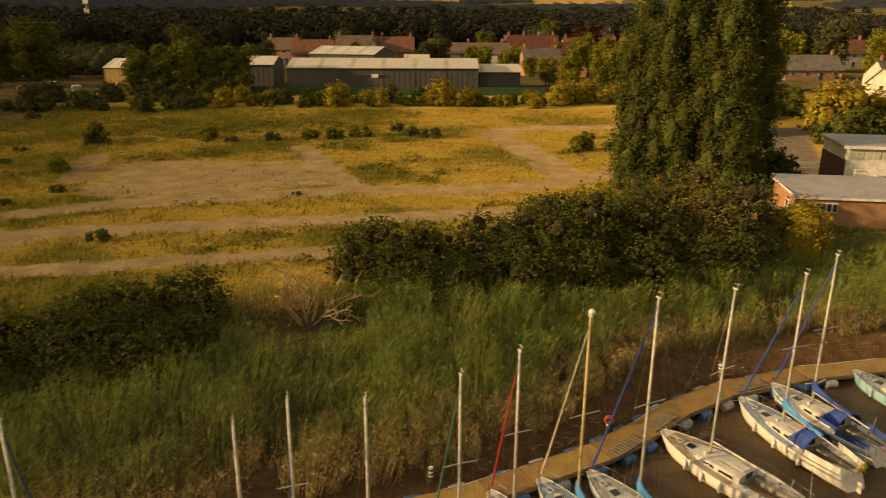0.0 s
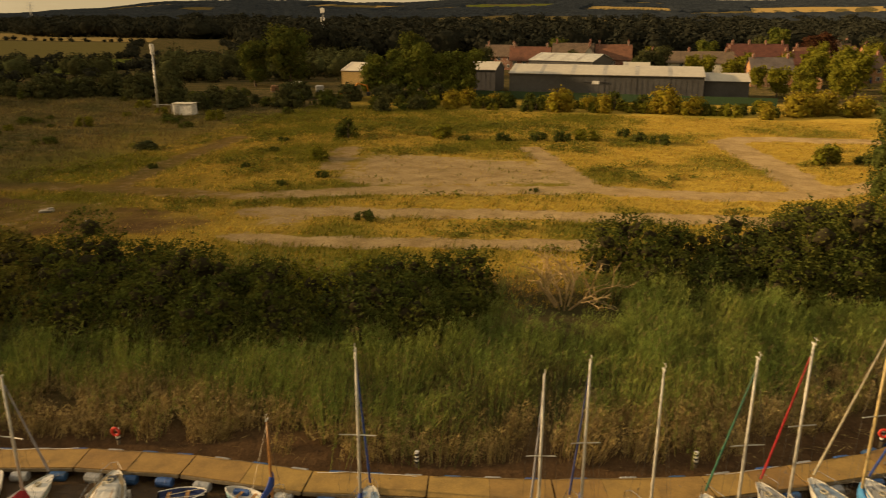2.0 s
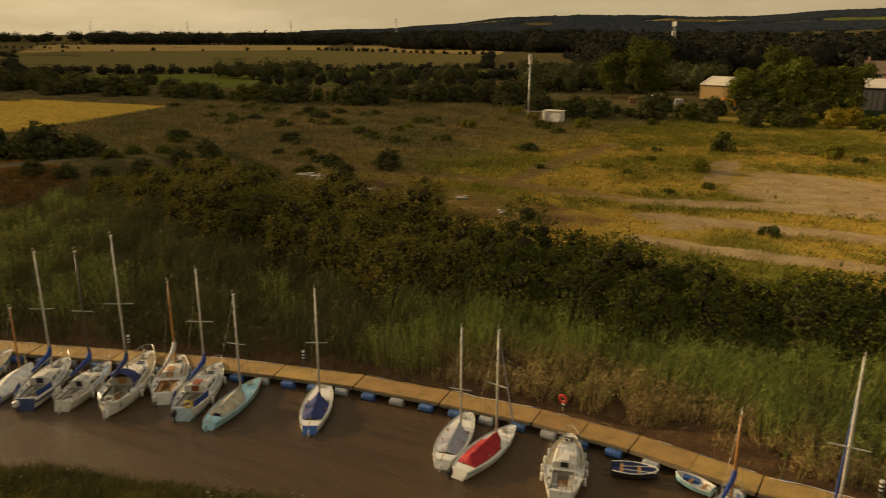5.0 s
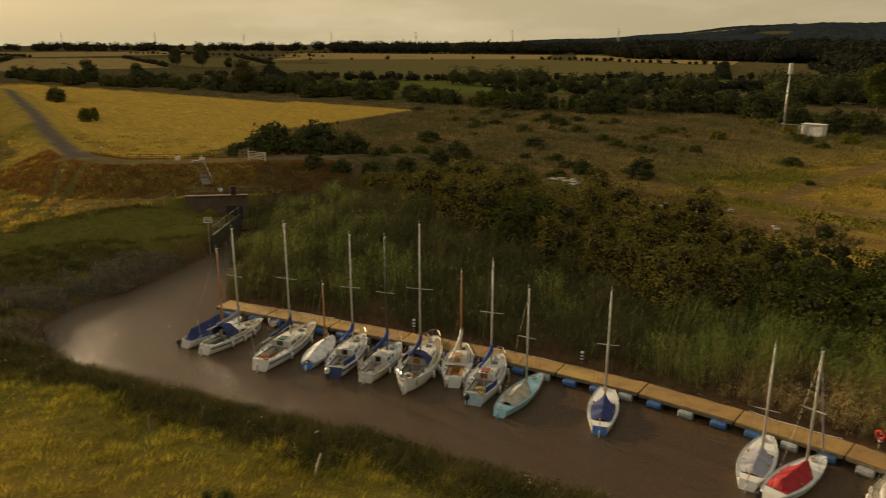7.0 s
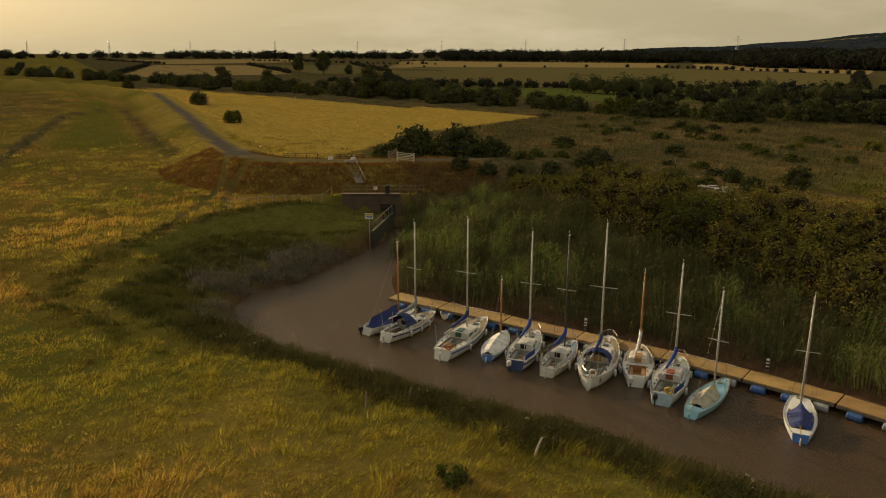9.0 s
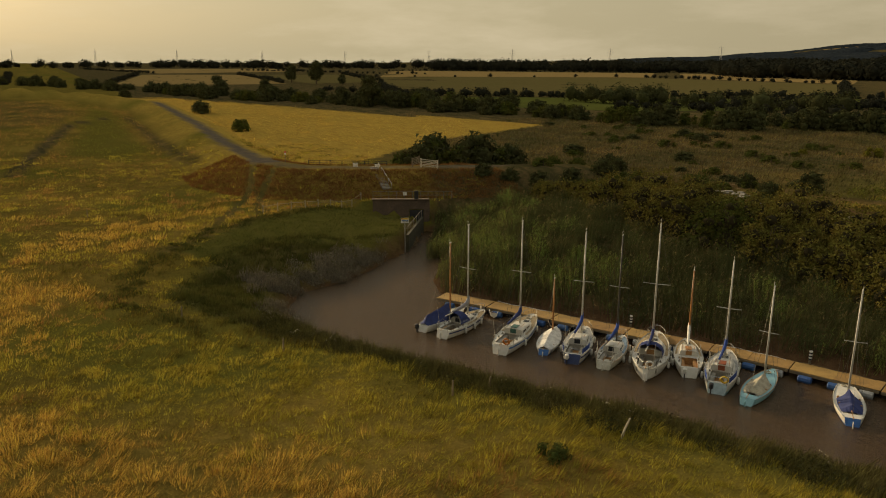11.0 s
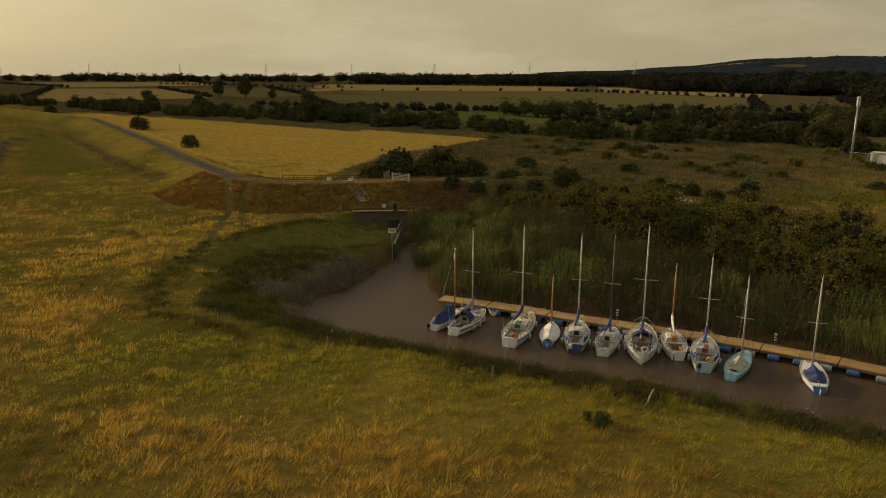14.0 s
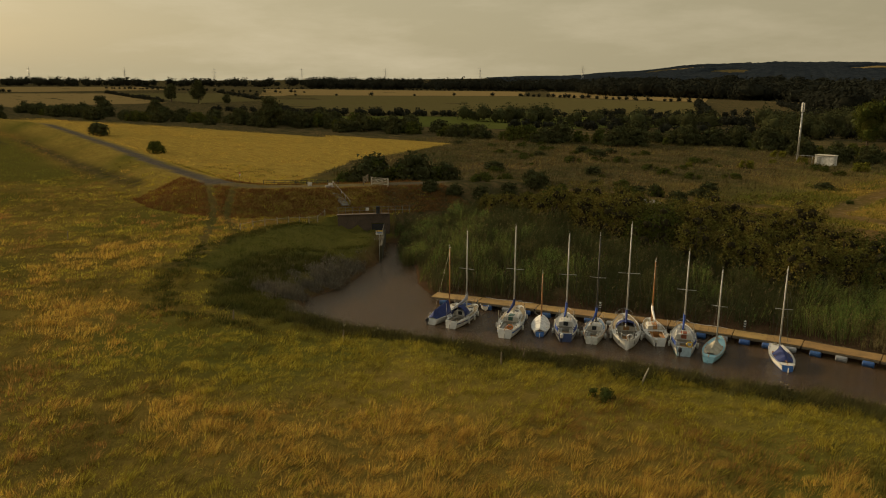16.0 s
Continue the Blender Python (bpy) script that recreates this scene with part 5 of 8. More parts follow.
# weedy mounds over the waste ground
x, y = scatter(5200, -85, 46, 60, 142, r)
keep = wobble(x, y, 8, 4.0) + 0.5 * wobble(x, y, 3, 1.0) + 0.5 * (y > 126) * (x < -12) - 0.35 * (x > 0) > 0.4
for line, w in TRACKS:
    keep &= seg_dist(x, y, line) > w + 0.6
for poly in PADS:
    keep &= ~inside(x, y, poly)
mounds("waste_scrub", np.stack([x[keep], y[keep]], -1), 0.75, 34, 0.17, leafmat("mugwort_leaf", (0.15, 0.155, 0.033), (0.22, 0.19, 0.045)), "low green weeds in patches on waste ground", "scrub", 43)

# ---------------- bushes and trees further off ----------------
B_DARK = bush_kind(1, 7, 5, 1000, 0.34, DARKLEAF, "dark rounded hawthorn bush on rough ground", "scattered bushes")
B_OLIVE = bush_kind(2, 6, 4, 900, 0.3, HEDGELEAF, "olive-green scrub bush on rough ground", "scattered bushes")
B_YELLOW = bush_kind(3, 6, 5.5, 1150, 0.3, YELLOWLEAF, "yellow-green bush before a warehouse", "scattered bushes")
B_GREEN = bush_kind(4, 5, 3, 900, 0.22, OLIVELEAF, "low green bush on waste ground", "scattered bushes")
B_SMALL = bush_kind(5, 3, 1.8, 800, 0.13, POPLARLEAF, "small green sapling bush on waste ground", "scattered bushes")
T_DARK = tree_kind(11, 10, 12, 2200, 0.42, DARKLEAF, "broad dark green deciduous tree", "scattered trees")
T_GREEN = tree_kind(12, 9, 12, 2800, 0.36, leafmat("lime_leaf", (0.1, 0.12, 0.025), (0.14, 0.14, 0.03)), "tall green deciduous tree by the yards", "scattered trees")
T_OLIVE = tree_kind(13, 8, 9, 2200, 0.34, OLIVELEAF, "yellow-green garden tree among houses", "scattered trees")
T_WILLOW = tree_kind(14, 17, 17, 4600, 0.44, HEDGELEAF, "large grey-green willow by a yard", "scattered trees")
T_COPPER = tree_kind(15, 10, 12, 2000, 0.42, leafmat("copper_leaf", (0.07, 0.03, 0.018), (0.09, 0.04, 0.02)), "dark copper beech among houses", "scattered trees")
seedr = np.random.default_rng(51)


def rz_():
    return float(seedr.random() * 360)


# beside the flood bank and the gate
for x, y, s in ((-135.6, 28.6, 1.0), (-134.6, 31, 1.15), (-133, 33.5, 1.2), (-131.3, 36, 1.2), (-129.6, 38.5, 1.2), (-127.8, 41, 1.1), (-126.2, 43.2, 0.9), (-136, 34, 1.1), (-132, 39, 1.1), (-121.5, 49, 0.7), (-120, 53, 0.6), (-116, 59, 0.5), (-114.5, 31, 0.42), (-111.5, 34, 0.4), (-108.5, 37, 0.42), (-107, 42, 0.45), (-107.5, 48, 0.5), (-107, 55, 0.45), (-112, 52, 0.4),  (-122, 62, 0.45), (-118, 60, 0.4), (-100, 41, 0.6), (-230, 21.5, 0.95), (-236, 23.5, 0.7), (-306, 25, 0.95), (-315, 26, 0.85), (-448, 12, 0.9),
                (-128, 36, 0.45), (-124, 40, 0.4), (-96, 43, 0.7), (-104, 50, 0.5)):
    plant(B_DARK if seedr.random() < 0.7 else B_OLIVE, x, y, s, rz_())
# scrub belts; the far ones are joined
distant = []
for line, sp, jit, lo, hi, kinds in (([(-480, 40), (-400, 62), (-320, 92), (-262, 110), (-215, 122)], 3.6, 6, 0.6, 1.5, (B_DARK, B_DARK, B_OLIVE)), ([(-430, 70), (-330, 110), (-270, 135)], 7, 6, 0.7, 1.3, (B_DARK, B_OLIVE)), ([(-700, -40), (-560, 20), (-470, 55)], 6, 7, 0.8, 1.5, (B_DARK,)),
                                     ([(-212, 120), (-188, 128), (-160, 142), (-135, 160), (-112, 168)], 4.6, 5, 0.8, 1.3, (B_DARK, B_OLIVE)), ([(-180, 150), (-150, 165), (-120, 182)], 6, 6, 0.8, 1.3, (B_DARK, B_OLIVE)),
                                     ([(-110, 150), (-92, 152), (-80, 158)], 4.2, 4, 0.7, 1.1, (B_DARK, B_OLIVE)), ([(-92, 172), (-70, 172), (-48, 174)], 4.5, 3, 0.6, 1.0, (B_OLIVE, B_DARK)),
                                     ([(-48, 165), (-20, 165), (8, 166), (34, 170), (60, 178)], 4.2, 2.5, 0.5, 1.05, (B_YELLOW, B_YELLOW, B_OLIVE, B_GREEN)), ([(-50, 169), (0, 169), (44, 175)], 2.6, 2.5, 0.45, 0.9, (B_GREEN, B_GREEN, B_OLIVE, B_YELLOW)),
                                     ([(-120, 118), (-105, 128), (-92, 132)], 7, 5, 0.4, 0.8, (B_OLIVE, B_GREEN)), ([(60, 120), (75, 128), (100, 140), (140, 160)], 4, 4, 1.0, 1.6, (B_YELLOW, B_OLIVE, B_OLIVE)), ([(50, 130), (58, 150), (70, 170)], 5, 4, 0.8, 1.3, (B_YELLOW, B_OLIVE)),
                                     ([(-96, 66), (-88, 64), (-80, 62)], 6, 3, 0.4, 0.7, (B_OLIVE, B_DARK)), ([(40, 92), (43, 90)], 2, 1, 0.5, 0.8, (B_DARK,))):
    for x, y in along(line, sp, jit, int(abs(line[0][0])) + int(line[0][1])):
        kind, size = kinds[int(seedr.integers(len(kinds)))], lo + (hi - lo) * seedr.random()
        if x < -195 or x < -105 and y > 140:
            distant.append((kind, x, y, size))
        else:
            plant(kind, x, y, size, rz_())
for line, sp, jit in (([(-114, 157), (-80, 159), (-48, 162)], 2.6, 4.5), ([(-112, 171), (-80, 172), (-50, 174)], 2.4, 5), ([(-128, 150), (-104, 154)], 3, 4)):
    for x, y in along(line, sp, jit, int(line[0][1])):
        distant.append(((B_OLIVE, B_DARK, B_GREEN, B_OLIVE)[int(seedr.integers(4))], x, y, 0.3 + 0.5 * seedr.random()))
masses = {}
for kind, x, y, size in distant:
    me = [c.data for c in kind.children if c.name.startswith("crown")][0]
    V, F, o = masses.setdefault(me.materials[0].name, [[], [], [0]])
    if me.name not in BALLS:
        co, ix = np.zeros(len(me.vertices) * 3), np.zeros(len(me.loops), dtype=np.int32)
        me.vertices.foreach_get("co", co)
        me.loops.foreach_get("vertex_index", ix)
        BALLS[me.name] = co.reshape(-1, 3), ix.reshape(-1, 3)
    co, ix = BALLS[me.name]
    a = seedr.random() * 6.28
    turn = np.array([[math.cos(a), math.sin(a), 0], [-math.sin(a), math.cos(a), 0], [0, 0, 1]])
    V.append(co @ turn * size * np.array([1, 1, 0.85 + 0.3 * seedr.random()]) + np.array([x, y, gz(x, y) - 0.2]))
    F.append(ix + o[0])
    o[0] += len(co)
for nm, lbl in (("dark_leaf", "dark belts of hawthorn scrub across the plain"), ("hawthorn_leaf", "olive-green scrub along the far edges of the rough ground"), ("olive_leaf", "yellow-green scrub before the yards")):
    V, F, o = masses[nm]
    tagged(new("scrub_belt", mesh_of("scrub_belt", np.concatenate(V), np.concatenate(F), MATS[nm])), lbl, "scrub", kind="stuff")
# single bushes on the waste ground
for x, y, s, k in ((-51, 96, 0.75, B_GREEN), (-58, 88, 0.5, B_SMALL), (-54, 116, 0.8, B_OLIVE), (-60, 101, 0.55, B_SMALL), (-63, 110, 0.6, B_SMALL), (-38, 121, 0.9, B_GREEN), (-34, 119, 0.7, B_SMALL), (-22, 122, 1.0, B_SMALL), (-18, 123, 1.1, B_SMALL), (-28, 121, 1.0, B_SMALL), (-14, 125, 0.8, B_GREEN),
                   (-5, 126, 1.0, B_SMALL), (-2, 124, 1.1, B_SMALL), (-8, 131, 0.9, B_SMALL), (12, 78, 0.8, B_SMALL), (14, 75, 1.2, B_SMALL), (17, 72, 1.2, B_SMALL), (21, 112, 0.9, B_GREEN), (26, 114, 0.9, B_SMALL), (24, 124, 0.8, B_SMALL), (31, 118, 1.0, B_SMALL), (-32, 66, 0.7, B_SMALL), (-45, 85, 0.6, B_SMALL),
                   (-48, 79, 0.5, B_SMALL), (-70, 84, 0.5, B_SMALL), (-17, 84, 0.4, B_SMALL), (-44.8, -6.9, 0.55, B_SMALL), (-20, 49, 0.8, B_GREEN)):
    plant(k, x, y, s, rz_())
# low dark scrub over the rough ground
for x, y in along([(-188, 108), (-150, 112), (-110, 118), (-84, 120)], 5, 6, 5) + along([(-170, 84), (-130, 92), (-92, 98)], 6, 7, 6) + along([(-140, 66), (-112, 74), (-84, 80)], 8, 6, 7) + along([(-118, 50), (-96, 54)], 6, 4, 8):
    o = plant(B_OLIVE if seedr.random() < 0.6 else B_DARK, x, y, 0.25 + 0.3 * seedr.random(), rz_())
    o.scale = (o.scale[0] * 1.4, o.scale[1] * 1.4, o.scale[2] * 0.7)
# trees by the yards and houses
for x, y, s, k in ((-72, 180, 0.95, T_GREEN), (-66, 182, 1.05, T_GREEN), (-60, 181, 1.1, T_GREEN), (-54, 183, 1.1, T_GREEN), (-49, 184, 1.05, T_GREEN), (-107, 203, 1.0, T_WILLOW), (-117, 200, 0.75, T_WILLOW), (-84, 250, 0.8, T_WILLOW), (28, 208, 0.9, T_OLIVE), (34, 200, 0.6, T_OLIVE), (42, 205, 0.9, T_OLIVE), (48, 215, 1.2, T_OLIVE),
                   (14, 262, 0.9, T_OLIVE), (-1, 262, 1.0, T_DARK), (-6, 258, 0.9, T_DARK), (20, 250, 0.8, T_OLIVE), (50, 250, 1.2, T_OLIVE), (56, 258, 1.2, T_OLIVE), (45, 330, 1.3, T_GREEN), (60, 345, 1.2, T_COPPER), (68, 350, 1.2, T_COPPER), (80, 330, 1.3, T_DARK), (40, 350, 1.2, T_DARK), (96, 240, 1.2, T_OLIVE), (118, 262, 1.5, T_OLIVE), (130, 258, 1.6, T_DARK), (142, 250, 1.5, T_OLIVE),
                   (86, 200, 1.0, T_GREEN), (70, 205, 0.9, T_OLIVE), (36, 222, 0.8, T_OLIVE), (40, 230, 1.1, T_OLIVE), (46, 262, 1.2, T_OLIVE), (28, 284, 1.0, T_OLIVE), (54, 296, 1.2, T_OLIVE), (70, 290, 1.2, T_OLIVE), (16, 300, 1.0, T_GREEN), (-4, 296, 1.0, T_OLIVE), (-38, 292, 1.0, T_GREEN), (88, 262, 1.4, T_OLIVE), (104, 300, 1.6, T_OLIVE), (126, 300, 1.7, T_OLIVE), (60, 226, 1.0, T_OLIVE), (52, 236, 0.9, T_OLIVE), (26, 232, 0.7, T_OLIVE), (72, 240, 1.1, T_OLIVE), (38, 268, 1.0, T_OLIVE), (62, 276, 1.1, T_OLIVE), (10, 275, 0.8, T_OLIVE), (-600, 168, 1.5, T_DARK), (-640, 160, 1.25, T_DARK), (-308, 93, 1.1, T_DARK), (-318, 96, 0.9, T_DARK), (-400, 74, 0.9, T_DARK), (-455, 62, 0.95, T_DARK), (-560, 175, 0.8, T_DARK), (104, 165, 0.9, T_GREEN), (126, 190, 1.0, T_DARK), (-30, 258, 0.8, T_DARK), (-60, 262, 0.9, T_DARK), (-80, 222, 0.8, T_DARK)):
    plant(k, x, y, s, rz_())


# far woods and field hedges, each joined
def woodland(name, pts, hgt, wid, n, size, material, label, seed):
    r = np.random.default_rng(seed)
    iv, jf = ico(1)
    P = np.array(pts)
    zz = ground(P[:, 0], P[:, 1])
    N = len(P)
    s = 0.5 + 0.8 * r.random(N)
    rad = np.stack([wid / 2 * s, wid / 2 * s * (0.85 + 0.3 * r.random(N)), hgt / 2 * s], -1)
    cen = np.stack([P[:, 0], P[:, 1], zz + rad[:, 2] * 0.92], -1)
    d_ = sphere_dirs(N * n, r, 0.4).reshape(N, n, 3)
    lump = 1 + 0.14 * np.sin(d_[..., 0] * 4 + np.arange(N)[:, None]) * np.sin(d_[..., 1] * 4.5 + 2) + 0.13 * r.normal(size=(N, n))
    p = (cen[:, None] + d_ * rad[:, None] * lump[..., None]).reshape(-1, 3)
    nr = d_.reshape(-1, 3) + r.normal(size=(N * n, 3)) * 0.3
    nr /= np.linalg.norm(nr, axis=1, keepdims=True)
    vs, fs = diamonds(p, nr, size * (0.6 + 0.8 * r.random(N * n)), 0.7, r)
    cv = (cen[:, None] + iv[None] * rad[:, None] * 0.74 * (1 + 0.2 * np.sin(iv[None] * 5 + np.arange(N)[:, None, None]))).reshape(-1, 3)
    cf = (jf[None] + (np.arange(N) * len(iv))[:, None, None]).reshape(-1, 3) + len(vs)
    return tagged(new(name, leaf_mesh(name, np.concatenate([vs, cv]), [fs, cf], material)), label, "woodland", kind="stuff")


def sector(az0, az1, r0, r1, n, seed):
    """Points between two bearings (the camera's yaw) and two distances, each given at both bearings."""
    r = np.random.default_rng(seed)
    u, v = r.random(n), r.random(n)
    az = np.radians(az0 + (az1 - az0) * u)
    d_ = (r0[0] + (r0[1] - r0[0]) * u) * (1 - v) + (r1[0] + (r1[1] - r1[0]) * u) * v
    return np.stack([-np.sin(az) * d_, np.cos(az) * d_], -1)


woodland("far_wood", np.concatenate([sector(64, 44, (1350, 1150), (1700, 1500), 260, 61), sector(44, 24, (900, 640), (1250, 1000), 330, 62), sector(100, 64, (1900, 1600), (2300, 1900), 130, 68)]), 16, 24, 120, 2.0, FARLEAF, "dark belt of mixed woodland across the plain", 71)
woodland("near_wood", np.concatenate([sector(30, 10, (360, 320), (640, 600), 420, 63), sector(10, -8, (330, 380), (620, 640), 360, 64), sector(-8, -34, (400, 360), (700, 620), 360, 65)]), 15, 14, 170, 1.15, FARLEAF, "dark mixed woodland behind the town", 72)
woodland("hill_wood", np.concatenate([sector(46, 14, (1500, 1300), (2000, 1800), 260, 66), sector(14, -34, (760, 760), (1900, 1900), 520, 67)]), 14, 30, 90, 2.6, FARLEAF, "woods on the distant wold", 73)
# wooded slopes of the wold, as one lumpy canopy
az_, rr_ = np.meshgrid(np.radians(np.arange(-36, 50, 0.22)), np.concatenate([np.arange(1750, 3400, 34)]))
CXW, CYW = -np.sin(az_) * rr_, np.cos(az_) * rr_
czw = ground(CXW, CYW) + 6 + 2.2 * wobble(CXW, CYW, 9, 1.0) + 1.0 * wobble(CXW, CYW, 31, 2.0)
gap = (wobble(CXW, CYW, 210, 3.0) + 0.5 * wobble(CXW, CYW, 90, 6.0) > 0.6) | (rr_ < 1850 + 180 * np.sin(az_ * 9))
for _, poly in FIELDS:
    gap |= inside(CXW, CYW, poly)
czw = np.where(gap, ground(CXW, CYW) - 3, czw)
na, nr_ = az_.shape[1], az_.shape[0]
iw = np.arange(na * nr_).reshape(nr_, na)
wq = np.stack([iw[:-1, :-1], iw[1:, :-1], iw[1:, 1:], iw[:-1, 1:]], -1).reshape(-1, 4)
# distance haze is put into the leaf colour as a blue tinge
tagged(new("wold_wood", mesh_of("wold_wood", np.stack([CXW, CYW, czw], -1).reshape(-1, 3), wq, mat("hazed_canopy", (0.022, 0.028, 0.034), 0.9, vary=0.6, scale=0.02, fine=0.12, second=(0.034, 0.04, 0.043), spec=0.0, matte=1.0))), "dark wooded slopes of distant hills", "woodland", kind="stuff")
hedges = []
for line, sp in (([(-372, 136), (-292, 236), (-250, 322), (-180, 350)], 3.2), ([(-470, 130), (-380, 160), (-330, 190)], 6), ([(-560, 207), (-470, 170), (-375, 138)], 5), ([(-805, 305), (-645, 550)], 46), ([(-640, 548), (-560, 545), (-400, 530)], 9), ([(-395, 530), (-330, 430), (-262, 338)], 6), ([(-1000, 200), (-620, 150)], 10),
                 ([(-1000, 340), (-640, 240)], 12), ([(-1260, 525), (-860, 775)], 8), ([(-1050, 85), (-700, 25)], 9), ([(-1700, 55), (-1120, 115)], 12), ([(-1650, 430), (-1250, 365)], 12), ([(-1400, 300), (-900, 420)], 14), ([(-235, 160), (-205, 240), (-200, 335)], 4), ([(-330, 545), (-240, 625), (-130, 425)], 6), ([(-200, 345), (-330, 540)], 5), ([(-1200, -60), (-700, -50)], 12), ([(-250, 240), (-190, 250), (-140, 262)], 3.5), ([(-210, 180), (-150, 215), (-120, 235)], 4)):
    hedges += along(line, sp, 1.4, int(sp * 10) + int(-line[0][0]))
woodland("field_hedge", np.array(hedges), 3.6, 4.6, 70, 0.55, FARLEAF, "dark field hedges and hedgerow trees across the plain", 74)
woodland("scrub_wood", np.concatenate([sector(36, 22, (250, 245), (330, 330), 150, 75), sector(58, 40, (330, 270), (345, 300), 40, 76)]), 7, 7, 150, 0.45, DARKLEAF, "dark scrub woodland beyond the rough ground", 77)

# ---------------- pontoon ----------------
def offset_line(line, d):
    """The polyline moved d to its right (towards the water)."""
    out = []
    for i, p in enumerate(line):
        a, b = line[max(i - 1, 0)], line[min(i + 1, len(line) - 1)]
        ux, uy = b[0] - a[0], b[1] - a[1]
        L = math.hypot(ux, uy)
        out.append((p[0] + uy / L * d, p[1] - ux / L * d))
    return out


PONT_W = 1.85
front = offset_line(PONTOON, PONT_W)
for i in range(len(PONTOON) - 1):
    (ax, ay), (bx, by), (cx, cy), (dx, dy) = PONTOON[i], PONTOON[i + 1], front[i + 1], front[i]
    mx, my = (ax + bx + cx + dx) / 4, (ay + by + cy + dy) / 4
    ang = math.atan2(by - ay, bx - ax)
    L = math.hypot(bx - ax, by - ay)
    tilt = 0.03 * math.sin(i * 2.3)
    t = thing("pontoon_section", (mx, my, DECK_Z), math.degrees(ang), "ochre boarded walkway section floating on plastic barrels", "pontoon", "floating pontoon")
    loc = [Vector((px - mx, py - my, 0)) for px, py in ((ax, ay), (bx, by), (cx, cy), (dx, dy))]
    rot2 = Matrix.Rotation(-ang, 3, "Z")
    c4 = [rot2 @ p for p in loc]
    # boards: wide sheets side by side with open joints
    n = max(1, round(L / 3.2))
    for k in range(n):
        u0, u1 = k / n + 0.0012, (k + 1) / n - 0.0012
        if k == 0:
            u0 = 0.012
        q = [c4[0].lerp(c4[1], u0), c4[0].lerp(c4[1], u1), c4[3].lerp(c4[2], u1), c4[3].lerp(c4[2], u0)]
        zt = 0.012 * math.sin(i * 5 + k * 2.1)
        g = Geo().add([(p.x, p.y, zt) for p in q] + [(p.x, p.y, zt - 0.045) for p in q], [(3, 2, 1, 0), (4, 5, 6, 7), (0, 1, 5, 4), (1, 2, 6, 5), (2, 3, 7, 6), (3, 0, 4, 7)])
        part("board", g, DECKING, t)
    for a, b, nm in ((c4[0], c4[1], "back_bearer"), (c4[3], c4[2], "front_bearer")):
        a2, b2 = a.lerp(b, 0.01), a.lerp(b, 0.99)
        g = Geo()
        mid = (a2 + b2) / 2
        g.box((mid.x, mid.y, -0.16), ((b2 - a2).length, 0.09, 0.2), math.atan2(b2.y - a2.y, b2.x - a2.x), 0.01)
        part(nm, g, OLDWOOD, t)
    # white rope and cable along the back edge
    pts = [c4[0].lerp(c4[1], u) + Vector((0, -0.08 + 0.06 * math.sin(u * 9 + i), 0.05 + 0.04 * math.sin(u * 14 + i))) for u in np.linspace(0.05, 0.9, 8)]
    part("rope", Geo().tube(pts, 0.018, 4), WHITEPAINT if i % 3 == 1 else OLDWOOD, t)
    # barrels under the front and back edges
    for k in range(3 if L > 5.5 else 2):
        u = (k + 0.6) / (3 if L > 5.5 else 2)
        for edge, off in (((c4[3], c4[2]), 0.16), ((c4[0], c4[1]), -0.35)):
            p = edge[0].lerp(edge[1], min(u, 0.9))
            hx = 0.46
            rows = []
            for s, rr in ((-hx, 0.22), (-hx + 0.05, 0.275), (-0.16, 0.275), (-0.14, 0.29), (-0.1, 0.275), (0.1, 0.275), (0.14, 0.29), (0.16, 0.275), (hx - 0.05, 0.275), (hx, 0.22)):
                rows.append([(p.x + s, p.y - off + rr * math.cos(2 * math.pi * j / 10), -0.47 + rr * math.sin(2 * math.pi * j / 10)) for j in range(10)])
            blue = (i * 3 + k) % 5 in (0, 1, 3)
            part("barrel", Geo().loft(rows, closed=True, cap=True), BARRELBLUE if blue else BARRELGREY, t, "blue plastic barrel" if blue else "grey plastic barrel", smooth=False)

# ---------------- boats ----------------


def hull_b(s, B, ts, be=0.62):
    """Half-breadth at s, 0 at the stern to 1 at the bow."""
    if s < 0.42:
        return B / 2 * (ts + (1 - ts) * math.sin(math.pi / 2 * s / 0.42))
    return B / 2 * max(0.012, math.cos(math.pi / 2 * (s - 0.42) / 0.58)) ** be


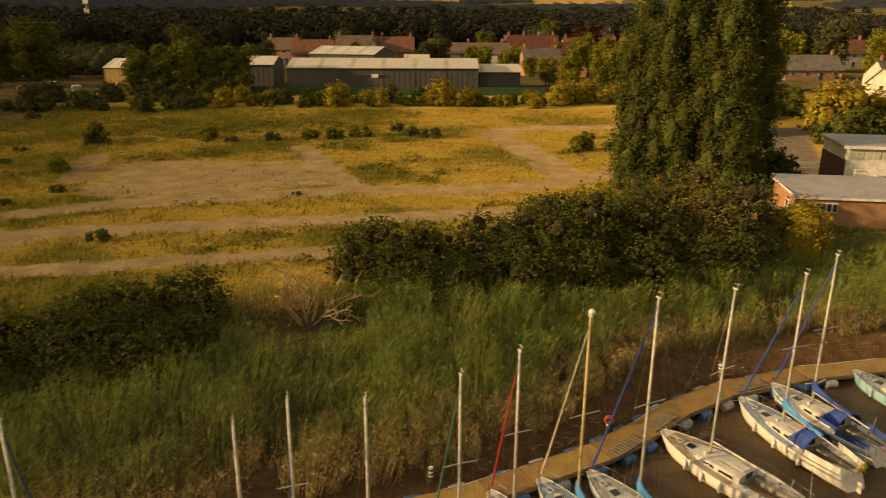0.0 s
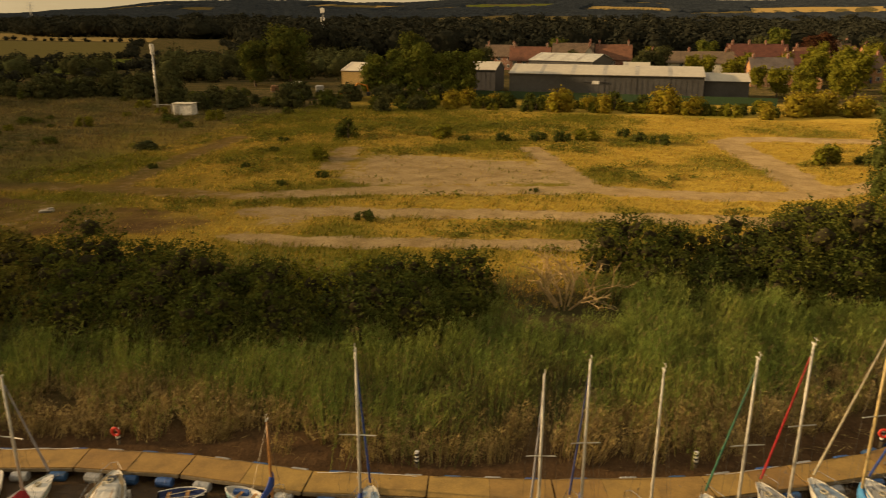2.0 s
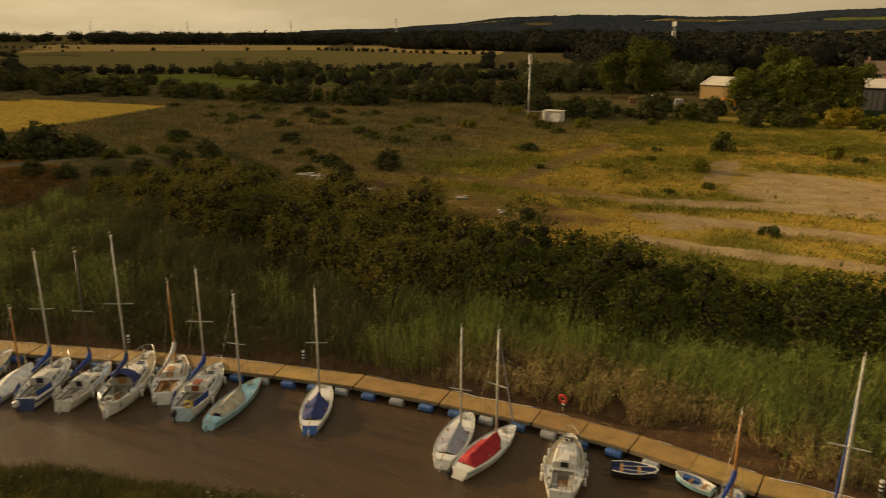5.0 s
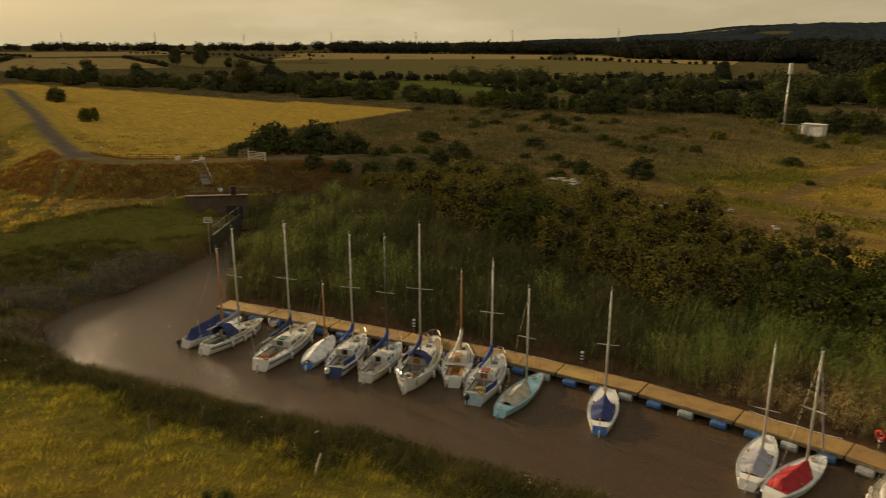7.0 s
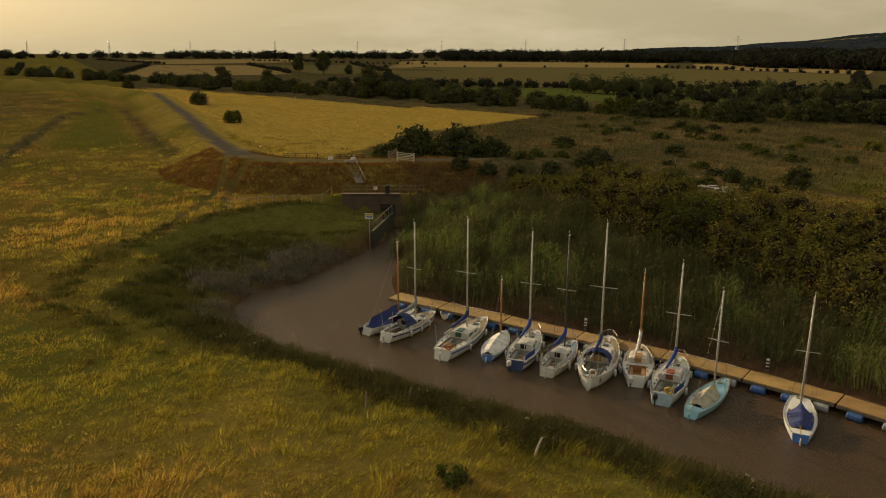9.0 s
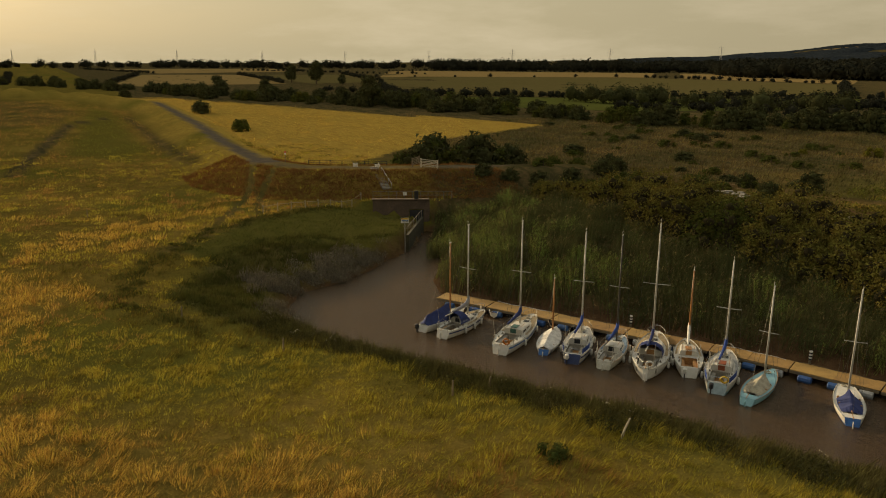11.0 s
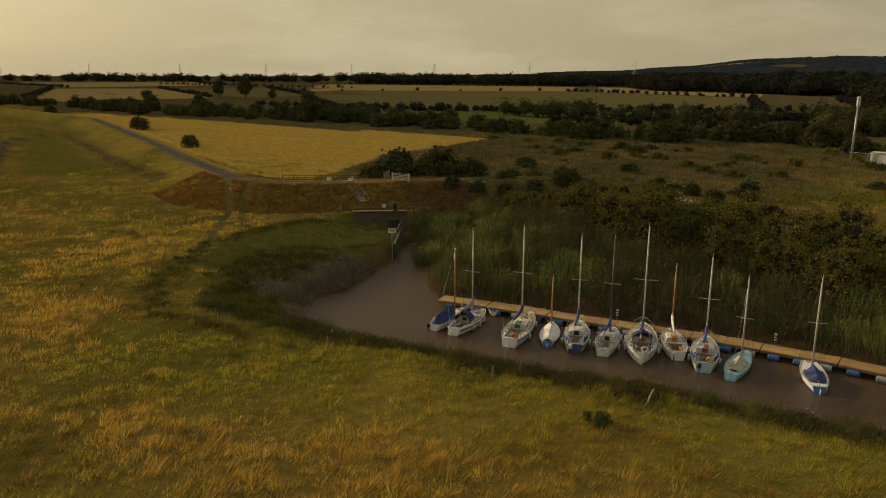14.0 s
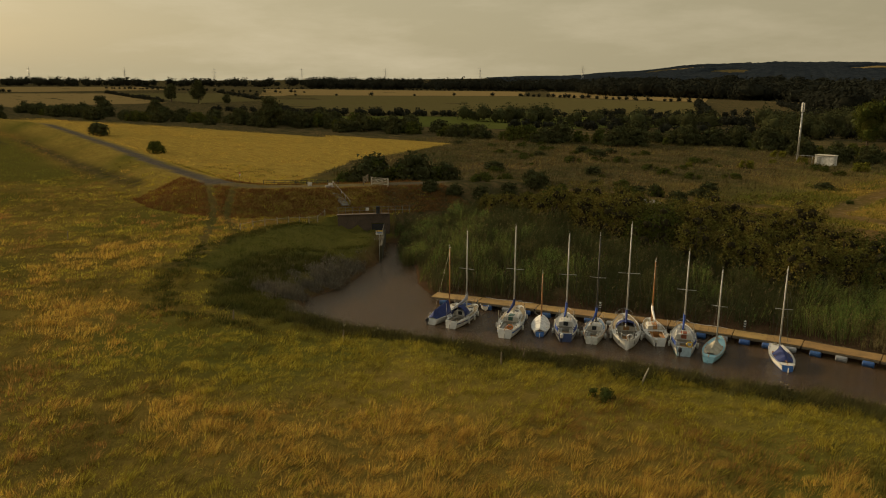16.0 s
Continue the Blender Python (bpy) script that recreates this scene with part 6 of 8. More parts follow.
def boat(name, bow, stern, B, fb, label, category="sailing boat", group="moored boats", hull=GEL, deckm=GELDECK, stripe=None, boot=None, transom=None, ts=0.72, cabin=(0.36, 0.68, 0.5), cockpit=(0.08, 0.36), mast=None,
         mast_f=0.58, mastm=ALU, spreader=1, boom=True, sail=None, cover=None, furl=None, sprayhood=None, outboard=False, rails=True, fenders=2, buoy=None, doubler=False, hatch=WINDOW, flat_cover=None, stays=True, fullcover=None, rake=0.0, rudder=True, aerial=False, wellm=None):
    """A moored boat, stern and bow given on the plan. mast: height of its head above the water."""
    sx, sy = stern
    fb *= 0.74
    ts *= 0.76 if cabin else 0.66
    L = math.hypot(bow[0] - sx, bow[1] - sy)
    head = math.degrees(math.atan2(bow[1] - sy, bow[0] - sx))
    t = thing(name, (sx, sy, WATER_Z), head, label, category, group)
    if doubler:
        ts = 0.16
    N = 16

    def half(s):
        if doubler and s < 0.42:
            return B / 2 * max(0.05, math.sin(math.pi / 2 * min(1, s / 0.42 + 0.02))) ** 0.7
        return hull_b(s, B, ts)

    def sheer(s):
        return fb * (1 + 0.28 * max(0, s - 0.35) ** 1.5 + 0.05 * max(0, 0.35 - s))

    def xs(s, z):
        """Raked stem and transom."""
        return L * (s - 0.05 * (1 - z / fb) * max(0, s - 0.8) * 5 + (0.05 * (z / fb) if s < 0.05 else 0))

    rows, st = [], [i / N for i in range(N + 1)]
    for s in st:
        b, zt = half(s), sheer(s)
        row = []
        for u, w in ((0.0, -0.42), (0.5, -0.3), (0.82, -0.02), (0.93, 0.35), (0.985, 0.7), (1.0, 1.0)):
            z = w * zt if w > 0 else w
            row.append((xs(s, z), -b * u, z))
        rows.append(row[::-1] + [(x, -y, z) for x, y, z in row[1:]])
    g = Geo().loft(rows)
    part("hull", g, hull, t, smooth=True)
    k = len(rows[0])
    part("transom", Geo().add([(x - 0.004, y, z) for x, y, z in rows[0]], [tuple(range(k))]), transom or hull, t)
    for mt, lo, hi, nm in ((stripe, 0.66, 0.84, "stripe"), (boot or GRIME, 0.0, 0.2 if boot else 0.1, "boot_stripe")):
        if mt:
            for sgn in (-1, 1):
                rr = []
                for s in st[:-1] + [0.99]:
                    b, zt = half(s), sheer(s)
                    pts = []
                    for w in (lo, hi):
                        u = np.interp(w, [0.0, 0.35, 0.7, 1.0], [0.82, 0.93, 0.985, 1.0])
                        pts.append((xs(s, w * zt), sgn * (b * u + 0.012), w * zt))
                    rr.append(pts)
                part(nm, Geo().loft(rr), mt, t)
    # deck with a well for the cockpit
    c0, c1 = cockpit
    cw = B * 0.27
    dr = []
    ss = sorted(set([0.0, c0, c1, 0.99] + [i / 18 for i in range(1, 18)]))
    ss = [s for s in ss if not any(abs(s - e) < 0.02 and s != e for e in (c0, c1))]
    dg = Geo()
    for s in ss:
        b, z = half(s) * 0.995, sheer(s) - 0.02
        w = min(cw, b * 0.8)
        cam_h = 0.06 * b
        dr.append([(xs(s, z), -b, z), (xs(s, z), -w, z + cam_h * 0.6), (xs(s, z), w, z + cam_h * 0.6), (xs(s, z), b, z)])
    for a, b2, s0, s1 in zip(dr[:-1], dr[1:], ss[:-1], ss[1:]):
        for j in range(3):
            if j == 1 and s0 >= c0 - 1e-6 and s1 <= c1 + 1e-6:
                continue
            dg.add([a[j], a[j + 1], b2[j + 1], b2[j]], [(0, 1, 2, 3)])
    part("deck", dg, deckm, t)
    dz = sheer(0.2)
    cg = Geo()
    x0, x1, zf = L * c0 + 0.01, L * c1, max(0.12, dz - 0.5)
    w0 = min(cw, half(c0) * 0.8)
    fl = [(x0, -w0, zf), (x1, -cw, zf), (x1, cw, zf), (x0, w0, zf)]
    tp = [(x0, -w0, dz), (x1, -cw, dz), (x1, cw, dz), (x0, w0, dz)]
    cg.add(fl + tp, [(0, 1, 2, 3), (0, 4, 5, 1), (1, 5, 6, 2), (2, 6, 7, 3), (3, 7, 4, 0)])
    for sg in (-1, 1):
        cg.box(((x0 + x1) / 2, sg * cw * 0.74, zf + 0.19), ((x1 - x0) * 0.96, cw * 0.46, 0.36), 0, 0.03)
    part("cockpit", cg, wellm or WELL, t)
    # toe rails
    for sg in (-1, 1):
        pts = [(xs(s, sheer(s)), sg * half(s) * 0.985, sheer(s) + 0.015) for s in [0.02] + st[1:-1] + [0.985]]
        part("toe_rail", Geo().tube(pts, 0.025, 4), TEAK if hull is not GEL else ALU, t)
    top = sheer(0.5)
    if cabin:
        k0, k1, hh = cabin
        sides, cr = Geo(), Geo()
        rr = []
        for q in range(9):
            s = k0 + (k1 - k0) * q / 8
            b = min(half(s) * 0.68, B * 0.32) * (1 - 0.12 * (q / 8) ** 2)
            hz = hh * (1 - 0.55 * (q / 8) ** 2.2) * (0.25 if q == 8 else 1)
            z = sheer(s) - 0.03
            x = L * s
            rr.append([(x, -b, z), (x, -b * 0.93, z + hz * 0.8), (x, -b * 0.8, z + hz), (x, 0, z + hz * 1.12), (x, b * 0.8, z + hz), (x, b * 0.93, z + hz * 0.8), (x, b, z)])
        cr.loft(rr)
        cr.add(rr[0], [tuple(range(7))])
        cab = part("coachroof", cr, deckm if cabin[2] < 0.9 else hull, t)
        top = sheer(mast_f) + hh * 0.75
        for sg in (-1, 1):
            for w0_, w1_ in ((0.12, 0.42), (0.5, 0.76)):
                pts = []
                for u, hfac in ((w0_, 0.3), (w1_, 0.34), (w1_ - 0.02, 0.68), (w0_ + 0.02, 0.7)):
                    s = k0 + (k1 - k0) * u
                    b = min(half(s) * 0.68, B * 0.32) * (1 - 0.12 * u ** 2)
                    hz = hh * (1 - 0.55 * u ** 2.2)
                    pts.append((L * s, sg * (b * (1 - 0.0875 * hfac) + 0.012), sheer(s) - 0.03 + hz * hfac))
                o = part("window", Geo().add(pts, [(0, 1, 2, 3) if sg < 0 else (3, 2, 1, 0)]), WINDOW, cab, "smoked window")
        hx = L * (k0 + 0.02)
        hz0 = sheer(k0) + hh
        cg2 = Geo().box((hx + 0.3, 0, hz0 + 0.045), (0.75, B * 0.22, 0.06), 0, 0.02)
        part("sliding_hatch", cg2, hatch if hatch is not WINDOW else deckm, cab)
        part("companionway", Geo().box((L * k0 - 0.012, 0, hz0 - hh * 0.42), (0.02, B * 0.2, hh * 0.75)), hatch, cab, "companionway board")
        part("fore_hatch", Geo().box((L * (k1 + 0.07), 0, sheer(k1 + 0.07) + 0.05), (0.45, 0.45, 0.06), 0, 0.02), WINDOW, t, "smoked fore hatch")
        for sg in (-1, 1):
            part("grab_rail", Geo().tube([(L * (k0 + 0.04), sg * B * 0.2, hz0 + 0.07), (L * (k0 + (k1 - k0) * 0.6), sg * B * 0.18, hz0 + 0.02)], 0.018, 4), TEAK, cab)
    if sprayhood:
        k0 = cabin[0]
        rr = []
        for q, (dx_, hh_) in enumerate(((-0.6, 0.7), (-0.15, 0.74), (0.45, 0.58), (0.85, 0.06))):
            z = sheer(k0) + cabin[2] * 0.85
            w = B * 0.34
            rr.append([(L * k0 + dx_, w * math.cos(a), z - 0.25 + (hh_ + 0.25) * math.sin(a) ** 0.7) for a in np.linspace(0, math.pi, 9)])
        part("sprayhood", Geo().loft(rr), sprayhood, t, "canvas sprayhood")
    mx = L * mast_f
    if mast:
        mb = top - 0.05
        mh = mast
        lean = rake * mh
        part("mast", Geo().tube([(mx, 0, mb - 0.3), (mx - lean * 0.5, 0, (mb + mh) / 2), (mx - lean, 0, mh)], [0.075, 0.07, 0.05], 8), mastm, t, "", smooth=True)
        part("masthead", Geo().box((mx - lean, 0, mh + 0.03), (0.3, 0.06, 0.07)).tube([(mx - lean - 0.12, 0, mh + 0.05), (mx - lean - 0.12, 0, mh + 0.4)], 0.012, 4).tube([(mx - lean - 0.3, 0, mh + 0.3), (mx - lean + 0.08, 0, mh + 0.3)], 0.012, 4), ALU, t)
        sz = mb + (mh - mb) * (0.52 if mh > 7 else 0.4)
        sw = B * 0.36
        if spreader:
            g = Geo()
            for sg in (-1, 1):
                g.tube([(mx, 0, sz), (mx - 0.12, sg * sw, sz + 0.06)], [0.035, 0.025], 5)
            part("spreader", g, ALU, t)
        if stays:
            g = Geo()
            hd = (mx - lean, 0, mh - 0.15)
            g.tube([hd, (L * 0.985, 0, sheer(1) + 0.05)], 0.007, 3, False)
            g.tube([hd, (0.4, 0, sheer(0) + 0.05)], 0.007, 3, False)
            for sg in (-1, 1):
                cp = (mx - 0.1, sg * half(mast_f) * 0.95, sheer(mast_f))
                if spreader:
                    tip = (mx - 0.12, sg * sw, sz + 0.06)
                    g.tube([hd, tip, cp], 0.007, 3, False)
                    g.tube([(mx, 0, sz), cp], 0.007, 3, False)
                else:
                    g.tube([hd, cp], 0.007, 3, False)
            part("rigging", g, WIRE, t)
        if furl:
            a, b = Vector((mx - lean + 0.1, 0, mh * 0.93)), Vector((L * 0.97, 0, sheer(1) + 0.35))
            n = 9
            part("furled_sail", Geo().tube([b.lerp(a, q / n) for q in range(n + 1)], [0.062 - 0.034 * q / n + 0.01 * (q % 2) for q in range(n + 1)], 6), furl, t, "furled headsail")
        if boom:
            bz = top + 0.75
            bl = max(1.2, L * (mast_f - 0.1) * 0.95)
            part("boom", Geo().tube([(mx, 0, bz), (mx - bl, 0.06 * bl, bz - 0.08)], 0.05, 6), mastm, t)
            if sail:
                rr = []
                for q in range(10):
                    u = q / 9
                    x, y, z = mx + 0.08 - u * bl * 0.72, 0.06 * bl * u * 0.72, bz - 0.08 * u
                    hgt = 0.4 * (1 - u) ** 2 + 0.17 + 0.03 * math.sin(q * 2.5)
                    wd = 0.12 - 0.04 * u
                    rr.append([(x, y + wd * math.cos(a), z + 0.04 + hgt * 0.5 + hgt * 0.55 * math.sin(a)) for a in np.linspace(0, 2 * math.pi, 8, endpoint=False)])
                    if q == 0:
                        rr[-1] = [(px + 0.05, py, pz + 0.6 * max(0, pz - z)) for px, py, pz in rr[-1]]
                part("sail_cover", Geo().loft(rr, closed=True, cap=True), sail, t, "canvas sail cover", smooth=True)
    if cover:
        # cockpit cover, a sagging tent over the well
        k0, k1, ph = cover[1]
        rr = []
        for q in range(9):
            s = k0 + (k1 - k0) * q / 8
            b = min(half(s) * 0.8, B * 0.42) * (1 if q < 7 else 1 - 0.3 * (q - 6))
            z = sheer(s) + 0.03
            pk = ph * (0.75 + 0.35 * q / 8) * (0.15 if q == 0 else 1) + 0.03 * math.sin(q * 2.1)
            rr.append([(L * s, -b, z), (L * s, -b * 0.55, z + pk * 0.42), (L * s, -b * 0.15, z + pk * 0.9), (L * s, 0, z + pk), (L * s, b * 0.15, z + pk * 0.9), (L * s, b * 0.55, z + pk * 0.42), (L * s, b, z)])
        part("cockpit_cover", Geo().loft(rr), cover[0], t, "canvas cockpit cover")
    if fullcover:
        rr = []
        for q in range(15):
            s = q / 14 * 0.985
            b = half(s) * 1.03 + 0.02
            z = sheer(s)
            pk = 0.12 + 0.4 * math.sin(math.pi * min(1, s * 0.9 + 0.1))
            rr.append([(xs(s, z), -b, z - 0.12), (xs(s, z), -b, z + 0.02), (xs(s, z), -b * 0.5, z + pk * 0.55), (xs(s, z), 0, z + pk), (xs(s, z), b * 0.5, z + pk * 0.55), (xs(s, z), b, z + 0.02), (xs(s, z), b, z - 0.12)])
        part("boat_cover", Geo().loft(rr), fullcover, t, "canvas cover drawn over the whole deck")
    if rails:
        for nm, s0, s1, clo in (("pulpit", 0.86, 0.98, True), ("pushpit", 0.01, 0.1, False)):
            g = Geo()
            hh = 0.55
            P = [(L * s, sg * half(s) * 0.93, sheer(s)) for sg in (-1, 1) for s in ((s0, s1) if nm == "pulpit" else (s1, s0))]
            up = [(x, y, z + hh) for x, y, z in P]
            for a, b in zip(P, up):
                g.tube([a, b], 0.014, 4)
            g.tube([up[0], up[1], up[3], up[2]], 0.016, 4)
            part(nm, g, STEEL, t)
        for sg in (-1, 1):
            g = Geo()
            tops = []
            for s in (0.1, 0.28, 0.46, 0.64, 0.78, 0.86):
                p = (L * s, sg * half(s) * 0.95, sheer(s))
                q = (p[0], p[1], p[2] + 0.52)
                g.tube([p, q], 0.012, 4)
                tops.append(q)
            g.tube(tops, 0.008, 3, False)
            part("guard_rail", g, STEEL, t)
    for q in range(fenders):
        for sg in (-1, 1):
            s = 0.3 + 0.4 * q / max(1, fenders - 1)
            x, y, z = L * s, sg * (half(s) + 0.1), sheer(s) * 0.55
            rr = [[(x + w * math.cos(a), y + w * math.sin(a), z + h_) for a in np.linspace(0, 2 * math.pi, 8, endpoint=False)] for h_, w in ((-0.28, 0.03), (-0.22, 0.1), (0.22, 0.1), (0.28, 0.03))]
            f = part("fender", Geo().loft(rr, closed=True, cap=True), FENDER, t, smooth=True)
            part("lanyard", Geo().tube([(x, y, z + 0.27), (x, y - sg * 0.12, sheer(s) + 0.1)], 0.012, 4), WIRE, f)
    if outboard:
        g = Geo().box((-0.22, 0.35, fb * 0.95), (0.36, 0.3, 0.42), 0, 0.07)
        o = part("outboard_motor", g, RUBBER if outboard == 1 else GEL, t, "outboard motor cowl")
        part("leg", Geo().box((-0.2, 0.35, fb * 0.35), (0.14, 0.09, 1.0), 0, 0.02).box((-0.24, 0.35, -0.1), (0.3, 0.2, 0.03)), RUBBER, o)
    if rudder and not outboard:
        r_ = part("rudder", Geo().box((-0.16, 0, 0.05), (0.28, 0.05, fb * 1.5), 0, 0.015), hull, t)
        part("tiller", Geo().tube([(-0.12, 0, fb + 0.12), (L * 0.14, 0.05, fb + 0.25)], 0.025, 5), TEAK, r_)
    if buoy:
        part("lifebuoy", Geo().torus((L * 0.03, -half(0.04) * 0.6, sheer(0) + 0.38), 0.24, 0.075, Matrix.Rotation(1.4, 3, "Y")), buoy, t, "horseshoe lifebuoy on the rail")
    if aerial:
        part("radar_reflector", Geo().box((mx - 0.1, 0, mast + 0.25), (0.3, 0.3, 0.3), 0.6, 0.1), GEL, t)
    if cabin:
        # worn non-slip panels on deck and roof, weather cloths, poles at the stern
        kind = int(abs(bow[0]) * 7) % 3
        for sg in (-1, 1):
            k0, k1, hh = cabin
            rr = []
            for q in range(6):
                s = k0 + 0.03 + (0.9 - k0) * q / 5
                b0, b1 = half(s) * (0.74 if s < k1 else 0.2 + 0.5 * max(0, 1 - (s - k1) * 8)), half(s) * 0.9
                rr.append([(L * s, sg * b0, sheer(s) + 0.012 + 0.03 * half(s)), (L * s, sg * b1, sheer(s) + 0.004)])
            part("nonslip_panel", Geo().loft(rr), (NONSLIP_BLUE, NONSLIP_TAN, NONSLIP_GREY)[kind], t, "worn non-slip side deck")
            if rails and sail and kind != 1:
                rr = []
                for s in (0.05, 0.12, 0.2, 0.28):
                    y = sg * (half(s) * 0.95 + 0.02)
                    rr.append([(L * s, y, sheer(s) + 0.1), (L * s, y, sheer(s) + 0.5), (L * s, y + sg * 0.012, sheer(s) + 0.5), (L * s, y + sg * 0.012, sheer(s) + 0.1)])
                part("weather_cloth", Geo().loft(rr, closed=True, cap=True), sail if kind else WHITECANVAS, t, "canvas weather cloth on the rail")
            part("stern_pole", Geo().tube([(L * (0.06 + 0.03 * sg), sg * half(0.08) * 0.8, sheer(0.1)), (L * 0.05, sg * half(0.08) * 0.85, sheer(0.1) + 1.5 + 0.4 * kind)], 0.016, 4), ALU, t)
        part("vent", Geo().tube([(L * (cabin[1] - 0.06), B * 0.1, sheer(cabin[1]) + cabin[2] * 0.5), (L * (cabin[1] - 0.06), B * 0.1, sheer(cabin[1]) + cabin[2] * 0.5 + 0.22)], [0.09, 0.07], 8), GELDIRTY, t)
    # winches, cleats, a coil of rope and loose gear
    for sg in (-1, 1):
        for s in (c1 - 0.04, (c0 + c1) / 2):
            p = (L * s, sg * min(half(s) * 0.88, cw + 0.12), sheer(s))
            part("winch", Geo().tube([p, (p[0], p[1], p[2] + 0.14)], [0.085, 0.06], 8), STEEL if cabin else TEAK, t)
        part("cleat", Geo().box((L * 0.9, sg * half(0.9) * 0.5, sheer(0.9) + 0.04), (0.2, 0.05, 0.05), 0, 0.01), STEEL, t)
    part("rope_coil", Geo().torus((L * 0.84, 0.1, sheer(0.84) + 0.06), 0.17, 0.045, None, 12, 5), TANCANVAS, t, "coil of mooring rope")
    if not cover and not fullcover:
        part("cockpit_sole", Geo().box(((x0 + x1) / 2, 0, zf + 0.012), ((x1 - x0) * 0.9, cw * 0.95, 0.02)), TEAK, t, "timber cockpit sole")
        part("locker", Geo().box((x0 + 0.35, 0, zf + 0.16), (0.5, cw * 0.8, 0.3), 0, 0.04), GELDIRTY, t)
    # mooring lines to the pontoon
    lines = []
    for sg in (-1, 1):
        a = Vector((L * 0.95, sg * 0.15, sheer(0.95)))
        b = Vector((L + 0.9, sg * 0.9, DECK_Z - WATER_Z + 0.02))
        part("mooring_line", Geo().tube([a, a.lerp(b, 0.5) - Vector((0, 0, 0.18)), b], 0.018, 4, False), WIRE, t)
    return t


W = -WATER_Z
# the group seen at the head of the creek
boat("motor_sailer", (-74.6, 5.0), (-72.0, -0.6), 2.0, 0.75, "small white boat under a navy tent cover with an outboard", cover=(NAVYCANVAS, (0.05, 0.62, 0.95)), mast=3.4 + W, mast_f=0.66, mastm=SPAR, spreader=0, outboard=1, boom=False, rails=False, cabin=None, cockpit=(0.1, 0.6))
boat("yacht", (-73.0, 6.2), (-69.9, 0.2), 2.2, 0.85, "small white yacht with a navy stripe and grey sail cover", stripe=NAVY, mast=5.35 + W, mast_f=0.6, sail=GREYCANVAS, sprayhood=NAVYCANVAS, fenders=3)
boat("yacht", (-69.6, 9.4), (-64.6, 2.6), 2.5, 0.95, "white yacht with blue side deck, blue sail cover and horseshoe buoy", stripe=BLUE, mast=6.25 + W, mast_f=0.55, sail=NAVYCANVAS, buoy=ORANGE, hatch=mat("green_hatch", (0.04, 0.12, 0.1), 0.5), deckm=GELDECK, outboard=False, fenders=2)
boat("day_boat", (-66.6, 9.6), (-62.9, 5.6), 1.75, 0.55, "slim covered day boat with a pale cover and blue transom", fullcover=WHITECANVAS, transom=BLUE, mast=1.6 + W, mast_f=0.7, mastm=SPAR, spreader=0, cabin=None, boom=False, rails=False, fenders=0, hull=GEL, boot=BLUE)
boat("yacht", (-65.0, 11.5), (-60.4, 6.5), 2.3, 0.95, "white yacht with a navy hull stripe, blue sail cover and outboard", stripe=NAVY, boot=NAVY, transom=NAVY, mast=5.75 + W, mast_f=0.64, sail=BLUECANVAS, outboard=2, fenders=2)
boat("yacht", (-62.2, 13.2), (-58.5, 8.0), 2.1, 0.75, "small cream yacht with an open stern and blue sail cover", mast=5.9 + W, mast_f=0.62, mastm=mat("dark_spar", (0.08, 0.075, 0.06), 0.5), sail=BLUECANVAS, hull=GELDIRTY, fenders=2, rudder=True, furl=None)
boat("yacht", (-61.0, 15.8), (-55.5, 9.4), 2.8, 1.1, "large white double-ended yacht with navy screens and fenders", doubler=True, mast=7.2 + W, mast_f=0.48, sail=NAVYCANVAS, sprayhood=NAVYCANVAS, fenders=4, buoy=WHITEPAINT, hatch=TEAK, stripe=None)
boat("cabin_boat", (-58.9, 17.0), (-54.3, 12.6), 2.2, 0.9, "white and varnished timber boat with a gaff rig and outboard", mast=3.3 + W, mast_f=0.72, sail=WHITECANVAS, mastm=SPAR, spreader=0, outboard=2, hatch=TEAK, rails=False, fenders=2, cabin=(0.42, 0.74, 0.45), wellm=TEAK)
boat("yacht", (-55.6, 18.0), (-51.4, 12.2), 2.4, 0.95, "white yacht with a blue transom, red hatch and blue sail cover", transom=PALEBLUE, boot=TURQ, mast=4.9 + W, mast_f=0.62, sail=BLUECANVAS, hatch=mat("red_brown_hatch", (0.3, 0.08, 0.03), 0.5), outboard=1, buoy=YELLOW, fenders=2)
boat("day_boat", (-51.8, 18.6), (-49.2, 12.6), 1.9, 0.6, "turquoise day boat with a tan cockpit cover", hull=TURQ, deckm=TURQ, cover=(TANCANVAS, (0.18, 0.62, 0.5)), mast=3.75 + W, mast_f=0.62, cabin=None, cockpit=(0.15, 0.55), rails=False, fenders=0, boom=False)
boat("day_boat", (-48.0, 21.3), (-43.9, 16.2), 1.95, 0.6, "white day boat with a navy cockpit cover and blue transom", transom=BLUE, boot=BLUE, cover=(NAVYCANVAS, (0.16, 0.58, 0.5)), mast=4.25 + W, mast_f=0.62, cabin=None, cockpit=(0.15, 0.55), rails=False, fenders=0, boom=False, deckm=GEL)
boat("day_boat", (-37.6, 24.1), (-35.3, 18.4), 1.95, 0.6, "white day boat with a grey cockpit cover", cover=(GREYCANVAS, (0.16, 0.62, 0.42)), mast=3.2 + W, mast_f=0.66, mastm=ALU, cabin=None, cockpit=(0.15, 0.6), rails=False, fenders=0, boom=False, deckm=GEL)
boat("day_boat", (-34.4, 24.4), (-34.0, 18.2), 1.95, 0.6, "white day boat with a red cockpit cover", stripe=TURQ, cover=(REDCANVAS, (0.14, 0.68, 0.5)), mast=3.7 + W, mast_f=0.66, mastm=ALU, cabin=None, cockpit=(0.15, 0.6), rails=False, fenders=0, boom=False, furl=GREYCANVAS, outboard=1, deckm=GEL)
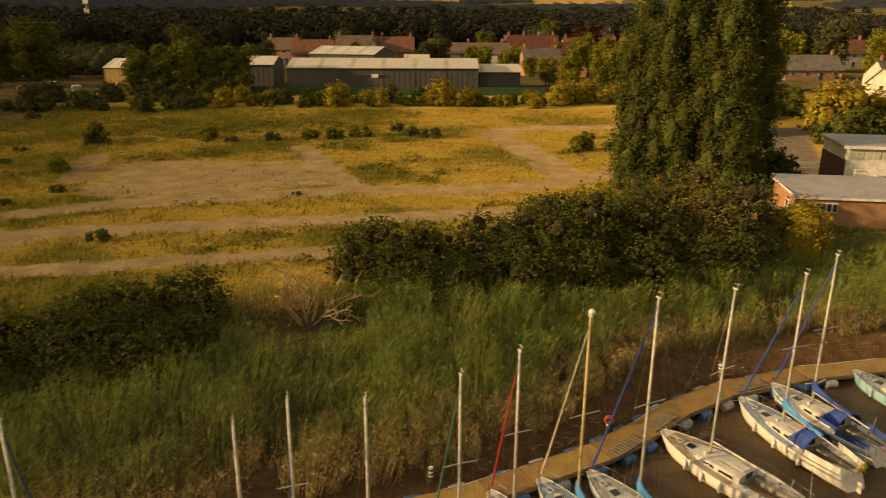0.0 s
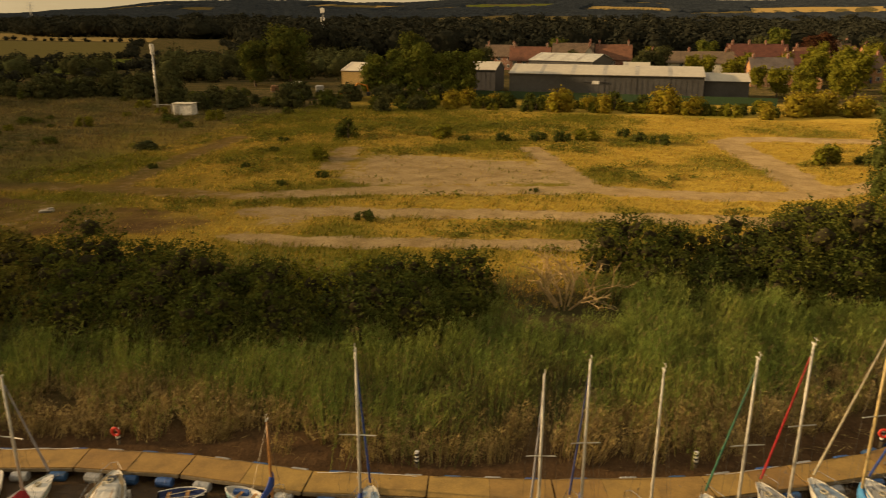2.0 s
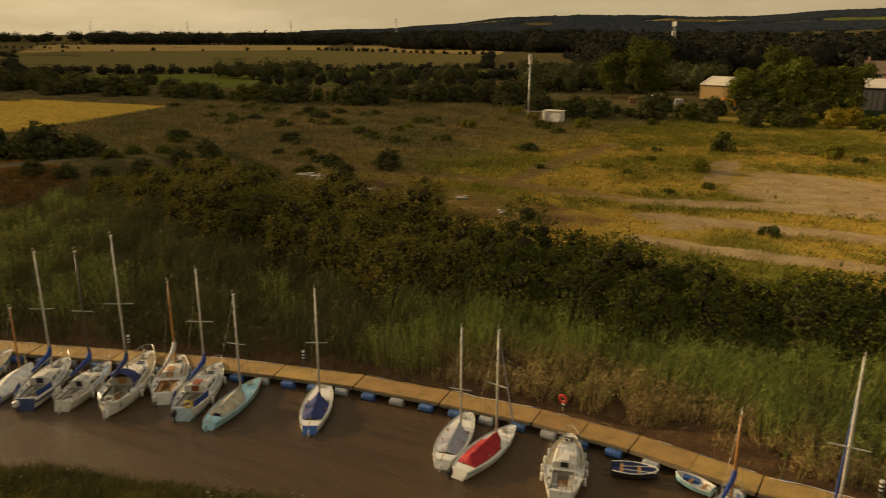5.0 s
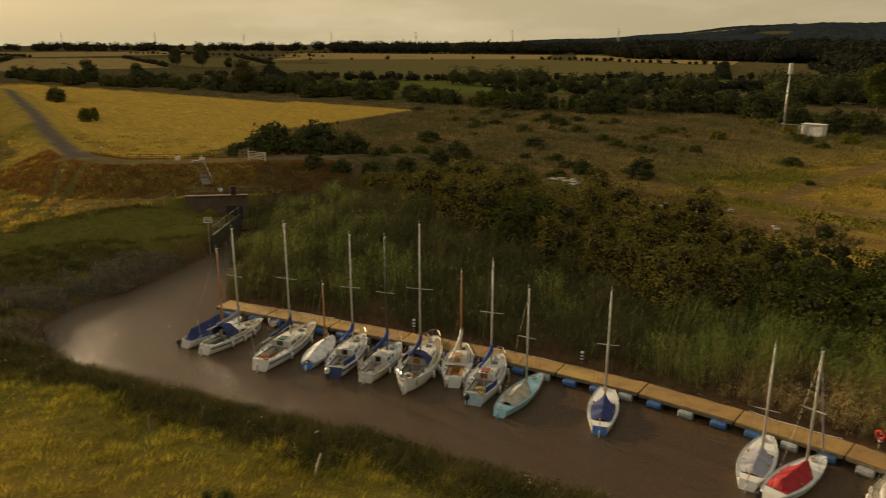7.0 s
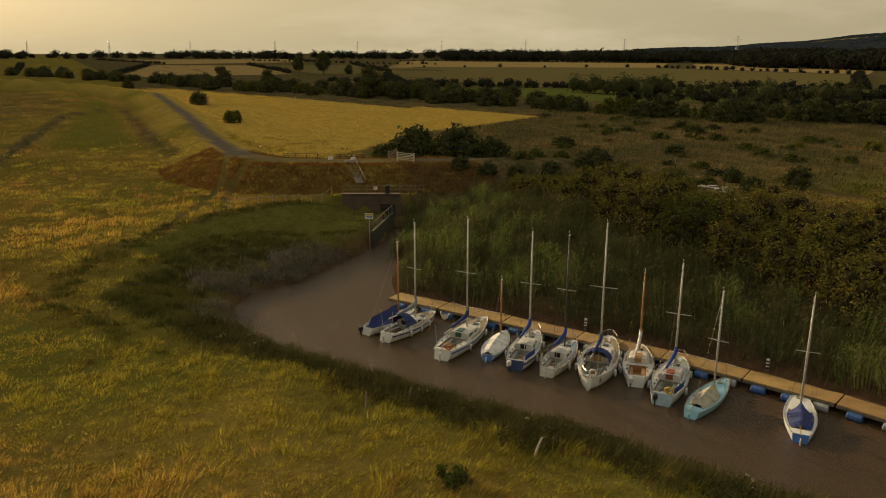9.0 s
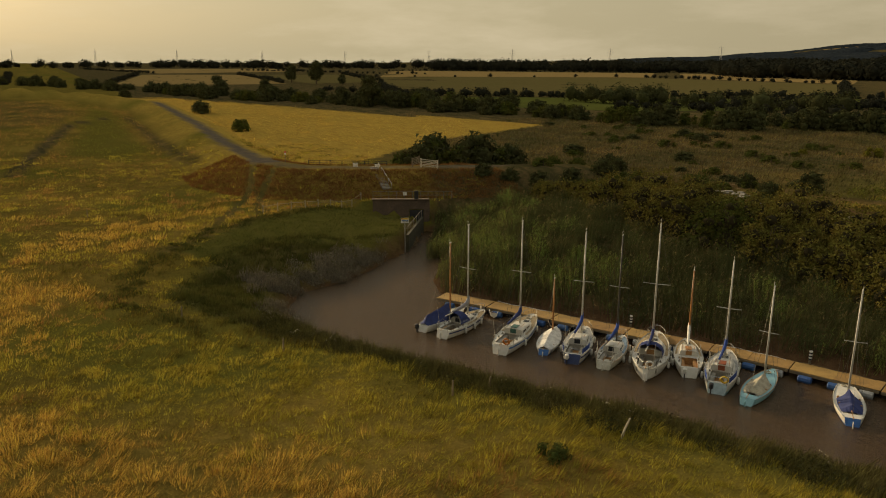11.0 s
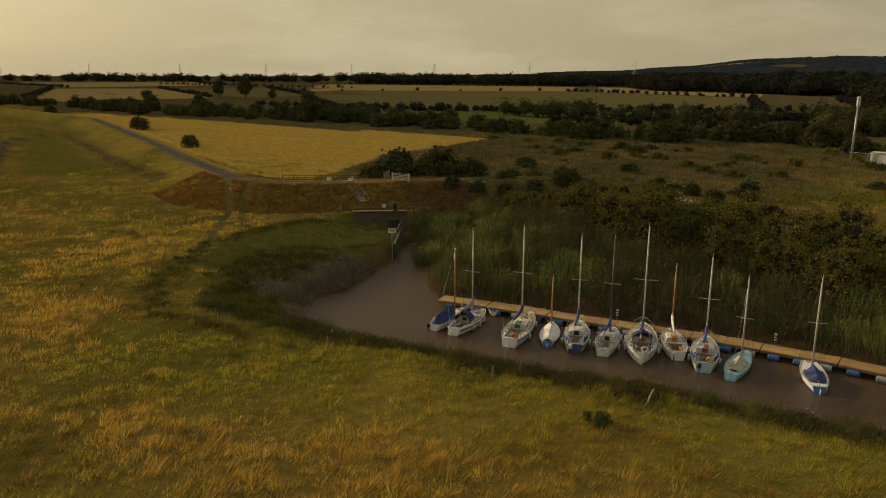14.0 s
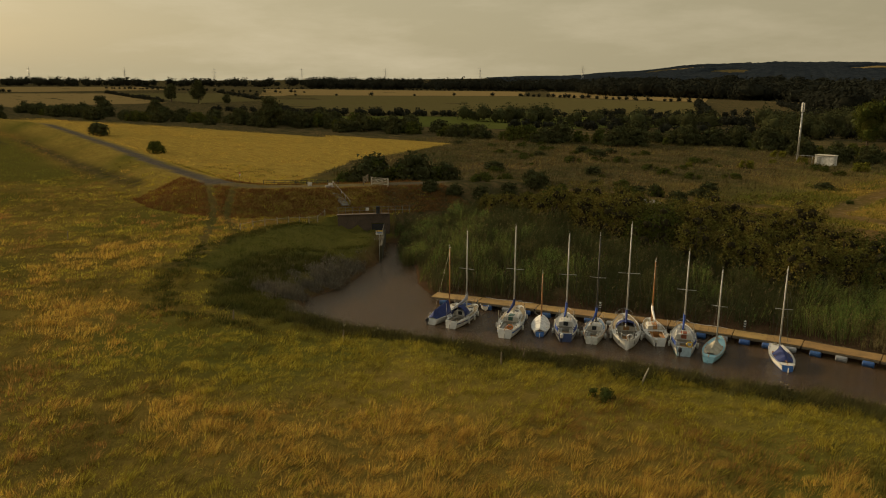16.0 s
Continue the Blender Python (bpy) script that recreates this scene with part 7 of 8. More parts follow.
boat("cabin_boat", (-31.1, 25.4), (-28.4, 19.7), 2.2, 0.85, "white cabin boat without a mast, hung with fenders", fenders=4, mast=None, cabin=(0.4, 0.8, 0.4), hull=GEL)
boat("gaff_boat", (-21.5, 26.0), (-20.9, 19.8), 2.1, 0.8, "white boat with an orange varnished mast and blue sail", mast=1.9 + W, mast_f=0.8, mastm=SPAR, spreader=0, sail=BLUECANVAS, cabin=(0.42, 0.72, 0.4), fenders=1)
boat("yacht", (-17.2, 27.6), (-15.6, 19.9), 2.4, 0.95, "white yacht with a blue and white furled headsail", mast=6.3 + W, mast_f=0.6, furl=BLUECANVAS, sail=BLUECANVAS, fenders=2)
boat("yacht", (-8.9, 28.2), (-7.3, 22.4), 1.9, 0.8, "small white yacht with a bare mast", mast=5.55 + W, mast_f=0.57, fenders=1, furl=GREYCANVAS)
boat("yacht", (-7.1, 29.4), (-5.2, 23.6), 1.9, 0.8, "small white yacht with a navy furled headsail", mast=5.85 + W, mast_f=0.6, furl=NAVYCANVAS, sail=BLUECANVAS, fenders=1)
boat("yacht", (-4.2, 30.1), (-1.8, 23.3), 2.2, 0.85, "white yacht with white lockers on deck", mast=5.8 + W, mast_f=0.57, spreader=0, fenders=1)
boat("yacht", (-0.4, 31.5), (2.2, 24.5), 2.3, 0.9, "white yacht with a dark green furled headsail", mast=6.3 + W, mast_f=0.55, furl=GREENCANVAS, fenders=2)
boat("yacht", (2.5, 33.4), (5.3, 27.0), 2.0, 0.85, "white yacht with a bright red furled headsail", mast=6.15 + W, mast_f=0.63, furl=REDCANVAS, mastm=ALU, fenders=2)
boat("yacht", (5.2, 34.4), (8.7, 27.0), 2.3, 0.95, "white yacht with a cream furled headsail and blue sail cover", mast=7.8 + W, mast_f=0.57, furl=TANCANVAS, buoy=YELLOW, sail=SKYCANVAS, fenders=2, aerial=True, mastm=mat("buff_mast", (0.55, 0.42, 0.2), 0.5))
boat("yacht", (8.0, 35.0), (12.0, 27.2), 2.6, 1.0, "white yacht with bright blue dodgers and a brown deck", mast=8.6 + W, mast_f=0.55, furl=BLUECANVAS, sail=SKYCANVAS, hatch=TEAK, fenders=3, stripe=SKYCANVAS)
boat("yacht", (13.1, 39.0), (18.3, 31.6), 2.9, 1.1, "large white cruising yacht with dark cabin windows", mast=7.3 + W, mast_f=0.63, fenders=4, rake=0.02, cabin=(0.36, 0.7, 0.42), furl=None)
boat("yacht", (19.3, 43.1), (22.4, 34.4), 2.7, 1.05, "white yacht with blue canvas sprayhood and furled blue headsail", mast=6.9 + W, mast_f=0.6, furl=BLUECANVAS, sprayhood=BLUECANVAS, sail=SKYCANVAS, fenders=3, buoy=YELLOW)
boat("yacht", (22.2, 45.0), (25.2, 36.7), 2.7, 1.05, "white yacht with bright blue dodgers and orange lifebuoy", mast=7.3 + W, mast_f=0.62, furl=BLUECANVAS, sprayhood=BLUECANVAS, sail=BLUECANVAS, stripe=SKYCANVAS, fenders=3, buoy=ORANGE)
boat("yacht", (28.8, 47.1), (31.6, 39.6), 2.4, 1.0, "pale turquoise yacht with white fenders", hull=TURQ, fenders=3, mast=6.5 + W, mast_f=0.6)


def tender(at, rz, L, B, hull, inner, label, oars):
    t = thing("tender", (at[0], at[1], WATER_Z + 0.12), rz, label, "dinghy", "tenders")
    rows, inn = [], []
    for i in range(11):
        s = i / 10
        b = hull_b(s, B, 0.75, 0.6)
        z = 0.34 + 0.1 * s * s
        rows.append([(L * (s - 0.5), -b, z), (L * (s - 0.5), -b * 0.85, 0.05), (L * (s - 0.5), 0, -0.12), (L * (s - 0.5), b * 0.85, 0.05), (L * (s - 0.5), b, z)])
        inn.append([(L * (s - 0.5) * 0.96, -b * 0.93, z), (L * (s - 0.5) * 0.96, -b * 0.75, 0.1), (L * (s - 0.5) * 0.96, 0, 0.02), (L * (s - 0.5) * 0.96, b * 0.75, 0.1), (L * (s - 0.5) * 0.96, b * 0.93, z)])
    g = Geo().loft(rows)
    g.add(rows[0], [(0, 1, 2, 3, 4)])
    part("hull", g, hull, t)
    part("inside", Geo().loft(inn), inner, t)
    for sg in (-1, 1):
        part("gunwale", Geo().tube([(r[0][0], sg * abs(r[0][1]), r[0][2]) for r in rows], 0.035, 5), FENDER, t)
    for x in (-0.28, 0.1):
        part("thwart", Geo().box((L * x, 0, 0.24), (0.2, B * 0.86, 0.03), 0, 0.008), TEAK, t)
    if oars:
        for sg in (-1, 1):
            part("oar", Geo().tube([(-0.7, sg * 0.15, 0.3), (0.9, sg * 0.3, 0.4)], 0.025, 5).box((0.95, sg * 0.3, 0.4), (0.4, 0.12, 0.02)), PALEWOOD, t)
    return t


tender((-26.6, 24.7), 25, 2.5, 1.25, RUBBER, NAVY, "small black rowing dinghy with oars aboard", True)
tender((-23.6, 25.6), 172, 2.1, 1.0, TURQ, GEL, "small turquoise and white plastic tender", False)
tender((-72.9, 7.2), 150, 1.6, 0.8, GEL, GELDECK, "tiny white tender tucked beside the pontoon", False)
tender((25.6, 46.2), 10, 1.7, 0.9, BLUE, GEL, "tiny blue tender tucked beside the pontoon", False)

# slatted timber ramps between pontoon sections
for x, y, rz in ((10.6, 37.6, 42), (13.4, 40.3, 44), (20.6, 44.9, 22)):
    t = thing("slatted_ramp", (x, y, DECK_Z + 0.06), rz, "weathered slatted timber ramp lying on the pontoon", "ramp", "pontoon ramps")
    for k in range(9):
        part("slat", Geo().box((0.28 * k - 1.1, 0, 0.03), (0.17, 0.9, 0.04), 0.02 * math.sin(k * 3), 0.006), OLDWOOD, t)
    for sg in (-0.35, 0.35):
        part("bearer", Geo().box((0, sg, -0.02), (2.5, 0.08, 0.05)), OLDWOOD, t)
# marker posts behind the pontoon, with white bands; some carry a red lifebuoy
for x, y, ring in ((-51.6, 22.4, 0), (-33.2, 28.3, 1), (-15.6, 30.6, 0), (-0.6, 34.6, 0), (10.1, 39.9, 1), (19.4, 47.0, 0), (-64.2, 15.8, 0)):
    t = thing("mooring_pile", (x, y, gz(x, y)), 0, "short pile banded black and white behind the pontoon" if not ring else "short banded pile with a red lifebuoy", "mooring pile", "mooring piles")
    z0 = DECK_Z - gz(x, y)
    for k in range(6):
        part("band", Geo().tube([(0, 0, z0 + 0.12 * k - 0.1), (0, 0, z0 + 0.12 * k + 0.02)], 0.12, 8), WHITEPAINT if k % 2 else RUBBER, t)
    part("shaft", Geo().tube([(0, 0, -0.6), (0, 0, z0 - 0.1)], 0.1, 8), OLDWOOD, t)
    if ring:
        part("lifebuoy", Geo().torus((0, -0.16, z0 + 0.5), 0.24, 0.08, Matrix.Rotation(1.57, 3, "X")), RED, t, "red lifebuoy")

# ---------------- buildings ----------------
def brickmat(name, a, b, mortar, scale):
    m = bpy.data.materials.new(name)
    m.use_nodes = True
    nt = m.node_tree
    bs = nt.nodes["Principled BSDF"]
    bs.inputs["Roughness"].default_value = 0.9
    tc = nt.nodes.new("ShaderNodeTexCoord")
    # courses run level on every wall: use the longer horizontal way and the height
    sp = nt.nodes.new("ShaderNodeSeparateXYZ")
    ad = nt.nodes.new("ShaderNodeMath")
    cb = nt.nodes.new("ShaderNodeCombineXYZ")
    nt.links.new(tc.outputs["Object"], sp.inputs[0])
    nt.links.new(sp.outputs[0], ad.inputs[0])
    nt.links.new(sp.outputs[1], ad.inputs[1])
    nt.links.new(ad.outputs[0], cb.inputs[0])
    nt.links.new(sp.outputs[2], cb.inputs[1])
    br = nt.nodes.new("ShaderNodeTexBrick")
    br.inputs["Color1"].default_value, br.inputs["Color2"].default_value, br.inputs["Mortar"].default_value = (*a, 1), (*b, 1), (*mortar, 1)
    br.inputs["Scale"].default_value = scale
    br.inputs["Mortar Size"].default_value = 0.012
    br.inputs["Brick Width"].default_value, br.inputs["Row Height"].default_value = 0.225, 0.075
    nt.links.new(cb.outputs[0], br.inputs["Vector"])
    n = nt.nodes.new("ShaderNodeTexNoise")
    n.inputs["Scale"].default_value = 1.4
    n.inputs["Detail"].default_value = 6
    nt.links.new(tc.outputs["Object"], n.inputs["Vector"])
    hs = nt.nodes.new("ShaderNodeHueSaturation")
    v = nt.nodes.new("ShaderNodeMapRange")
    v.inputs["To Min"].default_value, v.inputs["To Max"].default_value = 0.7, 1.3
    nt.links.new(n.outputs["Fac"], v.inputs["Value"])
    nt.links.new(v.outputs[0], hs.inputs["Value"])
    nt.links.new(br.outputs["Color"], hs.inputs["Color"])
    nt.links.new(hs.outputs[0], bs.inputs["Base Color"])
    bp = nt.nodes.new("ShaderNodeBump")
    bp.inputs["Strength"].default_value, bp.inputs["Distance"].default_value = 0.4, 0.01
    nt.links.new(br.outputs["Fac"], bp.inputs["Height"])
    bp.invert = True
    nt.links.new(bp.outputs[0], bs.inputs["Normal"])
    return m


BRICK = brickmat("orange_brick", (0.4, 0.17, 0.05), (0.32, 0.12, 0.04), (0.34, 0.26, 0.18), 1.0)
REDBRICK = brickmat("red_brick", (0.27, 0.085, 0.045), (0.21, 0.065, 0.04), (0.28, 0.22, 0.17), 1.0)
RENDERED = mat("painted_render", (0.62, 0.57, 0.46), 0.85, vary=0.12, scale=0.6)
TILE = mat("brown_roof_tile", (0.13, 0.085, 0.055), 0.85, vary=0.25, scale=0.5, fine=3, objrand=0.2)
REDTILE = mat("red_roof_tile", (0.16, 0.062, 0.036), 0.85, vary=0.25, scale=0.5, fine=3, objrand=0.2)
SLATE = mat("grey_roof_slate", (0.15, 0.12, 0.1), 0.7, vary=0.25, scale=0.5, fine=3, objrand=0.2)
CLAD = mat("grey_steel_cladding", (0.09, 0.088, 0.088), 0.55, vary=0.12, scale=0.15, fine=1.5)
ROOFSHEET = mat("pale_roof_sheet", (0.5, 0.45, 0.35), 0.6, vary=0.1, scale=0.12, fine=1.2, second=(0.42, 0.37, 0.285))
ROOFLIGHT = mat("dull_rooflight", (0.4, 0.37, 0.31), 0.5, vary=0.15, scale=0.3)
FELT = mat("grey_roofing_felt", (0.34, 0.33, 0.32), 0.9, vary=0.18, scale=0.5, second=(0.26, 0.25, 0.25))
GALV = mat("galvanised_steel", (0.42, 0.42, 0.4), 0.5, metal=0.5, vary=0.12, scale=1.5)
DULLSTEEL = mat("dull_weathered_steel", (0.25, 0.22, 0.18), 0.7, metal=0.2, vary=0.2, scale=1.5)
GREENFENCE = mat("green_mesh_fence", (0.03, 0.075, 0.03), 0.7, vary=0.2)
DIGGER = mat("digger_orange", (0.6, 0.22, 0.02), 0.5, vary=0.15)
GLASS = mat("window_glass", (0.05, 0.06, 0.07), 0.08, vary=0.1, spec=0.6)


def gable_house(name, x, y, rz, w, d, eave, ridge, wall, roof, label, chimneys=1, floors=2, bays=3, group="town houses"):
    """w along the ridge. Roof with overhang, windows with frames on the long sides, a chimney."""
    t = thing(name, (x, y, gz(x, y) - 0.1), rz, label, "house", group)
    g = Geo()
    W2, D2 = w / 2, d / 2
    pr = [(-D2, 0), (D2, 0), (D2, eave), (0, ridge - 0.15), (-D2, eave)]
    g.add([(-W2, a, b) for a, b in pr] + [(W2, a, b) for a, b in pr], [(4, 3, 2, 1, 0), (5, 6, 7, 8, 9), (0, 1, 6, 5), (1, 2, 7, 6), (2, 3, 8, 7), (3, 4, 9, 8), (4, 0, 5, 9)])
    part("wall", g, wall, t)
    o, th = 0.4, 0.16
    for sg in (-1, 1):
        g = Geo()
        sl = (ridge - eave) / D2
        q = [(-W2 - o, 0, ridge), (W2 + o, 0, ridge), (W2 + o, sg * (D2 + o), eave - sl * o), (-W2 - o, sg * (D2 + o), eave - sl * o)]
        g.add(q + [(a, b, c - th) for a, b, c in q], [(0, 1, 2, 3), (7, 6, 5, 4), (0, 4, 5, 1), (1, 5, 6, 2), (2, 6, 7, 3), (3, 7, 4, 0)])
        part("roof", g, roof, t)
    for k in range(chimneys):
        cx = (-0.42 + 0.84 * k / max(1, chimneys - 1)) * w if chimneys > 1 else W2 * 0.8
        c = part("chimney", Geo().box((cx, 0, ridge + 0.35), (0.7, 0.9, 1.7), 0, 0.03), REDBRICK, t)
        part("pot", Geo().tube([(cx, -0.2, ridge + 1.15), (cx, -0.2, ridge + 1.6)], [0.14, 0.11], 8).tube([(cx, 0.2, ridge + 1.15), (cx, 0.2, ridge + 1.6)], [0.14, 0.11], 8), REDTILE, c)
    for f in range(floors):
        z = eave * (f + 0.58) / floors
        for sg in (-1, 1):
            for k in range(bays):
                px = -W2 + w * (k + 0.5) / bays
                win = part("window", Geo().box((px, sg * (D2 + 0.02), z), (1.3, 0.1, 1.25), 0, 0.0), WHITEPAINT, t, "white-framed window")
                part("pane", Geo().box((px - 0.3, sg * (D2 + 0.06), z), (0.5, 0.06, 1.05)).box((px + 0.3, sg * (D2 + 0.06), z), (0.5, 0.06, 1.05)), GLASS, win)
    for sg in (-1, 1):
        win = part("window", Geo().box((sg * (W2 + 0.02), 0, eave * 0.72), (0.1, 1.3, 1.2)), WHITEPAINT, t, "white-framed window")
        part("pane", Geo().box((sg * (W2 + 0.06), 0, eave * 0.72), (0.06, 1.1, 1.0)), GLASS, win)
    part("door", Geo().box((w * 0.12, -D2 - 0.03, 1.05), (0.95, 0.1, 2.1)), NAVY, t)
    return t


def shed_hall(name, x, y, rz, w, d, eave, ridge, label, bays, mono=False, wall=CLAD, roof=ROOFSHEET):
    """A long steel-clad hall: wall sheets between posts, two roof slopes with dull strips."""
    t = thing(name, (x, y, gz(x, y) - 0.2), rz, label, "warehouse")
    W2, D2 = w / 2, d / 2
    pr = [(-D2, 0), (D2, 0), (D2, eave if not mono else ridge), (0, ridge - 0.1 if not mono else (eave + ridge) / 2), (-D2, eave)]
    g = Geo().add([(-W2, a, b) for a, b in pr] + [(W2, a, b) for a, b in pr], [(4, 3, 2, 1, 0), (5, 6, 7, 8, 9), (0, 1, 6, 5), (1, 2, 7, 6), (2, 3, 8, 7), (3, 4, 9, 8), (4, 0, 5, 9)])
    part("wall", g, wall, t)
    for k in range(bays * 6 + 1):
        px = -W2 + w * k / (bays * 6)
        part("cladding_rib", Geo().box((px, -D2 - 0.04, eave / 2), (0.08 if k % 6 else 0.2, 0.03 if k % 6 else 0.1, eave - 0.1)), wall, t)
    o = 0.3
    for sg in (-1, 1):
        za = eave if (sg < 0 or not mono) else ridge
        zr = ridge if not mono else (eave + ridge) / 2
        q = [(-W2 - o, 0, zr + 0.05), (W2 + o, 0, zr + 0.05), (W2 + o, sg * (D2 + o), za), (-W2 - o, sg * (D2 + o), za)]
        part("roof", Geo().add(q + [(a, b, c - 0.14) for a, b, c in q], [(0, 1, 2, 3), (7, 6, 5, 4), (0, 4, 5, 1), (1, 5, 6, 2), (2, 6, 7, 3), (3, 7, 4, 0)]), roof, t, "pale sheet roof")
        for k in range(bays):
            px = -W2 + w * (k + 0.08 if k else 0.6 / bays * 0.9) / bays if k else -W2 + w * 0.62 / bays * 0.15
            px = -W2 + w * (k + 0.0) / bays + (0.6 if k == 0 else 0)
            a, b = 0.06, 0.96
            y0, y1 = sg * (D2 + o) * a, sg * (D2 + o) * b
            z0, z1 = zr + 0.07 + (za - zr - 0.05) * a, zr + 0.07 + (za - zr - 0.05) * b
            part("rooflight", Geo().add([(px - 0.5, y0, z0), (px + 0.5, y0, z0), (px + 0.5, y1, z1), (px - 0.5, y1, z1)], [(0, 1, 2, 3)]), ROOFLIGHT, t, "dull translucent roof strip")
    part("gutter", Geo().box((0, -D2 - o - 0.05, eave - 0.12), (w + 0.5, 0.16, 0.14)), CLAD, t)
    return t


hall = shed_hall("warehouse", -15.2, 198.6, 0.6, 47.2, 19, 6.5, 8.3, "long grey steel warehouse with a pale shallow roof", 6)
part("sign_board", Geo().box((-2.0, -9.72, 4.6), (1.7, 0.08, 0.8)), WHITEPAINT, hall, "white sign board")
part("sign_bar", Geo().box((-3.9, -9.72, 4.6), (1.8, 0.08, 0.3)), RUBBER, hall)
part("sign_bar", Geo().box((0.1, -9.72, 4.6), (1.8, 0.08, 0.3)), RUBBER, hall)
shed_hall("store_building", 14.5, 203.0, 0.6, 10.4, 12, 5.0, 6.6, "small grey steel store beside a warehouse", 1)
shed_hall("rear_warehouse", -28.0, 238.0, -14, 20, 20, 7.6, 9.4, "grey warehouse with a broad pale roof", 4, roof=mat("ribbed_pale_roof", (0.52, 0.5, 0.42), 0.6, vary=0.2, scale=0.4, fine=2, second=(0.36, 0.35, 0.3)))
shed_hall("dark_unit", -49.0, 208.0, 0, 8, 14, 6.4, 8.2, "dark workshop unit beside a warehouse", 1, wall=mat("dark_cladding", (0.06, 0.06, 0.065), 0.6, vary=0.15))
shed_hall("yard_shed", -90.0, 220.0, -12, 9, 12, 4.4, 6.6, "timber-fronted yard shed with a pale roof", 1, wall=mat("ochre_cladding", (0.3, 0.2, 0.07), 0.8, vary=0.2))
shed_hall("link_unit", -8.0, 228.0, 1, 7, 10, 5.2, 7.6, "small unit with a pale roof behind a warehouse", 1)
# green mesh fence before the warehouse
t = thing("mesh_fence", (-14, 186.5, gz(-14, 186.5)), 0, "green mesh security fence before a warehouse", "fence")
for k in range(27):
    part("post", Geo().box((-39 + 3 * k, 0, 1.1), (0.08, 0.08, 2.2)), GREENFENCE, t)
for k in range(26):
    part("panel", Geo().box((-37.5 + 3 * k, 0, 1.05), (2.9, 0.03, 1.9)), GREENFENCE, t)

# houses: brick terrace behind the yards, then the town
HOUSES = [(-46, 272, 4, 14, 9, 5.6, 10.0, REDBRICK, REDTILE, 2, 4), (-31, 274, 4, 14, 10, 6.2, 11.4, REDBRICK, TILE, 2, 4), (-17, 276, 4, 12, 10, 6.2, 11.0, REDBRICK, REDTILE, 2, 3), (-25, 270, 94, 9, 7, 6.0, 10.4, RENDERED, TILE, 1, 2),
          (9, 286, 2, 30, 9, 5.0, 8.6, RENDERED, TILE, 3, 6), (31, 247, 8, 12, 8, 5.0, 8.6, BRICK, SLATE, 2, 3), (42, 244, 80, 9, 7, 2.8, 5.6, BRICK, TILE, 1, 2), (36, 320, 5, 22, 9, 5.6, 10.4, BRICK, REDTILE, 4, 5), (54, 312, 5, 12, 9, 5.4, 9.6, RENDERED, REDTILE, 2, 3), (66, 300, 80, 10, 8, 5.2, 9.2, BRICK, TILE, 2, 2),
          (46, 285, 10, 12, 8, 5.2, 9.0, BRICK, REDTILE, 2, 3), (62, 270, 15, 11, 8, 5.0, 8.8, BRICK, TILE, 2, 3), (10, 480, 5, 14, 10, 7.0, 12.5, RENDERED, REDTILE, 3, 4), (30, 470, 5, 18, 10, 6.0, 11.0, REDBRICK, REDTILE, 3, 4), (55, 430, 20, 14, 9, 6, 10.5, BRICK, REDTILE, 2, 4), (80, 400, 8, 14, 9, 5.6, 10, RENDERED, TILE, 2, 3),
          (112, 236, 5, 18, 9, 3.4, 7.4, BRICK, SLATE, 2, 4), (128, 214, 12, 16, 9, 3.2, 7.4, RENDERED, SLATE, 2, 3), (146, 226, 70, 13, 9, 3.6, 8.0, BRICK, SLATE, 2, 3), (108, 182, 25, 9, 8, 4.0, 7.6, RENDERED, TILE, 1, 2), (98, 268, 10, 14, 9, 5.2, 9.6, RENDERED, TILE, 2, 3), (150, 290, 10, 16, 9, 5.4, 10, RENDERED, REDTILE, 2, 4),
          (-62, 300, 0, 12, 9, 5.6, 9.6, REDBRICK, TILE, 2, 3), (82, 330, 12, 13, 9, 5.6, 10.2, BRICK, REDTILE, 2, 3), (24, 300, 84, 10, 8, 5.4, 9.4, BRICK, REDTILE, 2, 2)]
for x, y, rz, w, d, ev, ri, wl, rf, ch, bays in HOUSES:
    lbl = ("brick" if wl in (BRICK, REDBRICK) else "pale rendered") + " house with a " + {"brown_roof_tile": "brown tiled", "red_roof_tile": "red tiled", "grey_roof_slate": "grey slate"}[rf.name] + " gabled roof"
    gable_house("house", x, y, rz, w, d, ev, ri, wl, rf, lbl, ch, 2 if ev > 4 else 1, bays)

# brick hut and white clubhouse beside the creek
hz = gz(41, 74)
hut = thing("brick_hut", (35.6, 73.4, hz), -9, "low orange-brick hut with a grey felt flat roof", "building")
part("wall", Geo().add([(0, 0, -0.6), (11, 0, -0.6), (11, 8, -0.6), (0, 8, -0.6), (0, 0, 2.75), (11, 0, 2.75), (11, 8, 3.3), (0, 8, 3.3)], [(3, 2, 1, 0), (4, 5, 6, 7), (0, 1, 5, 4), (1, 2, 6, 5), (2, 3, 7, 6), (3, 0, 4, 7)]), BRICK, hut)
part("roof", Geo().add([(-0.3, -0.35, 2.86), (11.3, -0.35, 2.86), (11.3, 8.3, 3.46), (-0.3, 8.3, 3.46), (-0.3, -0.35, 2.76), (11.3, -0.35, 2.76), (11.3, 8.3, 3.36), (-0.3, 8.3, 3.36)], [(0, 1, 2, 3), (7, 6, 5, 4), (0, 4, 5, 1), (1, 5, 6, 2), (2, 6, 7, 3), (3, 7, 4, 0)]), FELT, hut, "grey felt roof")
part("fascia", Geo().box((5.5, -0.38, 2.78), (11.7, 0.05, 0.24)).box((-0.33, 4.0, 3.08), (0.05, 8.6, 0.2)), WHITEPAINT, hut, "white fascia board")
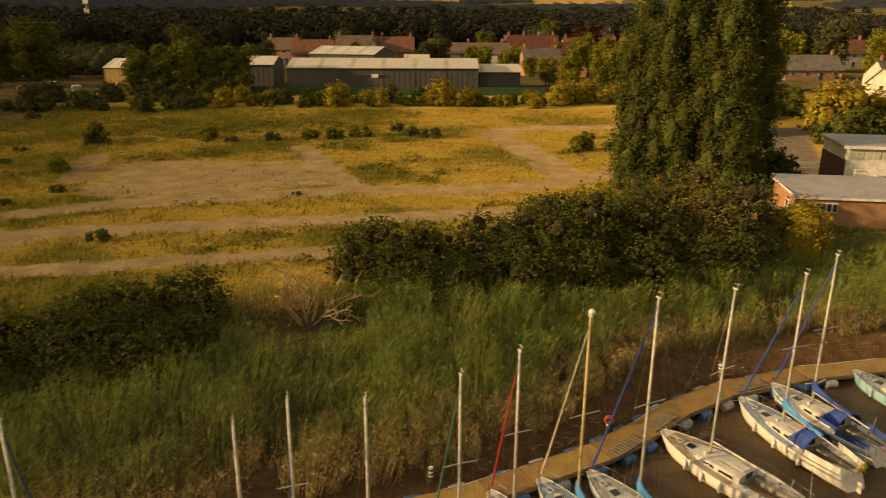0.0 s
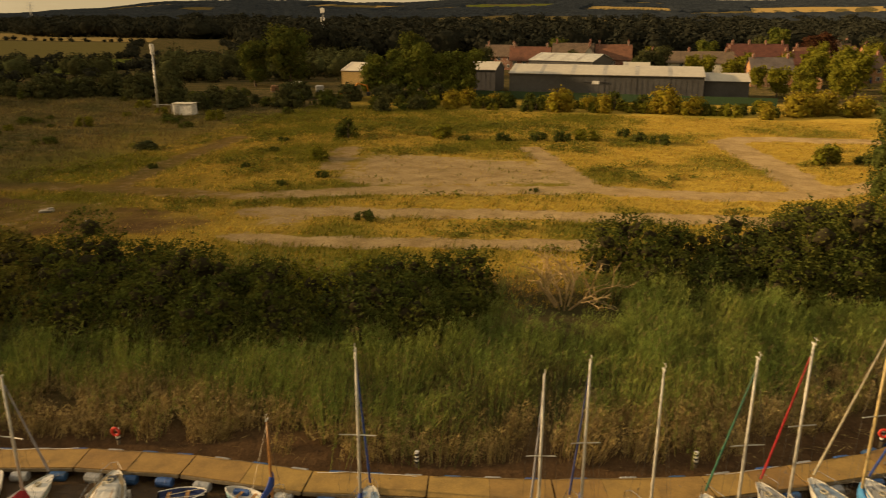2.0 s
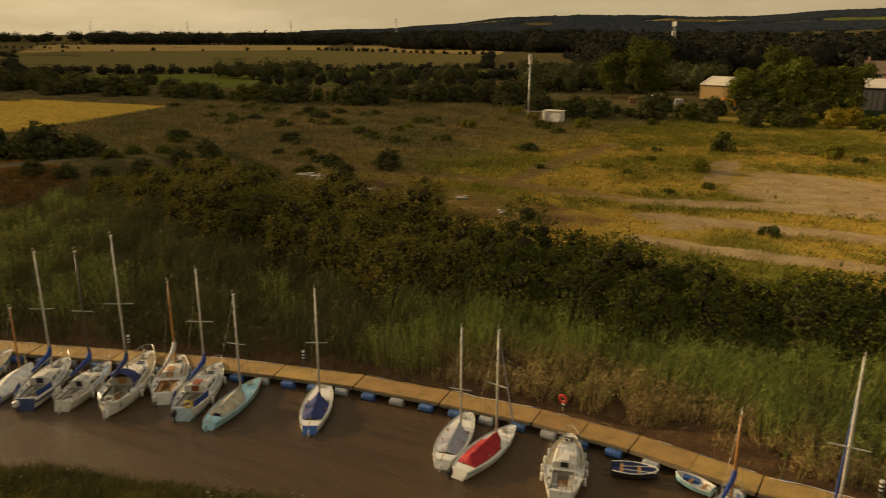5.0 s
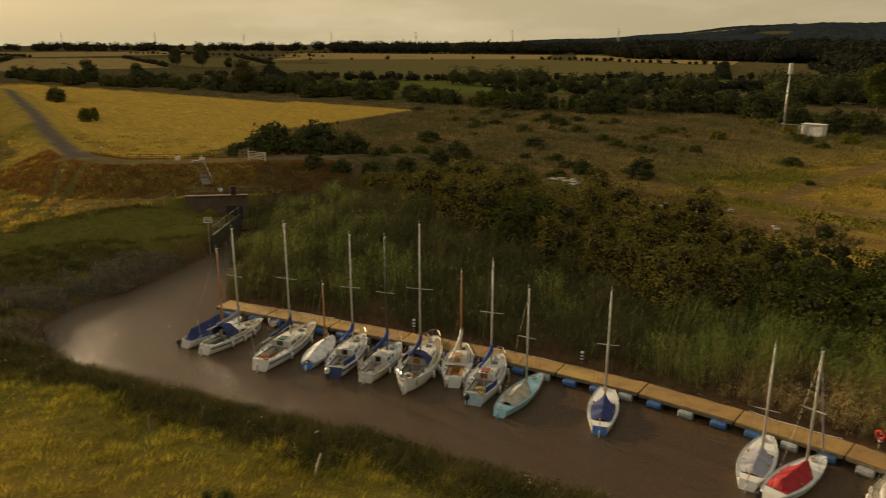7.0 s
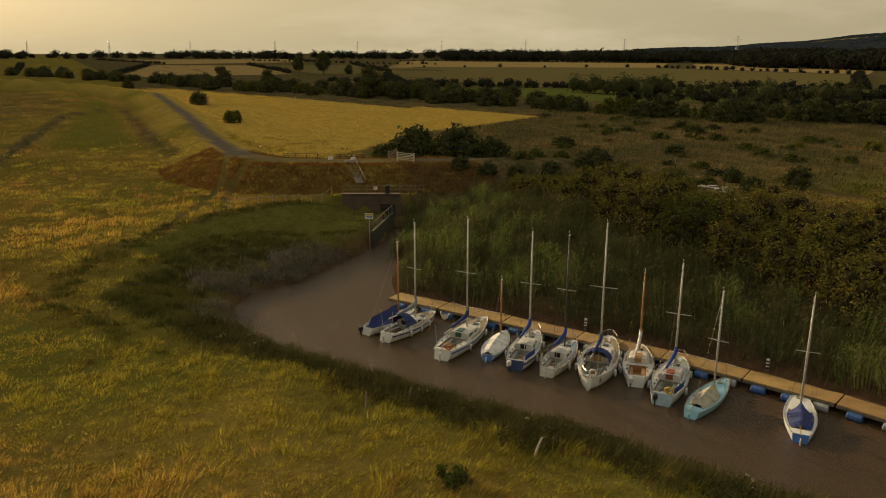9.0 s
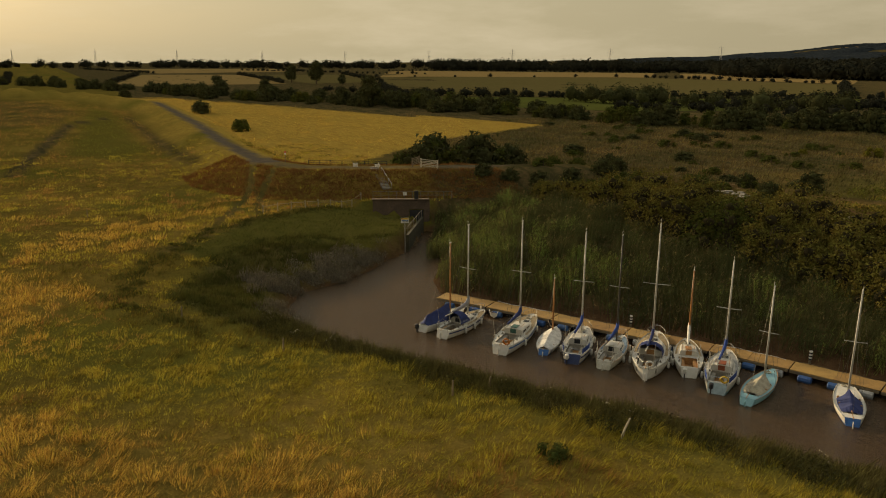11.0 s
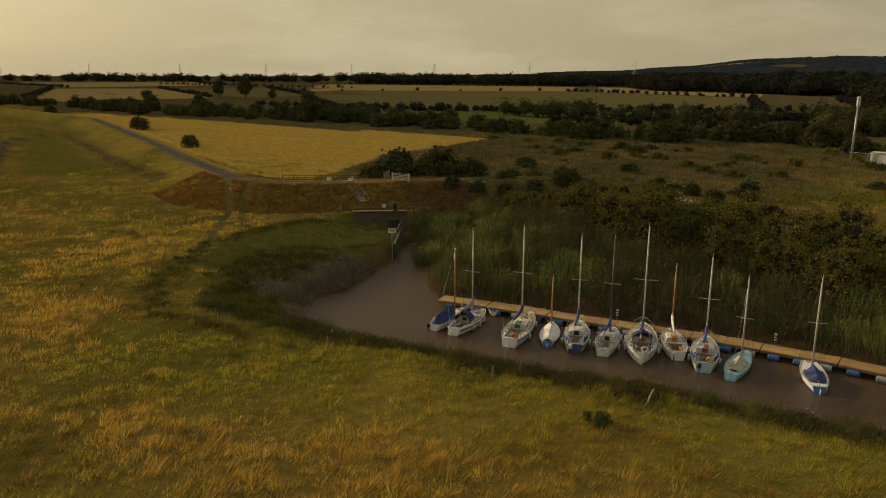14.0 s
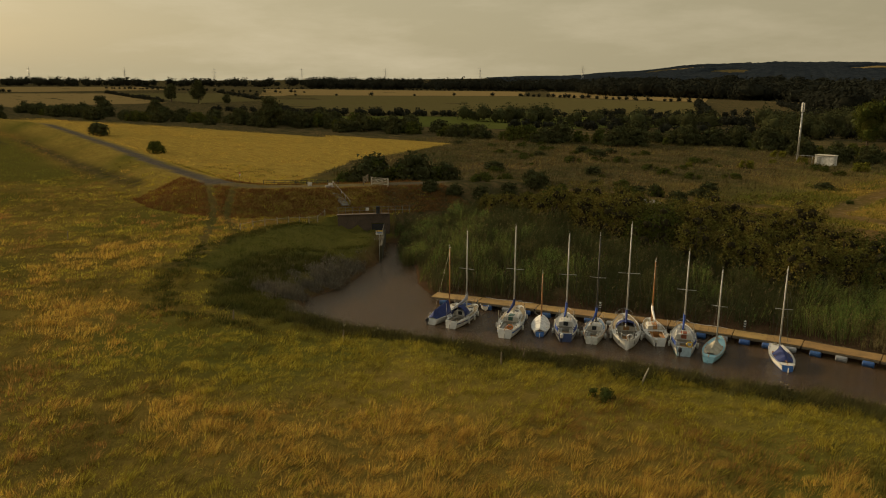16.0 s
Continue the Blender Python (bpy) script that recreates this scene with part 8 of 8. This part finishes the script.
win = part("window", Geo().box((3.1, -0.03, 1.75), (2.2, 0.12, 1.0)), WHITEPAINT, hut, "white four-light window")
for k in range(4):
    part("pane", Geo().box((2.28 + 0.545 * k, -0.08, 1.75), (0.4, 0.06, 0.78)), GLASS, win)
d_ = part("door", Geo().box((-0.03, 2.2, 1.0), (0.12, 1.0, 2.1)), WHITEPAINT, hut, "white side door")
part("pane", Geo().box((-0.07, 2.2, 1.4), (0.06, 0.6, 0.9)), GLASS, d_)
part("downpipe", Geo().tube([(0.12, -0.1, 2.7), (0.12, -0.1, -0.5)], 0.05, 6), RUBBER, hut)
part("plinth", Geo().box((5.5, -0.6, -0.45), (12.5, 1.3, 0.3), 0, 0.03), CONCRETE, hut)
club = thing("clubhouse", (45.4, 83.0, hz), -9, "white clubhouse with a glazed upper storey and flat roof", "building")
part("wall", Geo().box((4.5, 4.0, 2.2), (9, 8, 5.2)), WHITEPAINT, club)
part("end_wall", Geo().box((-0.06, 4.0, 3.0), (0.1, 8.02, 3.4)), mat("dark_timber_cladding", (0.1, 0.035, 0.025), 0.8, vary=0.2), club)
part("corner_post", Geo().box((0.1, 0.1, 5.4), (0.18, 0.18, 1.4)).box((9, 0.1, 5.4), (0.18, 0.18, 1.4)).box((0.1, 8, 5.4), (0.18, 0.18, 1.4)).box((9, 8, 5.4), (0.18, 0.18, 1.4)), WHITEPAINT, club)
part("roof", Geo().box((4.5, 4.0, 6.25), (10, 9, 0.3), 0, 0.04), FELT, club, "grey flat roof")
part("fascia", Geo().box((4.5, -0.52, 6.22), (10.1, 0.06, 0.34)), WHITEPAINT, club)
for k in range(5):
    w_ = part("window", Geo().box((0.95 + 1.78 * k, 0.02, 5.4), (1.66, 0.1, 1.4)), WHITEPAINT, club, "white-framed window band")
    part("pane", Geo().box((0.55 + 1.78 * k, -0.02, 5.4), (0.7, 0.06, 1.2)).box((1.36 + 1.78 * k, -0.02, 5.4), (0.7, 0.06, 1.2)), mat("pale_blind", (0.5, 0.5, 0.42), 0.2, vary=0.1), w_)
for k in range(4):
    w_ = part("window", Geo().box((0.0, 1.1 + 1.9 * k, 5.4), (0.1, 1.7, 1.4)), WHITEPAINT, club, "white-framed window band")
    part("pane", Geo().box((-0.04, 1.1 + 1.9 * k, 5.4), (0.06, 1.4, 1.2)), mat("pale_blind", (0.5, 0.5, 0.42), 0.2, vary=0.1), w_)
g = Geo()
part("balcony_rail", Geo().box((5, -1.4, 3.9), (9, 0.08, 0.14)).box((5, -1.4, 3.5), (9, 0.06, 0.1)), WHITEPAINT, club)
for k in range(6):
    part("balcony_post", Geo().box((0.6 + 1.75 * k, -1.4, 3.4), (0.1, 0.1, 1.1)), WHITEPAINT, club)
part("balcony_deck", Geo().box((5, -0.7, 2.86), (9.2, 1.5, 0.12)), OLDWOOD, club)
# barrier and white railings at the yard entrance
t = thing("barrier_gate", (43.6, 97.2, gz(46, 97)), 10, "long galvanised barrier gate across the yard entrance", "gate")
part("post", Geo().box((0, 0, 0.7), (0.3, 0.3, 1.5)), GALV, t)
part("post", Geo().box((7.6, 0, 0.7), (0.3, 0.3, 1.5)), GALV, t)
part("rail", Geo().box((3.8, 0, 1.15), (7.4, 0.07, 0.1)), WHITEPAINT, t)
part("rail", Geo().box((3.8, 0, 0.5), (7.4, 0.07, 0.08)), WHITEPAINT, t)
part("brace", Geo().tube([(0.2, 0, 0.5), (7.4, 0, 1.15)], 0.035, 5), WHITEPAINT, t)
for x, y, rz in ((45.5, 108, 60), (56.5, 107, 70)):
    t = thing("white_railing", (x, y, gz(x, y)), rz, "short white railing beside the lane", "railing", "lane railings")
    part("rail", Geo().box((2, 0, 1.0), (4, 0.08, 0.16)), WHITEPAINT, t)
    part("rail", Geo().box((2, 0, 0.55), (4, 0.08, 0.12)), WHITEPAINT, t)
    for k in range(3):
        part("post", Geo().box((0.2 + 1.8 * k, 0, 0.5), (0.12, 0.12, 1.1)), WHITEPAINT, t)
t = thing("cruiser_ashore", (66.5, 108, gz(66.5, 108) + 0.9), 175, "turquoise and white cabin cruiser laid up ashore", "boat")
rows = []
for i in range(11):
    s = i / 10
    b = hull_b(s, 2.4, 0.85, 0.6)
    rows.append([(7 * (s - 0.5), -b, 1.2 + 0.2 * s), (7 * (s - 0.5), -b * 0.85, 0.3), (7 * (s - 0.5), 0, -0.1), (7 * (s - 0.5), b * 0.85, 0.3), (7 * (s - 0.5), b, 1.2 + 0.2 * s)])
part("hull", Geo().loft(rows).add(rows[0], [(0, 1, 2, 3, 4)]), TURQ, t)
part("deck", Geo().loft([[r_[0], r_[4]] for r_ in rows]), GEL, t)
part("cabin", Geo().box((0.2, 0, 1.75), (3.2, 1.8, 0.9), 0, 0.25), GEL, t)
part("cradle", Geo().box((-1.8, 0, -0.5), (0.2, 2.0, 1.0)).box((1.5, 0, -0.5), (0.2, 2.0, 1.0)), OLDWOOD, t)
for x, y, s in ((60, 104, 1.0), (62.5, 106, 1.1)):
    plant(B_DARK, x, y, 0.5 * s, 40)

# phone mast with its cabin
tz = gz(-106.8, 138)
t = thing("phone_mast", (-106.8, 138, tz), 0, "slim grey phone mast with panel antennas", "mast")
part("pole", Geo().tube([(0, 0, -0.3), (0, 0, 12.4)], [0.27, 0.16], 12), GALV, t, smooth=True)
for k in range(3):
    a = k * 2.09 + 0.4
    part("antenna", Geo().box((0.3 * math.cos(a), 0.3 * math.sin(a), 13.2), (0.2, 0.34, 2.2), a, 0.03), WHITEPAINT, t)
part("head_frame", Geo().tube([(0, 0, 12.3), (0, 0, 14.4)], 0.1, 8), GALV, t)
t = thing("equipment_cabin", (-99.0, 136.2, gz(-99, 136.2)), 8, "white flat-roofed equipment cabin beside a phone mast", "cabin")
part("body", Geo().box((0, 0, 1.1), (4.2, 2.6, 2.4), 0, 0.04), WHITEPAINT, t)
part("roof", Geo().box((0, 0, 2.36), (4.5, 2.9, 0.14), 0, 0.03), ROOFSHEET, t)
part("door", Geo().box((-1.1, -1.33, 1.0), (0.95, 0.06, 2.0)), GALV, t)
part("cable_tray", Geo().box((-4.6, 0.4, 1.9), (5.2, 0.25, 0.1)).box((-3.2, 0.4, 0.9), (0.1, 0.1, 1.9)), GALV, t)
t = thing("lattice_mast", (-173.4, 379.5, gz(-173, 379)), 0, "tall slim lattice mast with white antennas above woods", "mast")
for a in range(3):
    part("leg", Geo().tube([(0.9 * math.cos(a * 2.09), 0.9 * math.sin(a * 2.09), 0), (0.4 * math.cos(a * 2.09), 0.4 * math.sin(a * 2.09), 24)], 0.1, 5), GALV, t)
for k in range(12):
    z0 = 2 * k
    part("brace", Geo().tube([(0.85 - 0.035 * k, 0, z0), (-0.4, 0.7 - 0.03 * k, z0 + 1.9)], 0.06, 4).tube([(-0.4, 0.7 - 0.03 * k, z0), (-0.4, -0.7 + 0.03 * k, z0 + 1.9)], 0.06, 4), GALV, t)
for k, (dx, z) in enumerate(((-0.8, 23.0), (0.8, 23.2), (0, 23.4), (-0.8, 18.6), (0.8, 18.4))):
    part("antenna", Geo().box((dx, -0.5, z), (0.7, 0.4, 2.4), 0, 0.05), WHITEPAINT, t)
# orange digger and clutter in the yard
t = thing("digger", (-76.5, 171.5, gz(-76.5, 171.5)), 20, "orange tracked digger parked in a yard", "digger")
for sg in (-1, 1):
    part("track", Geo().box((0, sg * 1.1, 0.45), (3.8, 0.55, 0.9), 0, 0.3), RUBBER, t)
part("body", Geo().box((-0.3, 0, 1.6), (3.2, 2.4, 1.1), 0, 0.12), DIGGER, t)
part("cab", Geo().box((0.6, 0.7, 2.4), (1.5, 1.0, 1.6), 0, 0.1), GLASS, t)
bm_ = part("boom", Geo().tube([(1.0, 0, 1.8), (2.8, 0, 4.2), (5.0, 0, 3.6)], [0.3, 0.28, 0.2], 5), DIGGER, t)
part("bucket", Geo().box((5.4, 0, 1.6), (0.9, 1.1, 1.0), 0, 0.2), RUBBER, bm_)
part("stick", Geo().tube([(5.0, 0, 3.7), (5.4, 0, 1.9)], 0.18, 5), DIGGER, bm_)
for x, y, s, m_, nm, lb in ((-98, 189, 1.8, WHITEPAINT, "white_tank", "white plastic tank standing in a yard"), (-92, 190, 1.2, GALV, "yard_box", "grey steel box standing in a yard"), (-104, 187, 1.2, mat("rust", (0.2, 0.1, 0.05), 0.9), "skip", "rusty skip standing in a yard")):
    t = thing(nm, (x, y, gz(x, y)), 15, lb, "yard clutter")
    part("body", Geo().box((0, 0, s * 0.75), (s * 1.8, s * 1.3, s * 1.5), 0, s * 0.2), m_, t)
    part("base", Geo().box((0, 0, 0.05), (s * 2.0, s * 1.5, 0.2)), OLDWOOD, t)

# ---------------- the outfall, flood bank and gate ----------------
t = thing("outfall", (-109.8, 14.9, -3.4), 63.5, "concrete outfall headwall over a dark culvert with a railed top", "culvert")
part("headwall", Geo().box((-1.3, 0, 1.85), (5.0, 0.5, 3.8), 0, 0.04).box((3.6, 0, 1.85), (0.8, 0.5, 3.8), 0, 0.04).box((2.2, 0, 3.1), (2.0, 0.5, 1.3), 0, 0.02), mat("stained_concrete", (0.12, 0.085, 0.06), 0.9, vary=0.35, scale=0.8, second=(0.07, 0.052, 0.04), bump=0.3), t)
# culvert mouth lined and closed in black, its shade drawn as solid parts
part("culvert_back", Geo().box((2.2, 1.6, 1.2), (2.2, 0.2, 2.6)).box((1.1, 0.9, 1.2), (0.15, 1.6, 2.6)).box((3.3, 0.9, 1.2), (0.15, 1.6, 2.6)), RUBBER, t, "dark culvert mouth")
part("flap", Geo().box((2.2, -0.3, 0.9), (1.9, 0.08, 2.9), 0, 0.03), RUBBER, t, "black sheet drawn for the shade in the culvert mouth")
part("coping", Geo().box((0, 0, 3.82), (7.9, 0.8, 0.16), 0, 0.03), MATS["stained_concrete"], t)
for k in range(11):
    part("rail_post", Geo().box((-3.75 + 1.08 * k, 0, 4.4), (0.07, 0.07, 1.1)), DULLSTEEL, t)
for z in (4.4, 4.92):
    part("rail", Geo().tube([(-3.85, 0, z), (7.2, 0, z)], 0.032, 5), DULLSTEEL, t)
part("penstock", Geo().box((2.2, -0.15, 4.35), (0.55, 0.45, 1.35), 0, 0.04), RUBBER, t, "dark penstock gear box")
part("notice", Geo().box((0.6, -0.1, 4.6), (0.5, 0.04, 0.45)), WHITEPAINT, t, "small pale notice")
# low channel wall with a hand rail
t = thing("channel_wall", (-98.2, 10.5, -3.7), 144, "low dark concrete wall with a hand rail beside the channel", "wall")
# shade of banks and reeds on the channel put into the wall's colour
part("wall", Geo().box((5.2, 0, 0.8), (11, 0.35, 2.5), 0, 0.03), mat("shaded_concrete", (0.06, 0.055, 0.03), 0.95, vary=0.35, scale=0.9, second=(0.04, 0.034, 0.022), bump=0.3), t)
for k in range(6):
    part("rail_post", Geo().box((0.3 + 2.0 * k, 0.05, 2.5), (0.05, 0.05, 1.0)), DULLSTEEL, t)
part("rail", Geo().tube([(0.2, 0.05, 2.98), (10.6, 0.05, 2.98)], 0.03, 5), DULLSTEEL, t)
t = thing("warning_sign", (-97.5, 9.8, -3.7), -25, "yellow, blue and white warning sign on a tall pole", "sign")
part("pole", Geo().tube([(0, 0, -0.4), (0, 0, 4.2)], 0.05, 8), GALV, t)
part("panel", Geo().box((0.06, 0, 4.0), (0.04, 0.95, 0.62)), WHITEPAINT, t)
part("yellow_band", Geo().box((0.085, 0, 4.2), (0.012, 0.9, 0.2)), YELLOW, t)
part("text_bar", Geo().box((0.085, 0, 3.98), (0.012, 0.8, 0.1)), BLUE, t)
part("text_bar", Geo().box((0.085, 0, 3.83), (0.012, 0.6, 0.06)), RUBBER, t)
# steps up the bank
t = thing("bank_steps", (-116.6, 15.9, gz(-116.6, 15.9)), 172, "concrete steps with a hand rail up the flood bank", "steps")
z0, z1 = 0.0, 2.72 - gz(-116.6, 15.9)
for k in range(15):
    part("tread", Geo().box((0.25 + 0.5 * k, 0, z0 + 0.28 + (z1 - z0) * (k + 0.5) / 15), (0.52, 1.2, 0.24), 0, 0.02), CONCRETE, t)
for sg in (-0.75,):
    part("hand_rail", Geo().tube([(0, sg, 1.0), (7.5, sg, z1 + 1.0)], 0.028, 5), GALV, t)
    for k in range(5):
        part("rail_post", Geo().box((0.1 + 1.8 * k, sg, (z1 * k / 4.2) + 0.45), (0.06, 0.06, 1.1)), GALV, t)


def field_gate(x, y, rz, label):
    t = thing("field_gate", (x, y, gz(x, y)), rz, label, "gate", "gates on the flood bank")
    for k in range(5):
        part("bar", Geo().box((1.6, 0, 0.3 + 0.24 * k), (3.1, 0.04, 0.1)), PALEWOOD, t)
    for px in (0.0, 3.25):
        part("post", Geo().box((px, 0, 0.65), (0.18, 0.18, 1.5), 0, 0.02), PALEWOOD, t)
    part("brace", Geo().tube([(0.1, 0.03, 0.3), (3.1, 0.03, 1.25)], 0.035, 4), PALEWOOD, t)
    return t


field_gate(-121.6, 23.9, 25, "pale timber five-bar gate on the flood bank")
dark_gate = field_gate(-122.4, 22.8, 135, "weathered dark timber gate on the flood bank")
for c in dark_gate.children:
    c.data.materials[0] = OLDWOOD
t = thing("bank_rail", (-133, 9.5, 2.7), 58, "low dark rail fence along the flood bank", "fence")
for k in range(8):
    part("post", Geo().box((1.8 * k, 0, 0.3), (0.09, 0.09, 0.9)), RUBBER, t)
for z in (0.35, 0.68):
    part("rail", Geo().box((6.3, 0, z), (12.8, 0.04, 0.06)), RUBBER, t)
for x, y, z, m_ in ((-127.2, 15.2, 0.5, WHITEPAINT), (-125.5, 18.2, 0.3, WHITEPAINT)):
    t = thing("white_box", (x, y, gz(x, y)), 60, "small white service box on the flood bank", "box", "service boxes")
    part("body", Geo().box((0, 0, z / 2), (0.7, 0.4, z), 0, 0.02), m_, t)
    part("lid", Geo().box((0, 0, z + 0.03), (0.76, 0.46, 0.06)), GALV, t)
t = thing("waymark_post", (-136.0, 6.6, gz(-136, 6.6)), 0, "small waymark post beside the bank track", "post")
part("post", Geo().tube([(0, 0, -0.2), (0, 0, 1.7)], 0.05, 6), OLDWOOD, t)
part("disc", Geo().box((0.06, 0, 1.55), (0.03, 0.25, 0.3)), WHITEPAINT, t)
part("cap", Geo().box((0, 0, 1.8), (0.26, 0.26, 0.2), 0, 0.03), RED, t, "red cap")
# wire fence along the green
FENCE = [(-112.6, -3.4), (-112.9, -1.4), (-113.1, 0.5), (-113.1, 2.4), (-113.1, 4.2), (-113.2, 6.0), (-113.5, 7.7), (-114.0, 9.4), (-114.6, 11.0)]
t = thing("wire_fence", (-113.1, 3.0, gz(-113.1, 3.0)), 0, "post and wire fence with pale weathered posts", "fence")
tops = []
mat("weathered_post", (0.34, 0.29, 0.21), 0.9, vary=0.25, scale=3, second=(0.22, 0.18, 0.12))
for x, y in FENCE:
    z = gz(x, y) - gz(-113.1, 3.0)
    part("post", Geo().box((x + 113.1, y - 3.0, z + 0.5), (0.11, 0.11, 1.3), 0.3, 0.015), MATS["weathered_post"], t)
    tops.append((x + 113.1, y - 3.0, z))
for (xa, ya, za), (xb, yb, zb) in zip(tops[:-1], tops[1:]):
    part("rail", Geo().tube([(xa, ya, za + 0.92), (xb, yb, zb + 0.92)], 0.035, 4), MATS["weathered_post"], t)
for h_ in (0.35, 0.7):
    part("wire", Geo().tube([(a, b, c + h_) for a, b, c in tops], 0.012, 3, False), WIRE, t)
for x, y, h_, lean in ((-65.4, -14.5, 1.0, 0.05), (-54.1, -7.4, 1.0, 0.02), (-45.3, -2.0, 1.25, 0.45), (-54.8, -4.4, 0.8, 0.1), (-121, -23.7, 1.1, 0.05), (-76, -19.5, 0.9, 0.1)):
    t = thing("meadow_post", (x, y, gz(x, y)), 30, "short weathered post standing in meadow grass", "post", "meadow posts")
    part("post", Geo().tube([(0, 0, -0.3), (lean * 0.5, 0, h_ * 0.5), (lean, 0, h_)], [0.07, 0.065, 0.05], 6), PALEWOOD if lean > 0.3 else OLDWOOD, t)
# heap of rubble and pale sheets on the waste ground
for x, y, s, rz in ((-92.5, 58.2, 1.4, 20), (-90.5, 58.8, 1.1, 60), (-88.6, 57.6, 1.3, 110), (-78.0, 56.2, 1.2, 15), (-72, 56.5, 0.9, 80), (-66, 60, 0.8, 30), (-58, 57, 0.7, 120), (-84, 54.8, 1.8, 10)):
    t = thing("rubble_slab", (x, y, gz(x, y)), rz, "pale broken slab lying on waste ground", "rubble", "rubble")
    part("slab", Geo().box((0, 0, 0.12), (s * 1.8, s * 0.9, 0.25), 0, 0.05).box((s * 0.4, 0.3, 0.3), (s * 0.8, s * 0.6, 0.18), 0.5, 0.04), CONCRETE, t)

# pylons along the horizon
for k, (x, y) in enumerate([(-2300, 330), (-2250, 560), (-2180, 790), (-2080, 1020), (-1960, 1240), (-1800, 1480), (-2330, 120), (-1600, 1720), (-2340, -80)]):
    t = thing("pylon", (x, y, gz(x, y)), 20, "grey lattice pylon far off on the plain", "pylon", "line of pylons")
    for sx in (-1, 1):
        for sy in (-1, 1):
            part("leg", Geo().tube([(sx * 3.5, sy * 3.5, 0), (sx * 1.0, sy * 1.0, 28), (0, 0, 46)], [0.3, 0.25, 0.15], 4), GALV, t)
    for z, w in ((26, 9), (33, 11), (40, 8)):
        part("cross_arm", Geo().tube([(-w, 0, z), (0, 0, z + 1.6), (w, 0, z)], 0.25, 4), GALV, t)
    for z in range(3, 26, 6):
        s = 3.5 - z * 0.085
        part("brace", Geo().tube([(-s, -s, z), (s - 0.3, -s, z + 6)], 0.15, 4).tube([(s, -s, z), (-s + 0.3, -s, z + 6)], 0.15, 4), GALV, t)
# lamp post by the houses
t = thing("street_lamp", (116, 182, gz(116, 182)), 0, "tall grey street lamp beside the road", "lamp post")
part("column", Geo().tube([(0, 0, 0), (0, 0, 9)], [0.12, 0.07], 8), GALV, t)
part("arm", Geo().tube([(0, 0, 9), (1.2, 0, 9.3)], 0.05, 6), GALV, t)
part("lantern", Geo().box((1.5, 0, 9.28), (0.7, 0.25, 0.14), 0, 0.04), GALV, t)
